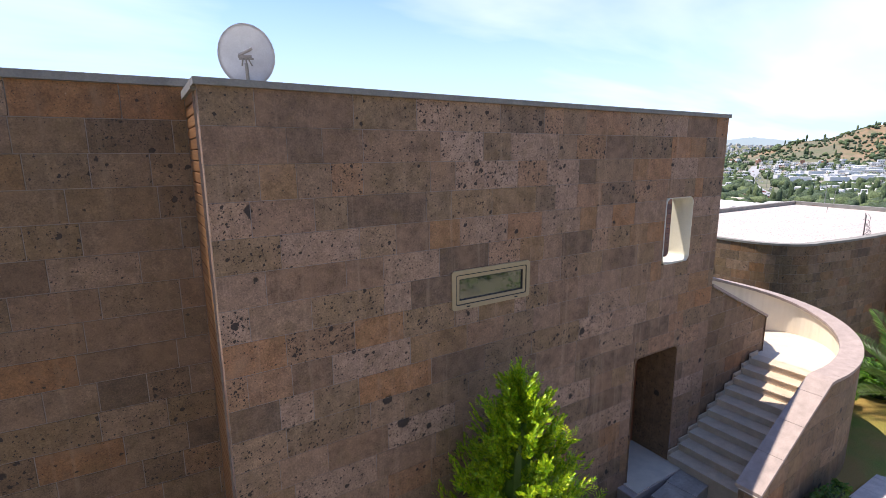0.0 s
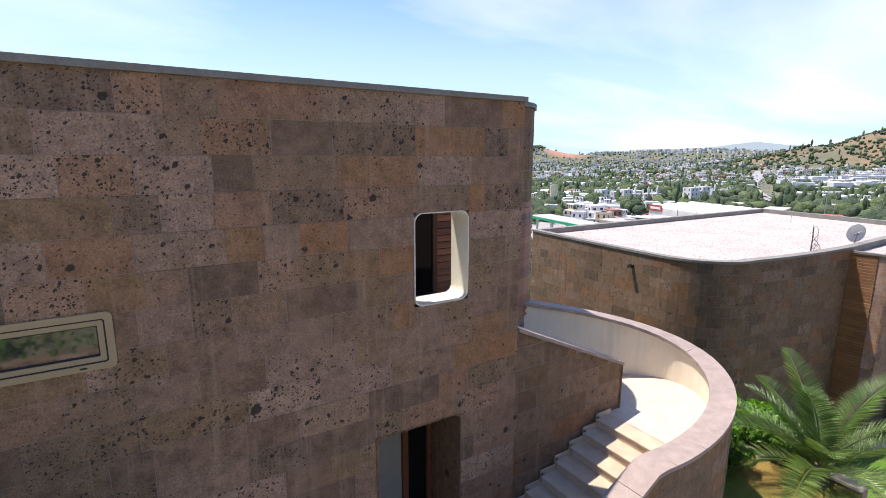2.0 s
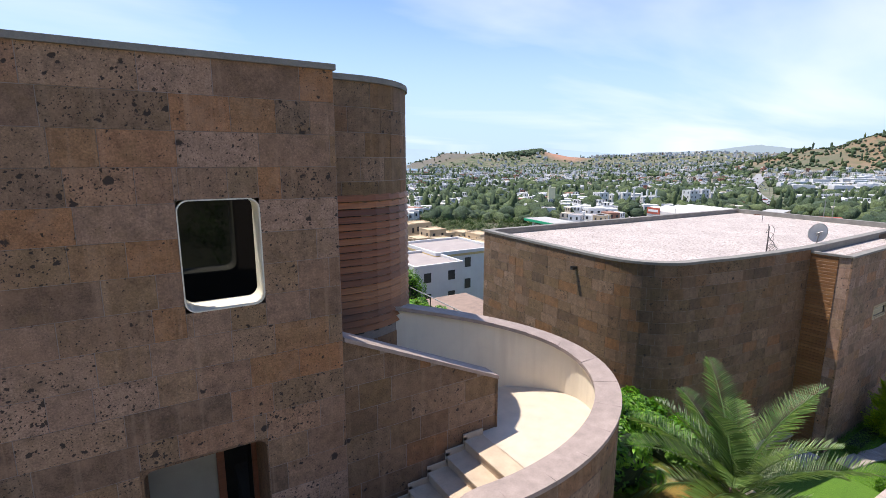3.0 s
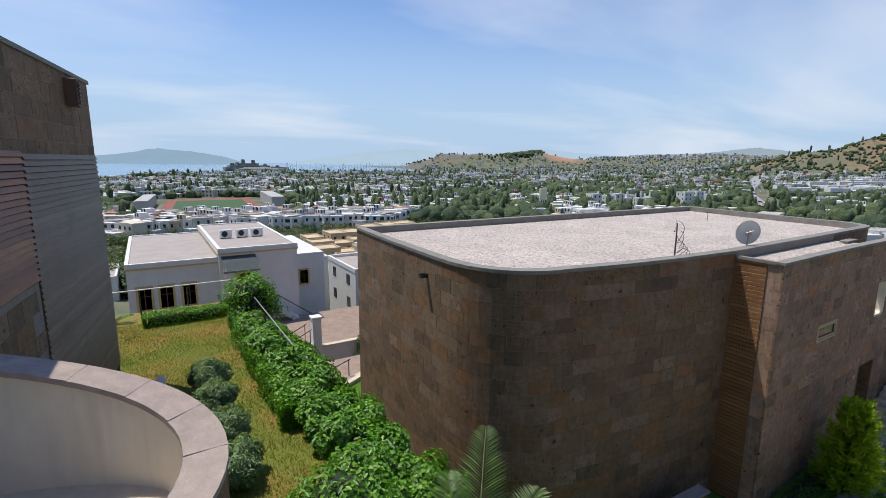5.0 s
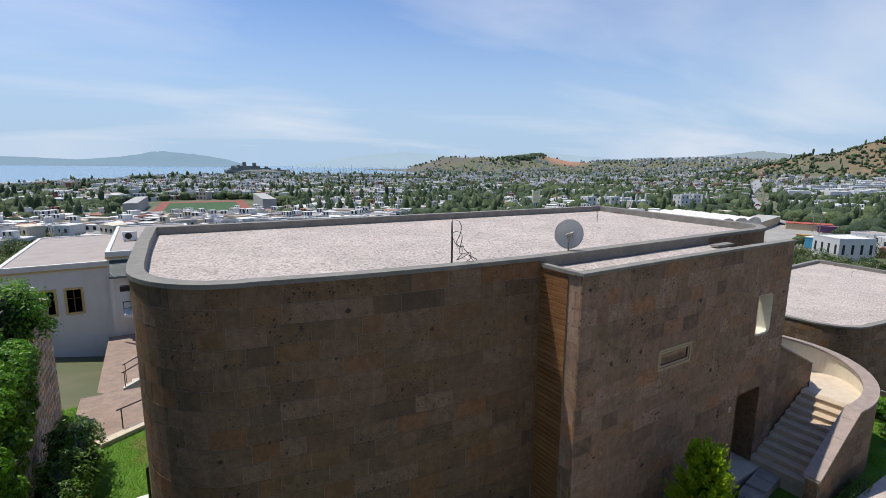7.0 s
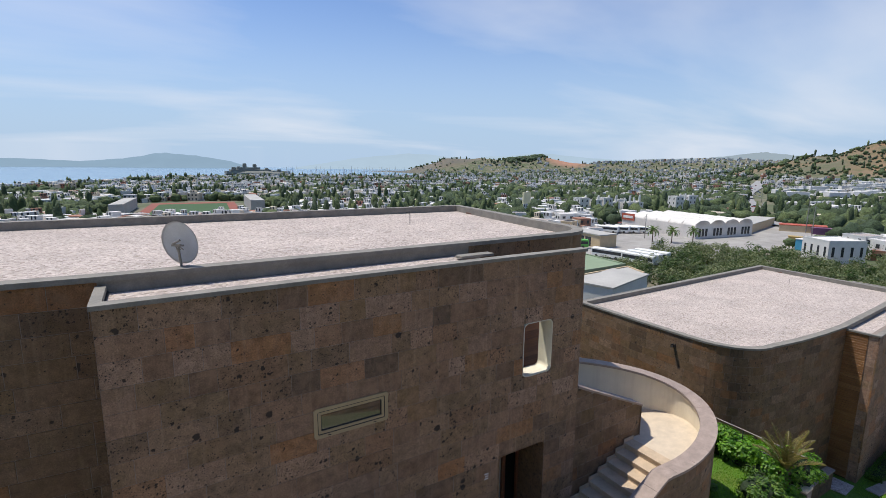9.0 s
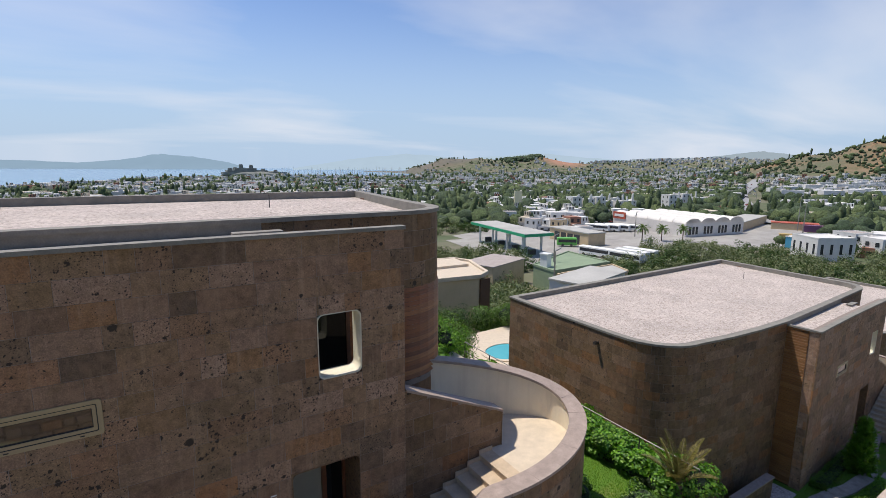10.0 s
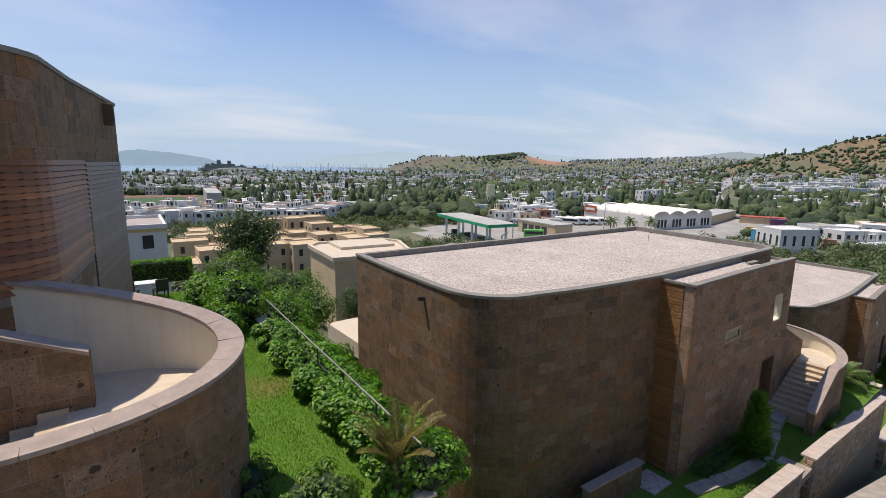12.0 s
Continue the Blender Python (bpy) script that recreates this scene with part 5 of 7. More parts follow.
# shrubs by the stair foot of the first villa
shrub(A @ pose(15.3, -0.3, -1.5), (0.9, 0.8, 0.75), "leafy bright green shrub beside the curved stair", LEAF_BRIGHT, 3600, 0.13, "", "shrub", 0.5, 33, 36)
shrub(A @ pose(16.3, 0.9, -1.5), (0.8, 0.9, 0.8), "leafy bright green shrub beside the curved stair", LEAF_BRIGHT, 3200, 0.13, "", "shrub", 0.5, 34, 36)

# garden of the second villa
SHRUBS_B = [(14.95, 9.3, 0.55, 1.1, LEAF_MID), (15.7, 8.9, 0.85, 1.5, LEAF_BRIGHT), (16.5, 10.0, 1.2, 2.3, LEAF_BRIGHT), (15.6, 11.8, 0.95, 1.9, LEAF_BRIGHT),
            (16.9, 13.6, 1.3, 2.4, LEAF_MID), (17.6, 16.0, 1.2, 2.2, LEAF_MID)]
for k, (x, y, r, hh, lf) in enumerate(SHRUBS_B):
    shrub(B @ pose(x, y, -1.75), (r, r, hh / 2), "leafy green garden shrub with glossy leaves", lf, 5200, 0.13, "shrubs at the garden's end", "shrub", 0.5, 50 + k, 54)
tree(B @ pose(18.6, 17.9, -2.6), 4.9, (1.7, 1.6, 1.7), "dark green bushy olive tree behind the shrubs", LEAF_DARK, 9000, 0.14, 60)
tree(B @ pose(18.8, 13.0, -5.6), 4.6, (1.7, 1.7, 1.7), "bright green bushy tree below the terrace", LEAF_BRIGHT, 7000, 0.14, 61)
tree(B @ pose(19.4, 17.5, -6.2), 4.4, (1.7, 1.7, 1.6), "dark green bushy olive tree below the terrace", LEAF_DARK, 7000, 0.14, 62)
tree(B @ pose(20.6, 15.5, -6.4), 4.8, (1.7, 1.7, 1.7), "leafy green bushy tree below the terrace", LEAF_MID, 9000, 0.15, 163)
tree(pose(58.3, 29.6, -14.0), 4.0, (1.8, 1.6, 1.6), "dark green bushy tree beside the pale-roofed villa", LEAF_DARK, 7000, 0.15, 164)
tree(pose(61.6, 29.4, -14.2), 3.8, (1.7, 1.6, 1.5), "leafy green tree beside the pale-roofed villa", LEAF_MID, 7000, 0.15, 166)
tree(B @ pose(21.6, 21.5, -6.8), 5.0, (1.9, 1.9, 1.8), "leafy green tree below the terrace", LEAF_MID, 9000, 0.15, 165)
hedge(B @ pose(0, 0, 0), (11.9, 16.2, 22.4, 23.4, -2.2, -1.0), "clipped bright green hedge at the lawn's end", LEAF_BRIGHT, 7000, 0.10, 63)
shrub(B @ pose(14.75, 1.6, -1.45), (0.38, 0.6, 0.35), "small green shrub at the foot of the stair wall", LEAF_MID, 1500, 0.11, "shrubs along the stair wall", "shrub", 0.5, 64, 20)
shrub(B @ pose(14.55, -0.6, -1.45), (0.45, 0.6, 0.38), "small green shrub at the foot of the stair wall", LEAF_MID, 1700, 0.11, "shrubs along the stair wall", "shrub", 0.5, 65, 20)
shrub(B @ pose(15.4, -2.0, -1.45), (0.9, 0.7, 0.5), "low dark green shrub beside the palm", LEAF_MID, 3400, 0.10, "", "shrub", 0.5, 66, 40)
shrub(B @ pose(17.5, -2.1, -1.6), (0.8, 0.7, 0.6), "low bright green shrub beside the palm", LEAF_BRIGHT, 3000, 0.11, "", "shrub", 0.5, 67, 40)
# low planting along the paths
for k, m in enumerate(POSES):
    hedge(m, (-0.9, 3.8, -2.45, -1.85, -1.45, -1.02), "low bright green ground cover along the lane wall", LEAF_BRIGHT, 5200, 0.07, 70 + k, "ground_cover", "ground cover along the paths")
    hedge(m, (0.9, 5.2, -0.78, -0.1, -1.45, -1.08), "low dark green ground cover under the front wall", LEAF_MID, 3800, 0.07, 75 + k, "ground_cover", "ground cover along the paths")
    hedge(m, (9.2, 11.0, -2.5, -2.2, -1.45, -1.0), "low dark green ground cover at the stair wall", LEAF_MID, 1500, 0.07, 80 + k, "ground_cover", "ground cover along the paths")
for k, m in enumerate((C, D)):
    shrub(m @ pose(13.9, 1.8, -1.45), (1.0, 1.0, 0.8), "leafy bright green shrub beside the curved stair", LEAF_BRIGHT, 2600, 0.14, "", "shrub", 0.5, 90 + k, 36)
    shrub(m @ pose(15.6, 2.2, -1.45), (1.0, 1.0, 0.9), "leafy bright green shrub beside the curved stair", LEAF_BRIGHT, 2600, 0.14, "", "shrub", 0.5, 92 + k, 36)


def garden_rail(m, y0, y1, label):
    t = thing("garden_rail", m, label, "railing", "rails on the terrace edges")
    n = max(2, int((y1 - y0) / 1.8))
    for k in range(n + 1):
        y = y0 + (y1 - y0) * k / n
        part("post", tube(bmesh.new(), [(17.18, y, -1.3), (17.18, y, -0.32)], 0.02, 6), IRON, t)
    part("top_rail", tube(bmesh.new(), [(17.18, y0, -0.30), (17.18, y1, -0.30)], 0.02, 8), METAL, t, "pale metal top rail")
    part("lower_rail", tube(bmesh.new(), [(17.18, y0, -0.75), (17.18, y1, -0.75)], 0.015, 6), IRON, t)
    return t


garden_rail(A, 7.0, 12.4, "thin metal rail along the terrace edge in creeper")
garden_rail(B, -2.4, 8.6, "thin metal rail along the terrace edge in creeper")


def back_rail(m):
    t = thing("garden_rail", m, "thin metal rail behind the clipped hedge", "railing", "rails on the terrace edges")
    for x in (11.9, 13.6, 15.3, 17.0):
        part("post", tube(bmesh.new(), [(x, 16.9, -1.9), (x, 16.9, -0.62)], 0.03, 6), IRON, t)
    part("top_rail", tube(bmesh.new(), [(11.9, 16.9, -0.62), (17.2, 16.9, -0.62)], 0.025, 8), WHITE_PLASTIC, t)


back_rail(A)


def aircon(m):
    t = thing("air_conditioner", m, "white outdoor air conditioner unit with round fan grille", "air conditioner", "air conditioners")
    part("casing", boxed(-0.42, 0.42, -0.16, 0.16, 0.06, 0.64, bevel=0.015), WHITE_PLASTIC, t)
    bm = bmesh.new()
    for r in (0.06, 0.11, 0.16, 0.21):
        tube(bm, [(-0.1 + r * math.cos(a * math.tau / 20), -0.172, 0.35 + r * math.sin(a * math.tau / 20)) for a in range(21)], 0.006, 4)
    part("fan_grille", bm, IRON, t)
    part("fan", tube(bmesh.new(), [(-0.1, -0.165, 0.35), (-0.1, -0.161, 0.35)], 0.2, 18), SEAL, t)
    for x in (-0.3, 0.3):
        part("foot", boxed(x - 0.03, x + 0.03, -0.17, 0.17, 0.0, 0.06), IRON, t)
    return t


aircon(pose(20.35, 8.35, -5.97, 0, 0, 90))
pipe = thing("drain_pipe", pose(0, 0, 0), "thin dark pipe beside the outdoor unit", "pipe")
part("pipe", tube(bmesh.new(), [(20.5, 9.5, -6.0), (20.5, 9.5, -4.9)], 0.04, 8), IRON, pipe)
part("hose", tube(bmesh.new(), [(20.5, 8.5, -5.5), (20.7, 8.6, -5.35), (20.72, 8.7, -5.6), (20.72, 8.7, -5.95)], 0.03, 6), WHITE_PLASTIC, pipe)


def garden_chair(m):
    t = thing("garden_chair", m, "dark brown woven garden armchair on the lawn", "chair", "chairs at the garden table")
    part("seat", boxed(-0.28, 0.28, -0.28, 0.28, 0.36, 0.43, bevel=0.01), IRON, t)
    part("backrest", boxed(-0.28, 0.28, 0.24, 0.30, 0.43, 0.95, bevel=0.02), IRON, t)
    for x in (-0.26, 0.22):
        for y in (-0.26, 0.22):
            part("leg", boxed(x, x + 0.05, y, y + 0.05, 0, 0.36), IRON, t)
        part("armrest", boxed(x, x + 0.05, -0.28, 0.28, 0.62, 0.66), IRON, t)
    return t


chair = garden_chair(B @ pose(13.05, 17.0, -1.77, 0, 0, 160))
copy_thing(chair, B @ pose(14.25, 16.9, -1.77, 0, 0, 195))
table = thing("garden_table", B @ pose(13.65, 17.5, -1.79), "white garden table between two dark chairs", "table")
part("tabletop", boxed(-0.55, 0.55, -0.4, 0.4, 0.68, 0.72, bevel=0.01), WHITE_PLASTIC, table)
for x in (-0.5, 0.45):
    for y in (-0.35, 0.3):
        part("leg", boxed(x, x + 0.05, y, y + 0.05, 0, 0.68), WHITE_PLASTIC, table)


def swimming_pool():
    t = thing("swimming_pool", pose(58.6, 21.9, -12.05, 0, 0, 4), "turquoise swimming pool with pale stone deck", "swimming pool")
    part("deck", boxed(-4.0, 4.5, -4.0, 5.0, -1.2, -0.05), STEP_STONE, t)
    m, n, l, b = mat("pool_water", 0.08)
    pos, g = place(n, l)
    l.new(mix(n, l, noise_tex(n, l, pos, 0.8, 3), (0.05, 0.33, 0.38), (0.10, 0.42, 0.46)), b.inputs["Base Color"])
    bump(n, l, b, noise_tex(n, l, pos, 5.0, 3), 0.3, 0.02)
    out = [(1.3 * math.cos(a * math.tau / 24) * 1.5, 1.3 * math.sin(a * math.tau / 24) * 1.25) for a in range(24)]
    part("water_surface", prism(out, -0.045, -0.02), m, t)
    part("pool_rim", strip(out, [(0.0, -0.05), (0.0, 0.03), (-0.35, 0.03), (-0.35, -0.05)], True), STEP_STONE, t)


swimming_pool()
tree(pose(66.4, 28.6, -13.5), 3.6, (1.4, 1.4, 1.3), "dark green round tree by the pool", LEAF_DARK, 5000, 0.14, 95)
tree(pose(68.6, 26.2, -14.0), 3.4, (1.3, 1.3, 1.2), "dark green round tree by the pool", LEAF_MID, 5000, 0.14, 96)
tree(pose(63.0, 27.6, -13.2), 3.2, (1.5, 1.4, 1.2), "dark green round tree by the pool", LEAF_MID, 5000, 0.14, 97)
palm(pose(67.3, 29.6, -14.4), "garden palm with drooping green fronds near the pool", LEAF_PALM, 20, 1.9, 2.2, 98, (-10, 70))
palm(A @ pose(12.2, 16.6, -3.4), "young green palm beside the white villa", LEAF_PALM, 16, 1.5, 1.2, 99, (0, 70))


def grass(m, k, x0, x1, y0, y1, n, material, bare=-0.35):
    """Short blades of grass on a lawn, thinner where the turf is worn."""
    rng = np.random.default_rng(200 + k)
    P = np.stack([rng.uniform(x0, x1, n), rng.uniform(y0, y1, n)], -1)
    keep = np.array([noise.noise(Vector((p[0] * 0.7, p[1] * 0.7, 5))) > bare + 0.5 * (i % 5 - 2) for i, p in enumerate(P)])
    P = P[keep]
    Z = np.array([-1.40 + 0.04 * noise.noise(Vector((x * 0.5, y * 0.5, k))) - 0.025 * max(0, y - 2) for x, y in P])
    n = len(P)
    base = np.concatenate([P, Z[:, None] - 0.005], 1)
    a = rng.uniform(0, math.tau, n)
    side = np.stack([np.cos(a), np.sin(a), a * 0], -1) * rng.uniform(0.004, 0.009, (n, 1))
    tip = base + np.concatenate([rng.normal(size=(n, 2)) * 0.022, rng.uniform(0.035, 0.075, (n, 1))], 1)
    mid = (base + tip) / 2 + np.array((0, 0, 0.006))
    V = np.stack([base - side, base + side, mid + side * 0.8, tip], 1)
    ob = new("grass", quads_mesh("grass", V, material))
    ob.matrix_basis = m
    tagged(ob, "short mown grass blades of a garden lawn", "grass", kind="stuff")


grass(A, 0, 12.5, 17.0, 0.5, 16.0, 85000, GRASS_DRY, -0.8)
grass(B, 1, 12.6, 17.0, -2.3, 17.6, 105000, GRASS_GREEN, -0.9)
grass(B, 1, -1.0, 13.5, -2.5, -0.1, 30000, GRASS_GREEN, -0.9)
grass(C, 2, -1.0, 13.5, -2.5, -0.1, 30000, GRASS_GREEN, -0.9)
grass(B, 1, -11.6, -8.1, 0.0, 17.7, 60000, GRASS_GREEN, -0.9)
grass(B, 1, -8.1, -2.0, 11.8, 17.7, 36000, GRASS_GREEN, -0.9)
grass(C, 2, 13.0, 17.0, -2.3, 6.0, 16000, GRASS_GREEN)

kerb = thing("garden_step", A, "pale stone kerb and step beside the lavender", "step")
part("kerb_stone", boxed(14.0, 14.2, 4.6, 9.0, -1.6, -1.22, bevel=0.01), STEP_STONE, kerb)
part("step_stone", boxed(13.7, 14.0, 8.4, 9.0, -1.6, -1.3, bevel=0.01), STEP_STONE, kerb)
for k, (y, r, hh) in enumerate(((2.3, 0.75, 1.5), (4.0, 0.65, 1.2), (6.0, 0.8, 2.2), (7.6, 0.8, 2.6), (9.4, 0.7, 2.0), (11.2, 0.75, 1.7), (12.9, 0.7, 1.6))):
    shrub(A @ pose(18.35 + 0.3 * (k % 2), y, -6.0), (r * 1.05, 0.95, hh / 2), "dark green creeper heap at the foot of the retaining wall", LEAF_MID, 3600, 0.12, "creeper heaps below the wall", "shrub", 0.5, 210 + k, 44)


# ---- buildings below the terraces ----
def window(parent, m, w, hgt, frame_mat=None, name="window", shut=False):
    """A window in a wall that looks to -y; m places its lower left corner on the wall face."""
    fm = frame_mat or OCHRE
    t = 0.14
    bm = bmesh.new()
    box(bm, -t, 0, -0.05, 0.06, -t, hgt + t)
    box(bm, w, w + t, -0.05, 0.06, -t, hgt + t)
    box(bm, 0, w, -0.05, 0.06, hgt, hgt + t)
    box(bm, -0.05, w + 0.05, -0.1, 0.06, -t, 0)
    ob = part(name, bm, fm, parent)
    ob.matrix_basis = m
    part("pane", boxed(0, w, 0.0, 0.03, 0, hgt), DOOR_WOOD if shut else WIN_DARK, ob)
    if shut:
        for x in (0.12, w / 2 + 0.06):
            part("door_panel", boxed(x, x + w / 2 - 0.18, -0.02, 0.0, 0.2, hgt - 0.2, bevel=0.008), DOOR_WOOD, ob)
        return ob
    bars = bmesh.new()
    box(bars, w / 2 - 0.03, w / 2 + 0.03, -0.025, 0.0, 0, hgt)
    box(bars, 0, w, -0.025, 0.0, hgt * 0.6, hgt * 0.6 + 0.05)
    part("glazing_bar", bars, SHUTTER, ob)
    return ob


def white_villa():
    t = thing("white_villa", pose(0.15, 33.5, -0.9), "white two-storey villa with flat roof and ochre trim", "house")
    part("wing_wall", boxed(12.35, 18.2, 0, 15, -9.0, -1.85), WHITE, t)
    part("main_wall", boxed(18.2, 23.9, -0.6, 15, -9.0, -1.15), WHITE, t)
    part("side_wall", boxed(23.9, 27.2, 3.0, 14, -9.0, -2.6), WHITE, t)
    part("flat_roof", boxed(12.5, 18.2, 0.15, 14.9, -1.85, -1.78), ROOF_TILE, t)
    part("flat_roof", boxed(18.35, 23.75, -0.45, 14.9, -1.15, -1.10), ROOF_TILE, t)
    for x0, x1, y0, y1, z in ((12.3, 18.2, -0.06, 0.2, -1.85), (12.3, 12.55, 0.2, 15.05, -1.85), (12.3, 18.2, 14.8, 15.05, -1.85),
                              (18.14, 23.96, -0.66, -0.4, -1.15), (18.14, 18.4, -0.4, 15.05, -1.15), (23.7, 23.96, -0.4, 15.05, -1.15), (18.14, 23.96, 14.8, 15.05, -1.15)):
        part("parapet", boxed(x0, x1, y0, y1, z - 0.22, z + 0.14), WHITE, t)
        part("parapet_trim", boxed(x0 - 0.03, x1 + 0.03, y0 - 0.03, y1 + 0.03, z - 0.32, z - 0.2), OCHRE, t)
    for x in (12.95, 14.3, 15.75):
        window(t, pose(x, 0, -5.05), 0.78, 1.55)
    # upper door, awning, balcony, lower door, outside stair
    window(t, pose(19.45, -0.6, -5.1), 0.85, 2.1, OCHRE, "balcony_door", True)
    window(t, pose(19.55, -0.6, -7.8), 0.85, 2.1, OCHRE, "lower_door", True)
    aw = bmesh.new()
    q = [aw.verts.new(c) for c in ((18.35, -0.6, -1.6), (20.75, -0.6, -1.6), (20.75, -1.9, -2.5), (18.35, -1.9, -2.5))]
    aw.faces.new(q)
    bmesh.ops.solidify(aw, geom=list(aw.faces), thickness=0.1)
    part("awning_post", boxed(18.4, 18.5, -1.9, -1.8, -5.2, -2.3), WHITE, t)
    part("awning", aw, TEAL, t, "grey slate awning over the balcony")
    part("awning_edge", boxed(18.3, 20.8, -1.98, -1.86, -2.62, -2.48), TEAL, t)
    part("balcony", boxed(18.9, 21.4, -1.9, -0.6, -5.45, -5.2), WHITE, t)
    for k in range(13):
        x = 21.4 + 0.27 * k
        part("stair_step", boxed(x, x + 0.3, -1.7, -0.6, -5.55 - 0.2 * (k + 1), -5.2 - 0.2 * (k + 1)), WHITE, t)
    part("stair_rail", tube(bmesh.new(), [(18.9, -1.85, -4.3), (21.4, -1.85, -4.3), (25.0, -1.75, -7.0)], 0.04, 6), IRON, t)
    part("balcony_rail", tube(bmesh.new(), [(18.9, -1.85, -4.75), (21.4, -1.85, -4.75)], 0.02, 6), IRON, t)
    for x in (18.95, 19.8, 20.6, 21.35):
        part("rail_post", tube(bmesh.new(), [(x, -1.85, -5.2), (x, -1.85, -4.3)], 0.02, 6), IRON, t)
    window(t, pose(25.0, 3.0, -5.3), 0.7, 1.2)
    return t


white_villa()
for x in (19.6, 20.9, 22.1):
    aircon(pose(x, 38.5, -2.0, 0, 0, 10) @ Matrix.Scale(1.15, 4))
# paved yard with kerb beside the lower lawn
yard = tagged(new("yard"), "paved yard with pale kerb between lawn and villa", "yard", kind="structure")
part("paving", boxed(18.0, 34.0, 15.2, 32.8, -9.6, -7.85), YARD, yard)
part("upper_paving", prism([(17.9, 13.62), (26.0, 18.3), (26.0, 18.7), (17.9, 18.7)], -6.6, -6.12), YARD, yard)
part("kerb", strip([(17.6, 13.3), (26.0, 18.15)], [(0.19, -6.6), (0.19, -6.05), (-0.19, -6.05), (-0.19, -6.6)]), STEP_STONE, yard)
gp = thing("gate_pillar", pose(22.05, 21.6, -7.86), "tall white plastered gate pillar with a flat cap", "pillar")
part("shaft", boxed(-0.25, 0.25, -0.25, 0.25, 0, 3.3, bevel=0.015), WHITE, gp)
part("cap", boxed(-0.31, 0.31, -0.31, 0.31, 3.3, 3.42, bevel=0.015), WHITE, gp)
gw = thing("garden_wall", pose(22.32, 21.6, -7.86), "low white garden wall beside the gate pillar", "wall")
part("wall", boxed(0, 3.4, -0.12, 0.12, 0, 1.5), WHITE, gw)
part("coping", boxed(-0.02, 3.45, -0.17, 0.17, 1.5, 1.57, bevel=0.01), STEP_STONE, gw)
ys = thing("yard_stair", pose(19.3, 21.2, -7.86), "white outside stair with sloped side wall in the paved yard", "stair")
bm = bmesh.new()
side = [[bm.verts.new((x, y, z)) for x, z in ((0.0, 0.0), (2.4, 0.0), (2.4, 1.9), (0.0, 0.8))] for y in (0.0, 0.18)]
for q in range(4):
    bm.faces.new((side[0][q], side[0][(q + 1) % 4], side[1][(q + 1) % 4], side[1][q]))
bm.faces.new(side[0])
bm.faces.new(side[1][::-1])
part("side_wall", bm, WHITE, ys)
for q in range(7):
    part("step", boxed(0.34 * q, 0.34 * q + 0.36, 0.2, 1.3, 0, 0.55 + 0.17 * q), STEP_STONE, ys)
for y in (0.09, 1.2):
    hr = part("handrail", tube(bmesh.new(), [(0.0, y, 1.6), (2.4, y, 2.75)], 0.03, 6), IRON, ys)
    for x in (0.1, 1.2, 2.3):
        part("post", tube(bmesh.new(), [(x, y, 0.5 + 0.45 * x), (x, y, 1.6 + 0.48 * x)], 0.022, 6), IRON, hr)
hr = thing("handrail", pose(0, 0, 0), "dark iron handrail along the pale kerb", "railing")
part("rail", tube(bmesh.new(), [(19.45, 14.85, -5.3), (22.2, 16.45, -5.25)], 0.028, 6), IRON, hr)
for x, y in ((19.6, 14.94), (20.9, 15.69), (22.1, 16.39)):
    part("post", tube(bmesh.new(), [(x, y, -6.13), (x, y, -5.28)], 0.024, 6), IRON, hr)
shrub(pose(20.9, 19.9, -7.9), (0.6, 0.6, 0.6), "leafy plant in the paved yard", LEAF_MID, 1600, 0.13, "", "shrub", 0.5, 101, 24)
shrub(pose(24.8, 21.2, -7.9), (0.6, 0.6, 1.0), "leafy plant in the paved yard", LEAF_MID, 2000, 0.13, "", "shrub", 0.5, 102, 24)


def block_house(m, w, d, h, label, wall, roof, cols, rows, group="", name="town_house", shut=False, trim=None):
    """A flat-roofed house: walls, roof slab with parapet, windows on the two sides towards the slope."""
    t = thing(name, m, label, "house", group)
    part("wall", boxed(-w / 2, w / 2, -d / 2, d / 2, -2, h), wall, t)
    part("roof", boxed(-w / 2 + 0.25, w / 2 - 0.25, -d / 2 + 0.25, d / 2 - 0.25, h - 0.3, h + 0.02), roof, t)
    for x0, x1, y0, y1 in ((-w / 2 - 0.05, w / 2 + 0.05, -d / 2 - 0.05, -d / 2 + 0.22), (-w / 2 - 0.05, w / 2 + 0.05, d / 2 - 0.22, d / 2 + 0.05),
                           (-w / 2 - 0.05, -w / 2 + 0.22, -d / 2 + 0.22, d / 2 - 0.22), (w / 2 - 0.22, w / 2 + 0.05, -d / 2 + 0.22, d / 2 - 0.22)):
        part("parapet", boxed(x0, x1, y0, y1, h - 0.1, h + 0.3), wall, t)
        if trim:
            part("parapet_trim", boxed(x0 - 0.03, x1 + 0.03, y0 - 0.03, y1 + 0.03, h - 0.35, h - 0.08), trim, t)
    fl = h / rows
    for side, span, rot in ((0, w, 0), (1, d, -90)):
        for i in range(cols):
            for j in range(rows):
                u = -span / 2 + span * (i + 0.5) / cols - 0.4
                off = Matrix.Rotation(radians(rot), 4, "Z") @ pose(u, -(d if side == 0 else w) / 2, fl * j + fl * 0.3)
                pane = part("window", boxed(0, 0.85, -0.04, 0.03, 0, fl * 0.45), WIN_DARK, t)
                pane.matrix_basis = off
    return t


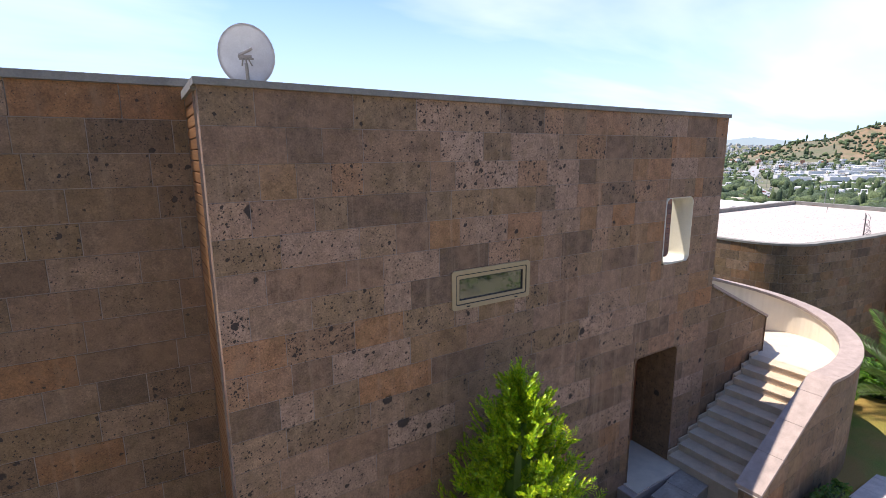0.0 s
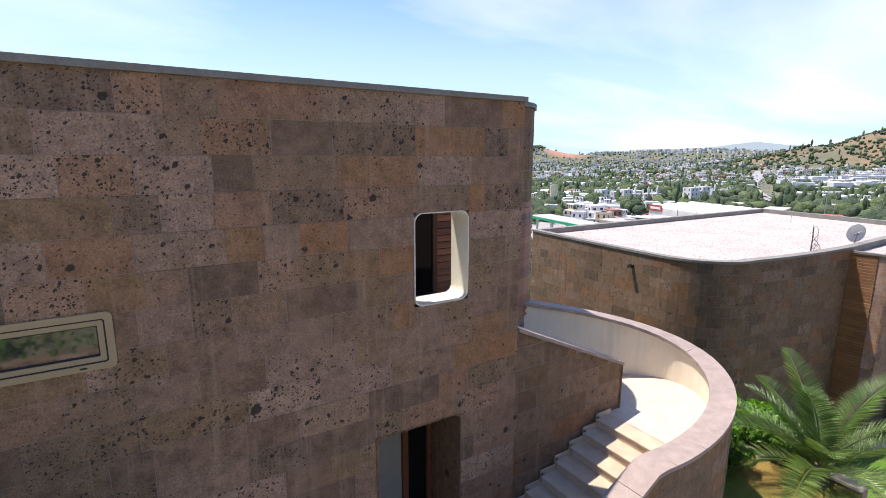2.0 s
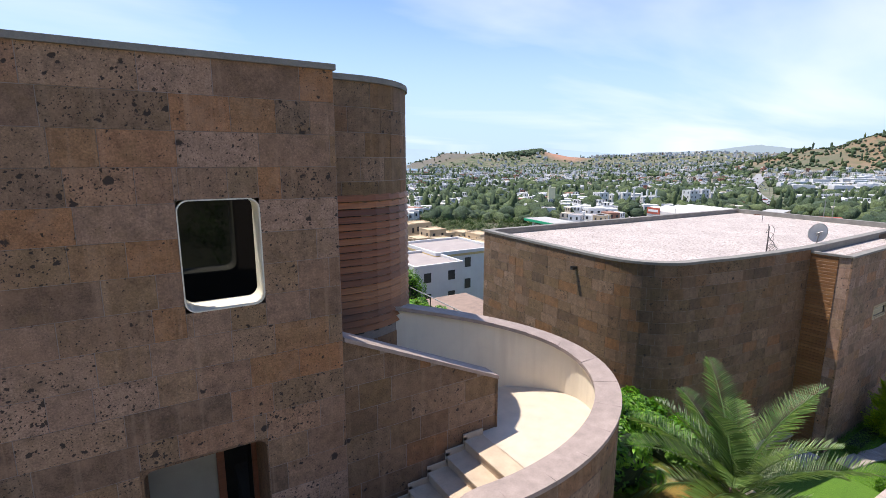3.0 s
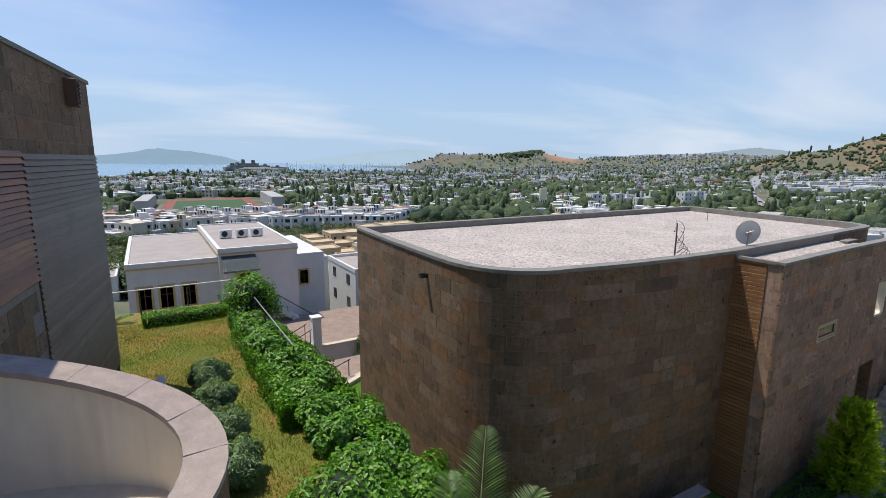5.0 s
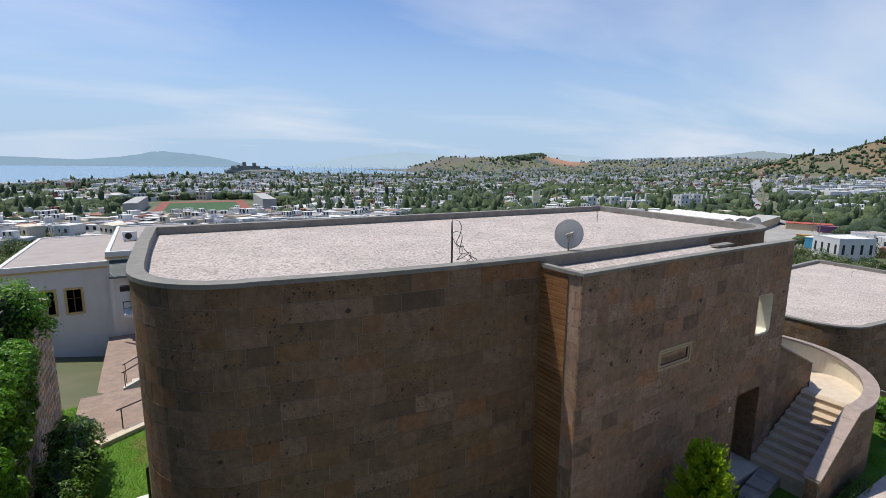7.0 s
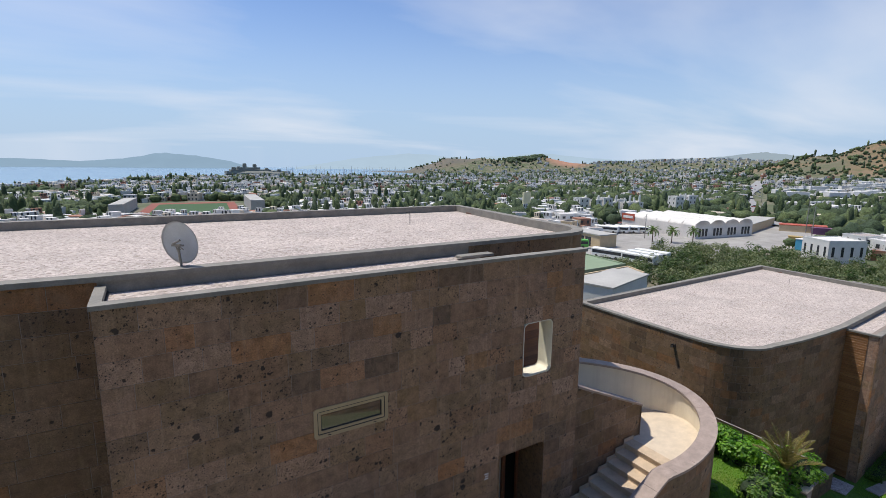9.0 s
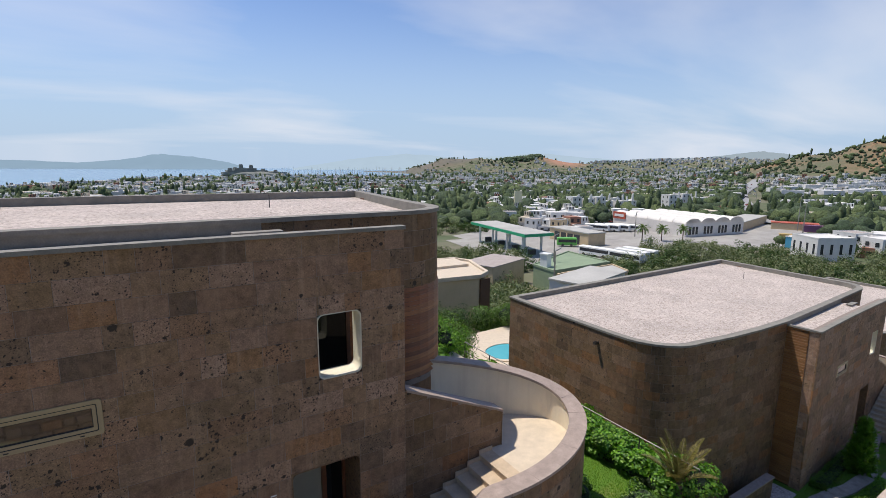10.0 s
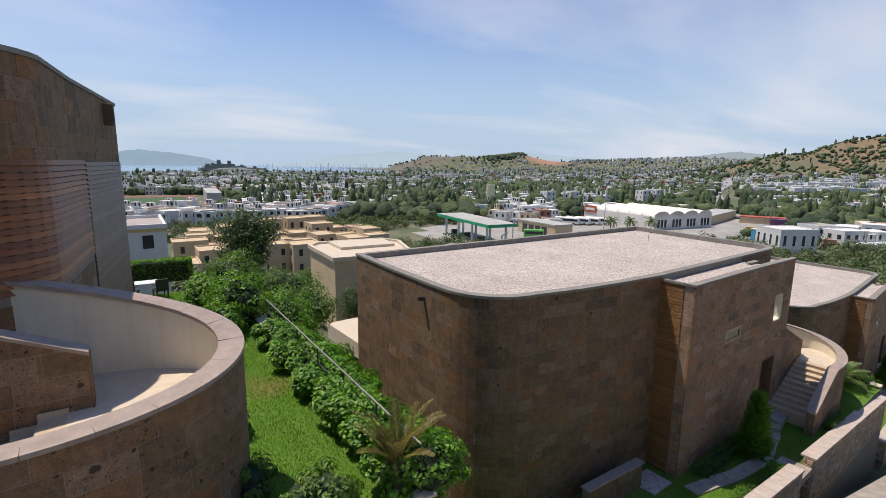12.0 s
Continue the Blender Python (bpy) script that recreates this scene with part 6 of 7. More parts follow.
block_house(pose(40.2, 46.0, -11.0), 9.0, 9.0, 5.3, "white flat-roofed house behind the garden hedge", WHITE, ROOF_TILE, 3, 2, trim=OCHRE)
block_house(pose(33.5, 41.0, -10.5), 6.0, 8.0, 4.6, "white flat-roofed house behind the garden hedge", WHITE, ROOF_TILE, 2, 2)
block_house(pose(27.5, 62.0, -14.0), 14.0, 9.0, 5.5, "white flat-roofed house below the terraces", WHITE, ROOF_TILE, 4, 2)
block_house(pose(5.0, 72.0, -16.5), 10.0, 9.0, 6.0, "white flat-roofed house below the terraces", WHITE, ROOF_TILE, 3, 2)
block_house(pose(-4.0, 60.0, -16.5), 9.0, 8.0, 6.5, "white flat-roofed house below the terraces", WHITE, ROOF_TILE, 3, 2)


def pale_roof_house():
    t = thing("flat_roof_villa", pose(0, 0, 0), "low sand-coloured villa with pale flat roof", "house")
    P = [(58.5, 36.2), (65.2, 35.4), (67.0, 36.5), (69.0, 43.0), (68.0, 45.4), (60.2, 46.2), (58.8, 44.8)]
    part("wall", prism(P, -17, -9.35), BEIGE, t)
    part("roof_slab", prism(offset_line(P, -0.2, True), -9.35, -9.15), STEP_STONE, t, "pale beige roof slab")
    part("roof_edge", strip(P, [(-0.25, -9.3), (-0.25, -8.9), (0.15, -8.9), (0.15, -9.3)], True), STEP_STONE, t)
    part("dark_panel", boxed(65.4, 66.7, 35.3, 35.7, -14, -9.5), SHUTTER, t)
    part("upper_roof", prism([(61.0, 41.0), (67.3, 40.6), (67.8, 44.8), (61.2, 45.5)], -9.15, -8.85), STEP_STONE, t)


pale_roof_house()
rng = random.Random(77)
# beige holiday flats, stepped
for k in range(30):
    x = 50 + (k % 8) * 6.6 + (k // 8) * 3.0 + rng.uniform(-1, 1)
    y = 104 + (k // 8) * 13.5 + (k % 8) * 0.8 + rng.uniform(-2.5, 2.5)
    hh = rng.choice((5.0, 5.8, 6.8))
    block_house(pose(x, y, ground_z(x, y)), rng.uniform(5, 7.5), rng.uniform(6, 9), hh + 0.4 * (k // 8), "sand-coloured flat-roofed holiday flats", BEIGE, BEIGE, 2, 2, "sand-coloured holiday flats", "holiday_flats")


def petrol_station():
    t = thing("petrol_station", pose(0, 0, 0), "petrol station with long green-edged canopy", "petrol station")
    m = pose(141.5, 125, -25.5, 0, 0, -98)
    c = part("canopy", boxed(-19, 19, -5.5, 5.5, 6.6, 7.5), GREEN_PAINT, t, "green canopy edge")
    c.matrix_basis = m
    r = part("canopy_roof", boxed(-18.8, 18.8, -5.3, 5.3, 7.5, 7.6), GREY_ROOF, t)
    r.matrix_basis = m
    for x in (-15, -5, 5, 15):
        for y in (-3.5, 3.5):
            p = part("column", boxed(x - 0.3, x + 0.3, y - 0.3, y + 0.3, 0, 6.3), WHITE, t)
            p.matrix_basis = m
        p = part("pump", boxed(x - 0.5, x + 0.5, -1.2, 1.2, 0, 1.9), IRON, t)
        p.matrix_basis = m
    f = part("forecourt", boxed(-24, 30, -14, 18, 0.08, 0.15), YARD_C, t)
    f.matrix_basis = m


petrol_station()


def shop_row():
    t = thing("shop_building", pose(173, 123, -25.5, 0, 0, -95), "low beige shop building with dark bay openings", "shop")
    part("wall", boxed(-11, 11, -4, 4, -0.5, 4.6), BEIGE, t)
    part("roof", boxed(-11.3, 11.3, -4.3, 4.3, 4.6, 5.0), GREY_ROOF, t)
    for x in (-8, -4.2, -0.4, 3.4):
        part("bay_window", boxed(x, x + 3.0, -4.08, -3.9, 0.2, 3.6), WIN_DARK, t)


shop_row()


VAULT = plain_mat("white_vault", (0.70, 0.67, 0.62), 0.7, 0.1, 0.3, 4.0, 0.05)
HALL = plain_mat("hall_cream", (0.66, 0.62, 0.57), 0.8, 0.15, 0.15, 3.0)


def market_hall():
    t = thing("market_hall", pose(242, 128, -25.5, 0, 0, -99), "long pale hall with rows of white vaulted roofs", "hall")
    part("wall", boxed(-21.5, 21.5, -17, 17, -0.5, 5.6), HALL, t)
    for j in range(4):
        yc = -12.75 + 8.5 * j
        P = [(yc - 4.1 * math.cos(a * math.pi / 12), 5.5 + 2.1 * math.sin(a * math.pi / 12)) for a in range(13)]
        for k in range(6):
            bm = bmesh.new()
            x0 = -21.4 + 7.15 * k
            lo = [bm.verts.new((x0, y, z)) for y, z in P]
            hi = [bm.verts.new((x0 + 6.6, y, z - 0.25)) for y, z in P]
            for u in range(12):
                bm.faces.new((lo[u], lo[u + 1], hi[u + 1], hi[u]))
            bm.faces.new(lo[::-1])
            bm.faces.new(hi)
            part("vaulted_roof", bm, VAULT, t)
        gable = bmesh.new()
        q = [gable.verts.new((21.5, y, z + 0.1)) for y, z in P]
        gable.faces.new(q)
        bmesh.ops.solidify(gable, geom=list(gable.faces), thickness=0.4)
        part("gable", gable, HALL, t)
        for y in (-1.9, 0.0, 1.9):
            part("bay_window", boxed(21.5, 21.6, yc + y - 0.6, yc + y + 0.6, 1.0, 4.2), WIN_DARK, t)
    part("sign", boxed(-21.2, -13, -17.4, -17.1, 4.0, 7.2), RED, t, "red and white sign board")
    part("sign_bar", boxed(-20.2, -14, -17.5, -17.4, 5.0, 6.2), WHITE, t)


market_hall()
lot = [(136, 104), (172, 82), (232, 78), (318, 100), (322, 150), (262, 176), (196, 180), (140, 160)]
tagged(part("pavement", prism(lot, -25.9, -25.44), YARD_C), "pale worn concrete yards round the petrol station", "yard", kind="structure")
for k, (x, y) in enumerate(((199, 113), (204, 108), (210, 103))):
    palm(pose(x, y, -25.4), "tall fan palm standing before the market hall", LEAF_PALM, 18, 3.0, 4.6, 120 + k, (-25, 70), "palms before the market hall", width=0.05, reach=0.5)


def bus(m, label, material, L=11.0):
    t = thing("bus", m, label, "bus", "parked buses")
    part("body", boxed(-L / 2, L / 2, -1.25, 1.25, 0.4, 3.1, bevel=0.18), material, t)
    part("side_window", boxed(-L / 2 + 0.5, L / 2 - 0.3, -1.28, 1.28, 1.5, 2.5), WIN_DARK, t)
    for x in (-L / 2 + 2, L / 2 - 2):
        for y in (-1.2, 1.2):
            part("wheel", tube(bmesh.new(), [(x, y - 0.12, 0.5), (x, y + 0.12, 0.5)], 0.5, 12), IRON, t)
    return t


for x, y, a in ((155, 97.5, -80), (156, 86.5, -86), (160.5, 88, -84), (165, 88.5, -82), (205, 141, -70), (209, 138.5, -70), (213, 136.5, -70), (217, 134, -70)):
    bus(pose(x, y, -25.3, 0, 0, a), "white coach parked near the petrol station", WHITE_PLASTIC)
bus(pose(162, 117, -25.3, 0, 0, -40), "small green and white bus at the petrol station", plain_mat("bus_green", (0.12, 0.42, 0.08), 0.4, 0.1), 7.0)


def flat_shed(name, m, w, d, h, wall, roof, label):
    t = thing(name, m, label, name.replace("_", " "))
    part("wall", boxed(-w / 2, w / 2, -d / 2, d / 2, -8, h), wall, t)
    part("roof", boxed(-w / 2 - 0.2, w / 2 + 0.2, -d / 2 - 0.2, d / 2 + 0.2, h, h + 0.25), roof, t)
    return t




def angled_shed(name, P, z, wall, roof, label):
    """A low shed on a crooked plot: wall, flat roof and a raised roof edge."""
    t = thing(name, pose(0, 0, 0), label, name.replace("_", " "))
    part("wall", prism(P, -27, z), wall, t)
    part("roof", prism(offset_line(P, 0.25, True), z - 0.1, z + 0.06), roof, t)
    part("roof_edge", strip(P, [(-0.15, z - 0.2), (-0.15, z + 0.3), (0.2, z + 0.3), (0.2, z - 0.2)], True), wall, t)


angled_shed("green_shed", [(110.5, 70.2), (129.8, 71.0), (132.0, 87.0), (111.5, 78.0)], -20.2, GREEN_ROOF, GREEN_ROOF, "low shed with faded green flat roof")
angled_shed("grey_roof_shed", [(111.0, 61.0), (127.0, 63.2), (129.6, 69.9), (110.2, 68.6)], -20.6, BEIGE, GREY_ROOF, "low shed with pale grey flat roof")
flat_shed("grey_shed", pose(92.0, 43.5, -18, 0, 0, 15), 13, 6, 4.2, WHITE, GREY_ROOF, "low shed with grey flat roof")
flat_shed("low_shed", pose(104, 84, -23, 0, 0, 20), 14, 9, 3.5, BEIGE, ROOF_TILE, "low beige shed with flat roof")
tank = flat_shed("water_tank", pose(112.5, 75.0, -20.2, 0, 0, 15), 1.9, 1.9, 3.0, WHITE_PLASTIC, WHITE_PLASTIC, "white square water tank on the green shed")
flat_shed("blue_shop", pose(232, 70, -25.5, 0, 0, -95), 12, 5, 4.0, BLUE, WHITE, "long shop with bright blue front")
block_house(pose(217, 60, -25.5, 0, 0, -30), 12, 11, 7.0, "white workshop with flat roof and windows", WHITE, WHITE, 4, 1)
flat_shed("red_shed", pose(292, 100, -25.5, 0, 0, -65), 18, 8, 3.0, BEIGE, RED, "market shed with red roof")
flat_shed("magenta_stall", pose(290, 88, -25.5, 0, 0, -65), 14, 3, 2.8, PURPLE, PURPLE, "row of stalls with magenta awnings")
flat_shed("yellow_stall", pose(253, 82, -25.5, 0, 0, -65), 12, 3, 2.2, YELLOW, YELLOW, "row of stalls with yellow awnings")
flat_shed("long_shed", pose(282, 118, -25.5, 0, 0, 14), 48, 10, 4.0, BEIGE, GREY_ROOF, "long low shed with grey roof")
for k in range(10):
    x, y = (268 + 7.6 * k, 215 - 2.0 * k) if k < 6 else (346 + 10.0 * (k - 6), 203 + 0.8 * (k - 6))
    row = block_house(pose(x, y + rng.uniform(-2.5, 2.5), -25.5, 0, 0, -14), rng.uniform(6, 7), 8, rng.choice((6.4, 8.2, 9.4)), "white terraced house with chimneys", WHITE, WHITE, 2, 3, "white terraced houses")
    for cx in (-2.2, 0.4, 2.3):
        part("chimney", boxed(cx, cx + 0.8, -3.6 + abs(cx), -2.8 + abs(cx), 6.0, 10.4 + 0.4 * cx), WHITE, row)
sign = thing("petrol_sign", pose(212, 205, -25.5), "tall pale sign mast of the petrol station", "sign")
part("mast", tube(bmesh.new(), [(0, 0, 0), (0, 0, 11)], 0.5, 8), WHITE, sign)
part("board", boxed(-2.6, 2.6, -0.5, 0.5, 8.5, 15), plain_mat("sign_cream", (0.62, 0.58, 0.38), 0.6, 0.1), sign)
for k, (x, y, hh) in enumerate(((286, 96, 16), (262, 84, 14), (205, 121, 10), (118, 78, 12), (92, 51, 9), (480, 210, 12))):
    pl = thing("lamp_mast", pose(x, y, -25.5 if x > 110 else -20), "thin grey lamp mast", "lamp mast", "lamp masts in the town")
    part("mast", tube(bmesh.new(), [(0, 0, 0), (0, 0, hh)], [0.22, 0.12], 6), METAL, pl)
    part("arm", tube(bmesh.new(), [(0, 0, hh), (1.6, 0.4, hh + 0.3)], 0.1, 5), METAL, pl)


def stadium():
    t = thing("stadium", pose(0, 0, 0), "sports ground with green pitch and red running track", "stadium")
    m = pose(50, 341, -25.3, 0, 0, -5)
    for nm, bm, mt in (("pitch", boxed(-22, 22, -50, 50, 0, 0.12), plain_mat("pitch_green", (0.045, 0.10, 0.032), 0.9, 0.2, 0.1, 2.0)), ("running_track", boxed(-28, 28, -66, 64, -0.1, 0.06), plain_mat("track_red", (0.26, 0.085, 0.06), 0.9, 0.15, 0.2, 2.0)),
                       ("stand", boxed(-40, -33, -30, 30, 0, 6.5), GREY_ROOF), ("stand", boxed(33, 41, -34, 30, 0, 7.5), GREY_ROOF), ("wall", boxed(-34, 34, -57, -56, 0, 2.4), WHITE)):
        ob = part(nm, bm, mt, t)
        ob.matrix_basis = m


stadium()


def castle():
    t = thing("castle", pose(305, 1530, -27.5, 0, 0, 0), "old grey stone castle on a headland by the sea", "castle")
    CST = plain_mat("castle_stone", (0.20, 0.21, 0.185), 0.9, 0.3, 0.06, 0.5)
    bm = blob((0, 0, -2), (105, 50, 16), 3)
    part("headland", bm, CST, t)
    part("outer_wall", boxed(-92, 84, -30, 30, 4, 11), CST, t)
    part("outer_wall", boxed(-80, 30, -26, 26, 8, 16), CST, t)
    part("inner_wall", boxed(-60, 0, -20, 20, 10, 22), CST, t)
    for x, w, hh in ((-40, 5, 31), (-12, 5, 29), (-70, 6, 20), (-56, 5, 22), (22, 5, 18), (58, 5, 14)):
        part("tower", boxed(x - w, x + w, -w, w, 5, hh), CST, t)
        for q in (-0.8, -0.2, 0.4):
            part("merlon", boxed(x + w * q, x + w * (q + 0.35), -w, w, hh, hh + 2.5), CST, t)


castle()


# ---- town, woods, boats, far islands ----
def in_view(x, y):
    a = math.degrees(math.atan2(y + 6, x - 25))
    return 10 < a < 108


KEEP_OUT = [(4, 48, 22), (50, 310, 52), (50, 370, 52), (146, 127, 36), (168, 112, 16), (236, 125, 36), (121, 77, 14), (120, 65, 11), (92, 44, 10), (232, 70, 10), (217, 60, 11), (158, 92, 10), (173, 123, 14), (215, 95, 18), (195, 110, 14), (288, 210, 24), (360, 204, 22), (268, 116, 16), (298, 120, 16), (290, 94, 16), (253, 82, 12), (270, 195, 24), (318, 178, 20), (64, 39, 14), (20, 36, 16), (38, 44, 14), (66, 118, 28), (84, 136, 30), (27, 62, 10)]


def blocked(x, y, pad=0.0):
    return any(math.hypot(x - a, y - b) < r + pad for a, b, r in KEEP_OUT)


def on_highway(x, y, half=12):
    ax, ay, bx, by = 333.0, 137.0, 900.0, 425.0
    L = math.hypot(bx - ax, by - ay)
    u = ((x - ax) * (bx - ax) + (y - ay) * (by - ay)) / L
    v = abs(-(x - ax) * (by - ay) + (y - ay) * (bx - ax)) / L
    return -10 < u < L + 40 and v < half


def far_town():
    rr = random.Random(9)
    verts, faces, mats = [], [], []
    wins_v, wins_f = [], []

    def add(c, w, d, h, rot, k):
        ca, sa = math.cos(rot), math.sin(rot)
        o = len(verts)
        for z in (-1.5, h):
            for x, y in ((-w, -d), (w, -d), (w, d), (-w, d)):
                verts.append((c[0] + x * ca - y * sa, c[1] + x * sa + y * ca, c[2] + z))
        for q in ((0, 1, 5, 4), (1, 2, 6, 5), (2, 3, 7, 6), (3, 0, 4, 7), (4, 5, 6, 7)):
            faces.append(tuple(o + i for i in q))
            mats.append(k)
        for x, y, ux, uy in ((-w, -d, w, -d), (-w, d, -w, -d)):
            n = max(2, int(math.hypot(ux - x, uy - y) / 2.6))
            for i in range(n):
                for zz in ([0.9] if h < 4.5 else [0.9, 3.9]):
                    p = len(wins_v)
                    for f, z in (((i + 0.3) / n, zz), ((i + 0.7) / n, zz), ((i + 0.7) / n, zz + 1.4), ((i + 0.3) / n, zz + 1.4)):
                        px, py = x + (ux - x) * f, y + (uy - y) * f
                        ln = math.hypot(ux - x, uy - y)
                        ox, oy = (uy - y) / ln * 0.12, -(ux - x) / ln * 0.12
                        px, py = px + ox, py + oy
                        wins_v.append((c[0] + px * ca - py * sa, c[1] + px * sa + py * ca, c[2] + z))
                    wins_f.append((p, p + 1, p + 2, p + 3))
    count = 0
    tries = 0
    near = 0
    while count < 5400 and tries < 80000:
        tries += 1
        r = math.exp(rr.uniform(math.log(215), math.log(2300)))
        a = radians(rr.uniform(13, 106))
        x, y = 25 + r * math.cos(a), -6 + r * math.sin(a)
        if y > shore_y(x) - 14 or blocked(x, y, 6) or on_highway(x, y):
            continue
        clump = noise.noise(Vector((x / 95, y / 95, 3)))
        if 225 < r < 640 and a < radians(64) and rr.random() < 0.62:
            continue
        if clump < -0.12 + 0.1 * rr.random():
            continue
        z = ground_z(x, y)
        if math.hypot(x - 1500, y - 1475) < 110 or (z > -12 and (y < 750 or y > 1600)):
            continue
        k = 0 if rr.random() < 0.72 else rr.choice((1, 2, 2, 3))
        w, d, h = rr.uniform(2.4, 5.0), rr.uniform(2.2, 4.2), rr.choice((3.0, 3.2, 3.4, 5.8, 6.2, 6.6)) * (1 + 0.2 * (r > 900))
        rot = radians(rr.choice((-30, -25, -62, 20)) + rr.uniform(-8, 8))
        if r < 262 and near < 170:
            near += 1
            block_house(pose(x, y, z, 0, 0, math.degrees(rot)), 2 * w, 2 * d, h, "%s flat-roofed house in the town below" % ("white", "grey", "cream", "cream")[k], (WHITE, GREY_ROOF, BEIGE, BEIGE)[k], ROOF_TILE, 2, 2 if h > 4 else 1, "houses at the near edge of the town")
            count += 1
            continue
        add((x, y, z), w, d, h, rot, k)
        if rr.random() < 0.22:
            add((x + rr.uniform(-2, 2), y + rr.uniform(-2, 2), z + h), w * 0.4, d * 0.5, 2.4, rot, k)
        count += 1
    # houses crowding the low hills inland
    for k in range(1100):
        x, y = rr.uniform(1050, 2300), rr.uniform(650, 1500)
        if ground_z(x, y) < -19 or math.hypot(x - 1500, y - 1475) < 120 or on_highway(x, y, 18):
            continue
        add((x, y, ground_z(x, y)), rr.uniform(3.5, 6.5), rr.uniform(3, 5), rr.choice((4, 6.5, 8)), radians(-35 + rr.uniform(-25, 25)), 0 if rr.random() < 0.8 else 2)
    # low roofs and sheds round the market hall
    for k in range(170):
        x, y = rr.uniform(235, 470), rr.uniform(50, 190)
        if blocked(x, y, 4) or on_highway(x, y, 16):
            continue
        add((x, y, ground_z(x, y)), rr.uniform(3, 7), rr.uniform(2.5, 5), rr.choice((3.0, 3.6, 4.2, 6.2)), radians(rr.choice((-65, 25)) + rr.uniform(-8, 8)), rr.choice((0, 0, 0, 1, 2, 2, 3)))
    # white rows climbing the foot of the right hill
    for k in range(60):
        x, y = 520 + rr.uniform(0, 330), 150 + rr.uniform(0, 130)
        if on_highway(x, y, 18):
            continue
        add((x, y, ground_z(x, y)), rr.uniform(5, 9), 5, rr.choice((6, 8, 9)), radians(-50 + rr.uniform(-10, 10)), 0)
    me = mesh_of("town_houses", verts, faces)
    for mt in (WHITE, plain_mat("town_grey", (0.55, 0.54, 0.52), 0.85, 0.15, 0.05), plain_mat("town_cream", (0.62, 0.54, 0.42), 0.85, 0.15, 0.05), plain_mat("town_tile", (0.34, 0.17, 0.11), 0.85, 0.2, 0.05)):
        me.materials.append(mt)
    me.polygons.foreach_set("material_index", mats)
    ob = tagged(new("town_houses", me), "white and cream flat-roofed houses of the coastal town", "town houses", kind="stuff")
    part("windows", mesh_of("town_windows", wins_v, wins_f, WIN_DARK), None, ob, kind="stuff")


far_town()


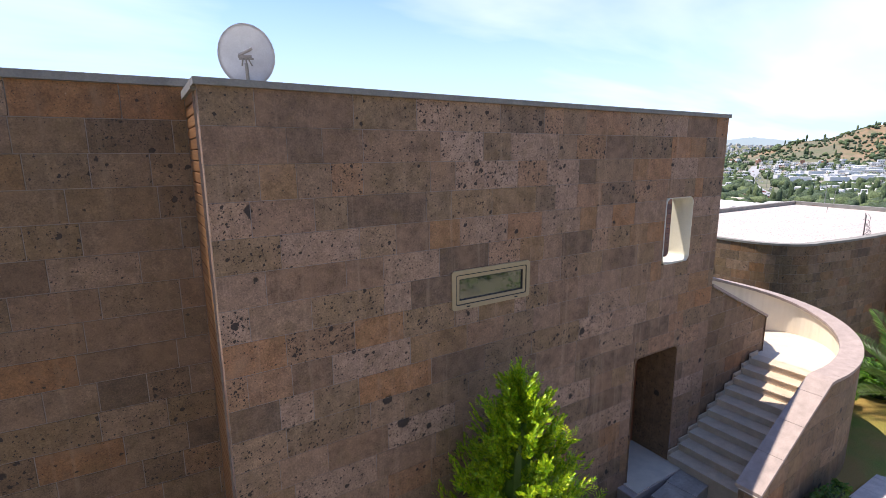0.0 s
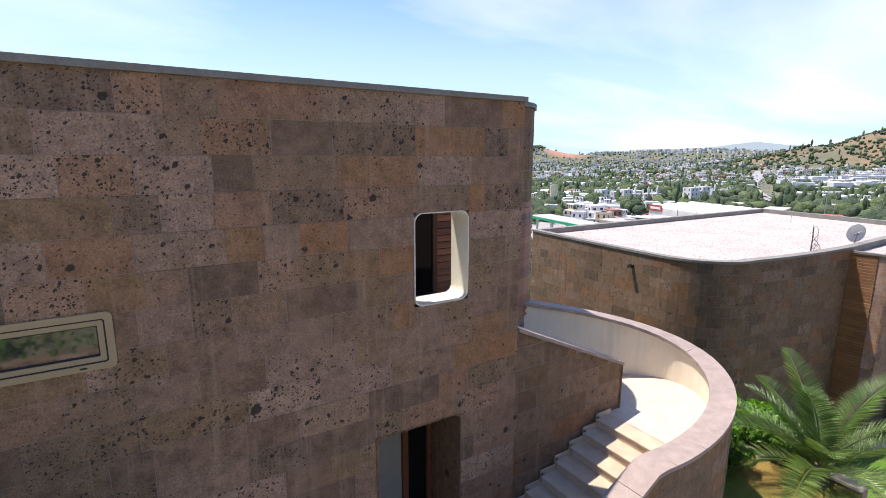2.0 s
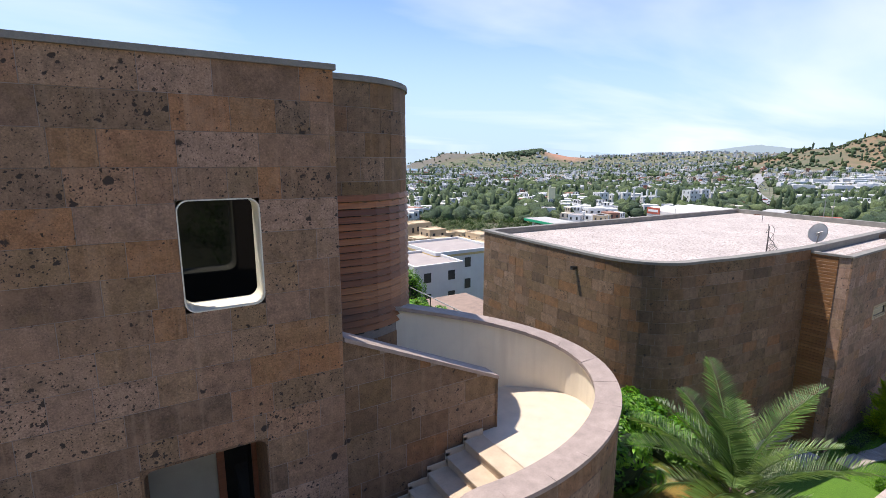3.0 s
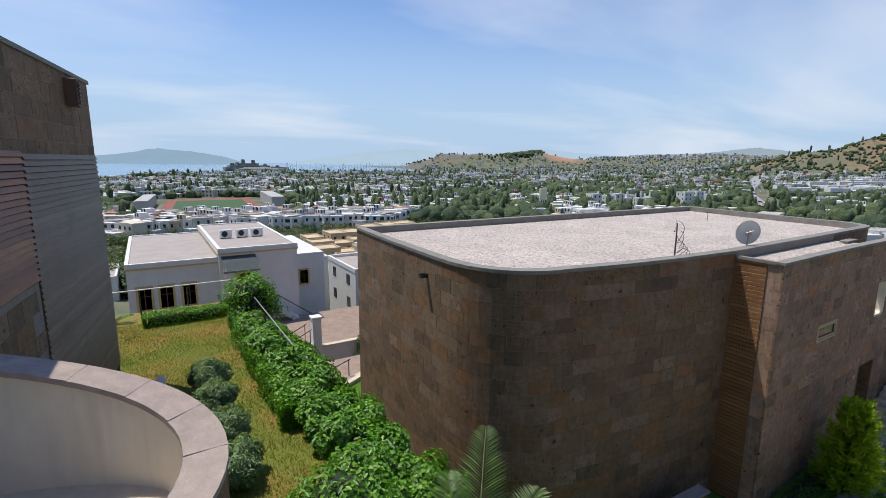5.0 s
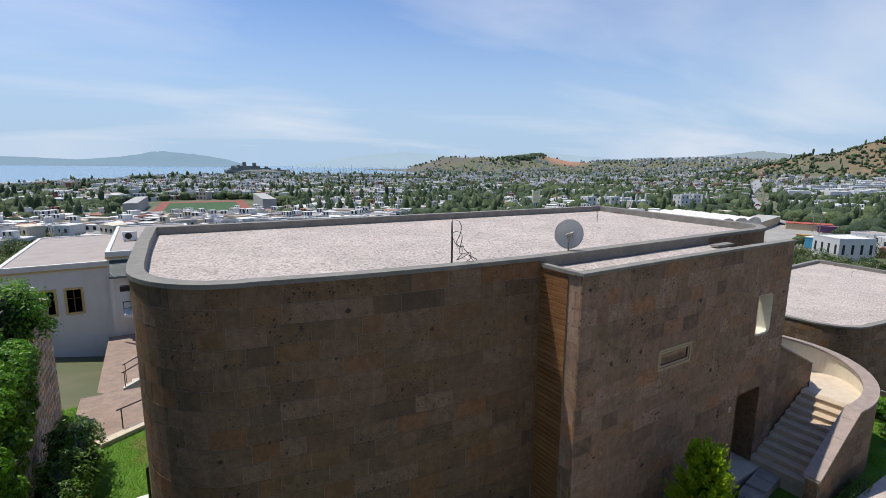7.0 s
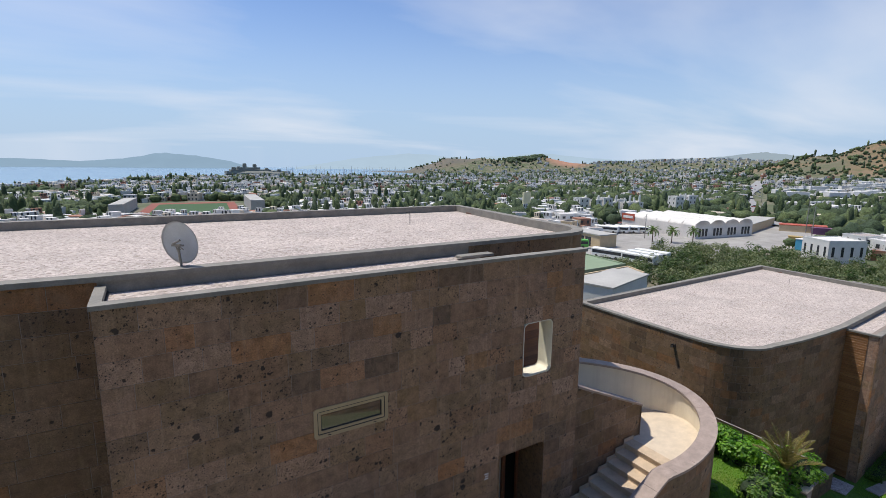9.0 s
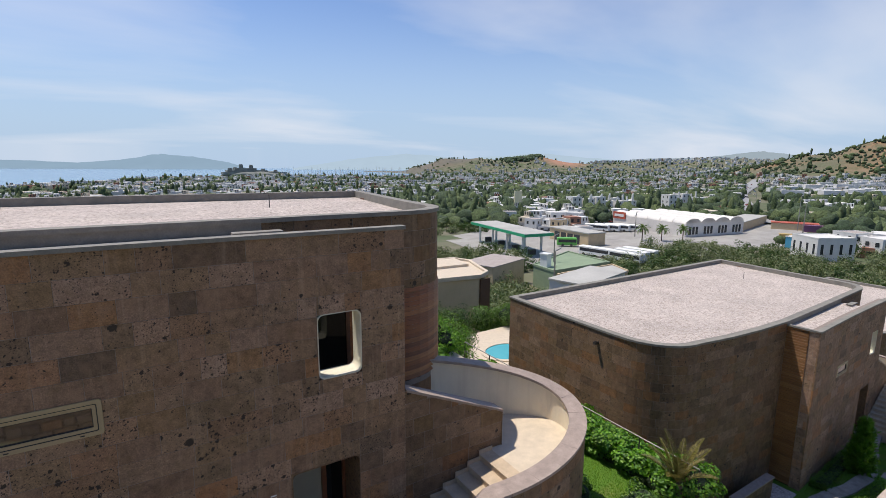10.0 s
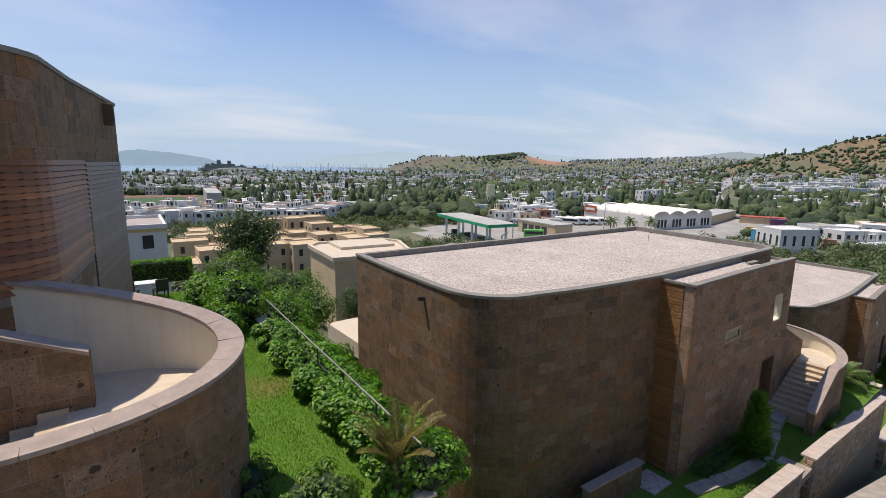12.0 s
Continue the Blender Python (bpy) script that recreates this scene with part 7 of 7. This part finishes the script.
def far_woods():
    rr = random.Random(19)
    rng2 = np.random.default_rng(19)
    # a few crown shapes made of small facets, repeated at many places
    shapes = []
    for s in range(14):
        bm = bmesh.new()
        bmesh.ops.create_icosphere(bm, subdivisions=2 if s < 7 else 1, radius=1.0)
        for v in bm.verts:
            k = 1 + 0.55 * noise.noise(v.co * 1.9 + Vector((s * 7.0, 0, 0))) + 0.30 * noise.noise(v.co * 5.0 + Vector((s * 3.0, 1, 0)))
            v.co = v.co * k
        bm.verts.ensure_lookup_table()
        shapes.append((np.array([v.co[:] for v in bm.verts]), np.array([[v.index for v in f.verts] for f in bm.faces])))
        bm.free()
    groups = {"woods": [], "dark_woods": []}
    near_trees = []
    count, tries = 0, 0
    while count < 15000 and tries < 130000:
        tries += 1
        r = math.exp(rr.uniform(math.log(62), math.log(2200)))
        a = radians(rr.uniform(11, 108))
        x, y = 25 + r * math.cos(a), -6 + r * math.sin(a)
        if y > shore_y(x) - 6 or blocked(x, y, 2) or on_highway(x, y, 9):
            continue
        clump = noise.noise(Vector((x / 80, y / 80, 11)))
        z = ground_z(x, y)
        if math.hypot(x - 1500, y - 1475) < 100:
            continue
        if z > -15:
            if r > 300 and rr.random() > (0.35 if y < 800 else 0.8):
                continue
        elif clump < -0.34 + 0.4 * rr.random() * (r > 190) or (r < 190 and rr.random() < 0.3):
            continue
        if r < 200 and y < 20 or 105 < r < 230 and rr.random() < 0.55:
            continue
        big = rr.uniform(1.3, 2.6) * (1.0 + 0.3 * (r > 250) + 0.4 * (r > 900))
        if r > 250 and rr.random() < 0.16:
            S = (big * 0.5, big * 0.5, big * 2.1)
        else:
            S = (big * rr.uniform(1, 1.5), big * rr.uniform(1, 1.5), big * rr.uniform(0.9, 1.3))
        groups[rr.choice(("woods", "woods", "dark_woods"))].append(((x, y, z + S[2] * 0.75), S, rr.uniform(0, 6.28), rr.randrange(7) + 7 * (r > 500)))
        if r < 230:
            near_trees.append(groups["woods"].pop() if groups["woods"] and groups["woods"][-1][0][:2] == (x, y) else groups["dark_woods"].pop())
        count += 1
    for k in range(2800):
        # scattered trees on the right hill
        x, y = rr.uniform(850, 1350), rr.uniform(180, 620)
        z = ground_z(x, y)
        if z < -18 or noise.noise(Vector((x / 45, y / 45, 2))) < -0.05 + 0.25 * rr.random():
            continue
        b = rr.uniform(1.2, 3.0)
        groups["dark_woods"].append(((x, y, z + b * 0.6), (b, b, b * 0.9), 0.0, rr.randrange(7)))
    for k in range(1500):
        # belt of large garden trees across the plain
        r, a = rr.uniform(225, 640), radians(rr.uniform(16, 64))
        x, y = 25 + r * math.cos(a), -6 + r * math.sin(a)
        if blocked(x, y, 3) or on_highway(x, y, 12) or noise.noise(Vector((x / 60, y / 60, 5))) < -0.2 or ground_z(x, y) > -15:
            continue
        b = rr.uniform(1.8, 4.2)
        groups[rr.choice(("woods", "dark_woods", "dark_woods"))].append(((x, y, -25.5 + b * 0.9), (b * rr.uniform(0.9, 1.4), b * rr.uniform(0.9, 1.4), b * rr.uniform(0.9, 1.5)), rr.uniform(0, 6), rr.randrange(7)))
    for k in range(420):
        # wood on the headland
        x, y = rr.gauss(1362, 42), rr.gauss(1578, 32)
        b = rr.uniform(4, 7)
        groups["dark_woods"].append(((x, y, ground_z(x, y) + b * 0.5), (b, b, b), 0.0, 7 + rr.randrange(7)))
    for k in range(120):
        # olive grove between the sheds and the lower villas
        x, y = rr.uniform(132, 206), rr.uniform(42, 90)
        if ((x - 170) / 38) ** 2 + ((y - 66) / 24) ** 2 > 1 or blocked(x, y, 1):
            continue
        b = rr.uniform(1.7, 3.0)
        near_trees.append(((x, y, ground_z(x, y) + b * 0.9), (b * 1.15, b * 1.15, b), 0.0, 0))
    for k in range(46):
        # garden trees between the flats and the petrol station
        x, y = rr.uniform(108, 133), rr.uniform(90, 122)
        b = rr.uniform(1.4, 2.5)
        near_trees.append(((x, y, ground_z(x, y) + b), (b, b, b * 1.1), 0.0, 0))
    # nearer trees and bushes: short stems and leaf clumps
    P, N, sv, sf = [[], []], [[], []], [], []
    for c, S, rot, s in near_trees:
        p, d = crown_points(c, S, 10, 22, rng2, 0.48)
        dark = 1 if rr.random() < 0.35 else 0
        P[dark].append(p)
        N[dark].append(d)
        o = len(sv)
        for z, q in ((c[2] - S[2] * 1.3, 0.14), (c[2], 0.08)):
            sv += [(c[0] + q * math.cos(t * 1.571), c[1] + q * math.sin(t * 1.571), z) for t in range(4)]
        sf += [(o + t, o + (t + 1) % 4, o + 4 + (t + 1) % 4, o + 4 + t) for t in range(4)]
    tagged(new("garden_trees", leaf_mesh("garden_crowns", np.concatenate(P[1]), np.concatenate(N[1]), 0.55, LEAF_DARK, 0.6, rng2)), "dark green garden trees and bushes on the lower slope", "trees", kind="stuff")
    near = tagged(new("olive_trees", leaf_mesh("olive_crowns", np.concatenate(P[0]), np.concatenate(N[0]), 0.55, LEAF_OLIVE, 0.5, rng2)), "grey-green olive trees and bushes on the lower slope", "trees", kind="stuff")
    part("stems", mesh_of("olive_stems", sv, sf, BARK), None, near, kind="stuff")
    for nm, lst in groups.items():
        V, F, o = [], [], 0
        for c, S, rot, s in lst:
            sv, sf = shapes[s]
            ca, sa = math.cos(rot), math.sin(rot)
            q = sv * np.array(S)
            q = np.stack([q[:, 0] * ca - q[:, 1] * sa, q[:, 0] * sa + q[:, 1] * ca, q[:, 2]], -1) + np.array(c)
            V.append(q)
            F.append(sf + o)
            o += len(sv)
        V, F = np.concatenate(V), np.concatenate(F)
        me = bpy.data.meshes.new(nm)
        me.vertices.add(len(V))
        me.vertices.foreach_set("co", V.astype(np.float32).ravel())
        me.loops.add(F.size)
        me.loops.foreach_set("vertex_index", F.astype(np.int32).ravel())
        me.polygons.add(len(F))
        me.polygons.foreach_set("loop_start", (np.arange(len(F)) * 3).astype(np.int32))
        cols = ((0.055, 0.09, 0.032), (0.11, 0.145, 0.055)) if nm == "woods" else ((0.034, 0.062, 0.028), (0.065, 0.095, 0.042))
        m, n, l, b = mat(nm + "_leaf", 0.9)
        pos, g = place(n, l)
        c = mix(n, l, g.outputs["Random Per Island"], cols[0], cols[1])
        c = mix(n, l, 1.0, c, ramp(n, l, noise_tex(n, l, pos, 1.2, 4, 0.7), [(0.3, 0.4), (0.7, 1.5)]), "MULTIPLY")
        l.new(c, b.inputs["Base Color"])
        bump(n, l, b, noise_tex(n, l, pos, 1.6, 4, 0.7), 1.0, 0.6)
        me.materials.append(m)
        me.update(calc_edges=True)
        tagged(new(nm, me), "trees and scrub between the houses of the plain", "trees", kind="stuff")


far_woods()


def highway():
    verts, faces = [], []
    for k in range(41):
        f = k / 40
        x, y = 300 + 620 * f, 120 + 316 * f + 16 * math.sin(f * 4)
        verts += [(x - 5, y + 8.5, ground_z(x - 5, y + 8.5) + 0.9), (x + 5, y - 8.5, ground_z(x + 5, y - 8.5) + 0.9)]
    for k in range(40):
        o = 2 * k
        faces.append((o, o + 1, o + 3, o + 2))
    ob = new("highway", mesh_of("highway", verts, faces, plain_mat("pale_asphalt", (0.30, 0.30, 0.30), 0.85, 0.12, 0.05)))
    tagged(ob, "pale asphalt main road leading inland", "road", kind="structure")


highway()


def parked_cars():
    rr = random.Random(23)
    paints = [plain_mat("car_paint", c, 0.3, 0.05) for c in ((0.7, 0.7, 0.7), (0.6, 0.6, 0.62), (0.08, 0.08, 0.09), (0.35, 0.05, 0.04), (0.12, 0.18, 0.3))]

    def car(m, paint):
        t = thing("car", m, "small parked car near the petrol station", "car", "parked cars")
        bm = boxed(-2.1, 2.1, -0.85, 0.85, 0.3, 0.85, bevel=0.12)
        part("body", bm, paint, t)
        part("cabin", boxed(-1.2, 1.0, -0.75, 0.75, 0.85, 1.42, bevel=0.15), WIN_DARK, t)
        for x in (-1.3, 1.3):
            for y in (-0.8, 0.8):
                part("wheel", tube(bmesh.new(), [(x, y - 0.1, 0.32), (x, y + 0.1, 0.32)], 0.32, 10), IRON, t)
        return t
    protos = [car(pose(176 + 4 * k, 150 - 3 * k, -25.45, 0, 0, -30), p) for k, p in enumerate(paints)]
    for k in range(46):
        f = k / 45
        if k < 26:
            x, y = 190 + 52 * (k % 13) / 13 + rr.uniform(-1, 1), 170 - 22 * (k % 13) / 13 + 12 * (k // 13)
        else:
            q = (k - 26) / 20
            x, y = 340 + 480 * q, 141 + 245 * q + rr.uniform(-5, 9)
        copy_thing(rr.choice(protos), pose(x, y, (-25.45 if k < 26 else ground_z(x, y) + 0.92), 0, 0, rr.choice((-60, 27, 30))))


parked_cars()


def sail_masts():
    rr = random.Random(31)
    t = thing("sailing_yachts", pose(0, 0, 0), "moored white yachts with bare masts in the marina", "yachts", kind="stuff")
    V, F = [], []
    for k in range(90):
        u = rr.random()
        r, a = rr.uniform(1215, 1420), radians(63 + 14 * u)
        x, y = 27 + r * math.cos(a), -8 + r * math.sin(a)
        for w, d, z0, z1 in ((0.32, 0.32, -27, -27 + rr.uniform(14, 28)), (8, 3, -28, -25.5)):
            o = len(V)
            for z in (z0, z1):
                for a, b in ((-w, -d), (w, -d), (w, d), (-w, d)):
                    V.append((x + a, y + b, z))
            F += [tuple(o + i for i in q) for q in ((0, 1, 5, 4), (1, 2, 6, 5), (2, 3, 7, 6), (3, 0, 4, 7), (4, 5, 6, 7))]
    part("yachts", mesh_of("yachts", V, F, WHITE), None, t, kind="stuff")


sail_masts()


def far_island(name, pts, depth, colour, label, seed):
    """A far ridge in the haze: heights given along a line of bearing."""
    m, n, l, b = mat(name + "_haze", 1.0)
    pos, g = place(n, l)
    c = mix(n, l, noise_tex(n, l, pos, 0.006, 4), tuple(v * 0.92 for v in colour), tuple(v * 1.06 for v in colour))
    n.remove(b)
    # the ridge glows in a flat pale blue that stands for the haze
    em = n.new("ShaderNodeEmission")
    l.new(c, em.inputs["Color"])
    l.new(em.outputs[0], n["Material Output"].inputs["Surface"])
    verts, faces = [], []
    N = 90
    for i in range(N + 1):
        f = i / N * (len(pts) - 1)
        k = min(len(pts) - 2, int(f))
        a, b2 = Vector(pts[k]), Vector(pts[k + 1])
        p = a.lerp(b2, smooth(f - k) if pts[k][2] != pts[k + 1][2] else f - k)
        hgt = p.z + (p.z + 28) * 0.08 * noise.noise(Vector((i * 0.35, seed, 0)))
        out = Vector((p.x - 30, p.y, 0)).normalized()
        for q, z in ((-0.06, -30), (-0.03, hgt * 0.6 - 11), (0.0, hgt), (0.06, -30)):
            verts.append((p.x + out.x * depth * q, p.y + out.y * depth * q, z))
    for i in range(N):
        for k in range(3):
            o = i * 4 + k
            faces.append((o, o + 4, o + 5, o + 1))
    tagged(new("backdrop", mesh_of(name, verts, faces, m, True)), label, "distance", kind="structure")


ISLE = [(-1500, 4750, 20), (-1105, 4650, 36), (-700, 4550, 30), (-420, 4500, 16), (-150, 4450, 40), (106, 4300, 84), (330, 4190, 66), (560, 4060, 24), (700, 3980, -27)]
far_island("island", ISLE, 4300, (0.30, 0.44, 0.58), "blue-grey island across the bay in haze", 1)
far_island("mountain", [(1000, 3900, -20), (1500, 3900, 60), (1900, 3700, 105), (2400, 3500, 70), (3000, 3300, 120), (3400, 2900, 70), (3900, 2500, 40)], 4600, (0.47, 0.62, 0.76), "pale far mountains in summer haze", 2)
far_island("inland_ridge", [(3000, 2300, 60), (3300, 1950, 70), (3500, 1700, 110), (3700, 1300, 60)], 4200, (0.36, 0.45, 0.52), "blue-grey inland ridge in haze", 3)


def lane_bank():
    """The slope above the lane, behind the viewer: rubble wall and scrub."""
    verts, faces = [], []
    g = tagged(new("bank_wall"), "rubble stone wall holding the bank above the lane", "wall", kind="structure")
    for k in range(24):
        x = -40 + 5.0 * k
        z = -0.85 - 0.176 * (x + 2.5)
        v, f = cladding([(x + 5.0, -10.2), (x, -10.2)], z - 0.6, z + 1.5, 0.36, (0.3, 0.8), 0.06, 300 + k, gap=0.03)
        o = len(verts)
        verts += v
        faces += [tuple(i + o for i in q) for q in f]
        part("wall_core", boxed(x, x + 5.0, -10.6, -10.2, z - 1.0, z + 1.48), SOIL, g)
    part("rubble_face", mesh_of("bank_rubble", verts, faces, BANK_STONE), None, g, kind="stuff")
    rng = np.random.default_rng(8)
    P, N = [], []
    for k in range(420):
        x, y = rng.uniform(-35, 75), rng.uniform(-30, -10.9)
        r = rng.uniform(0.6, 1.5)
        p, d = ball_points((x, y, ground_z(x, y) + r * 0.5), (r, r, r), 220, rng)
        P.append(p)
        N.append(d)
    me = leaf_mesh("bank_scrub", np.concatenate(P), np.concatenate(N), 0.22, LEAF_MID, 0.5, rng)
    tagged(new("bank_scrub", me), "green scrub on the bank above the lane", "scrub", kind="stuff")


lane_bank()
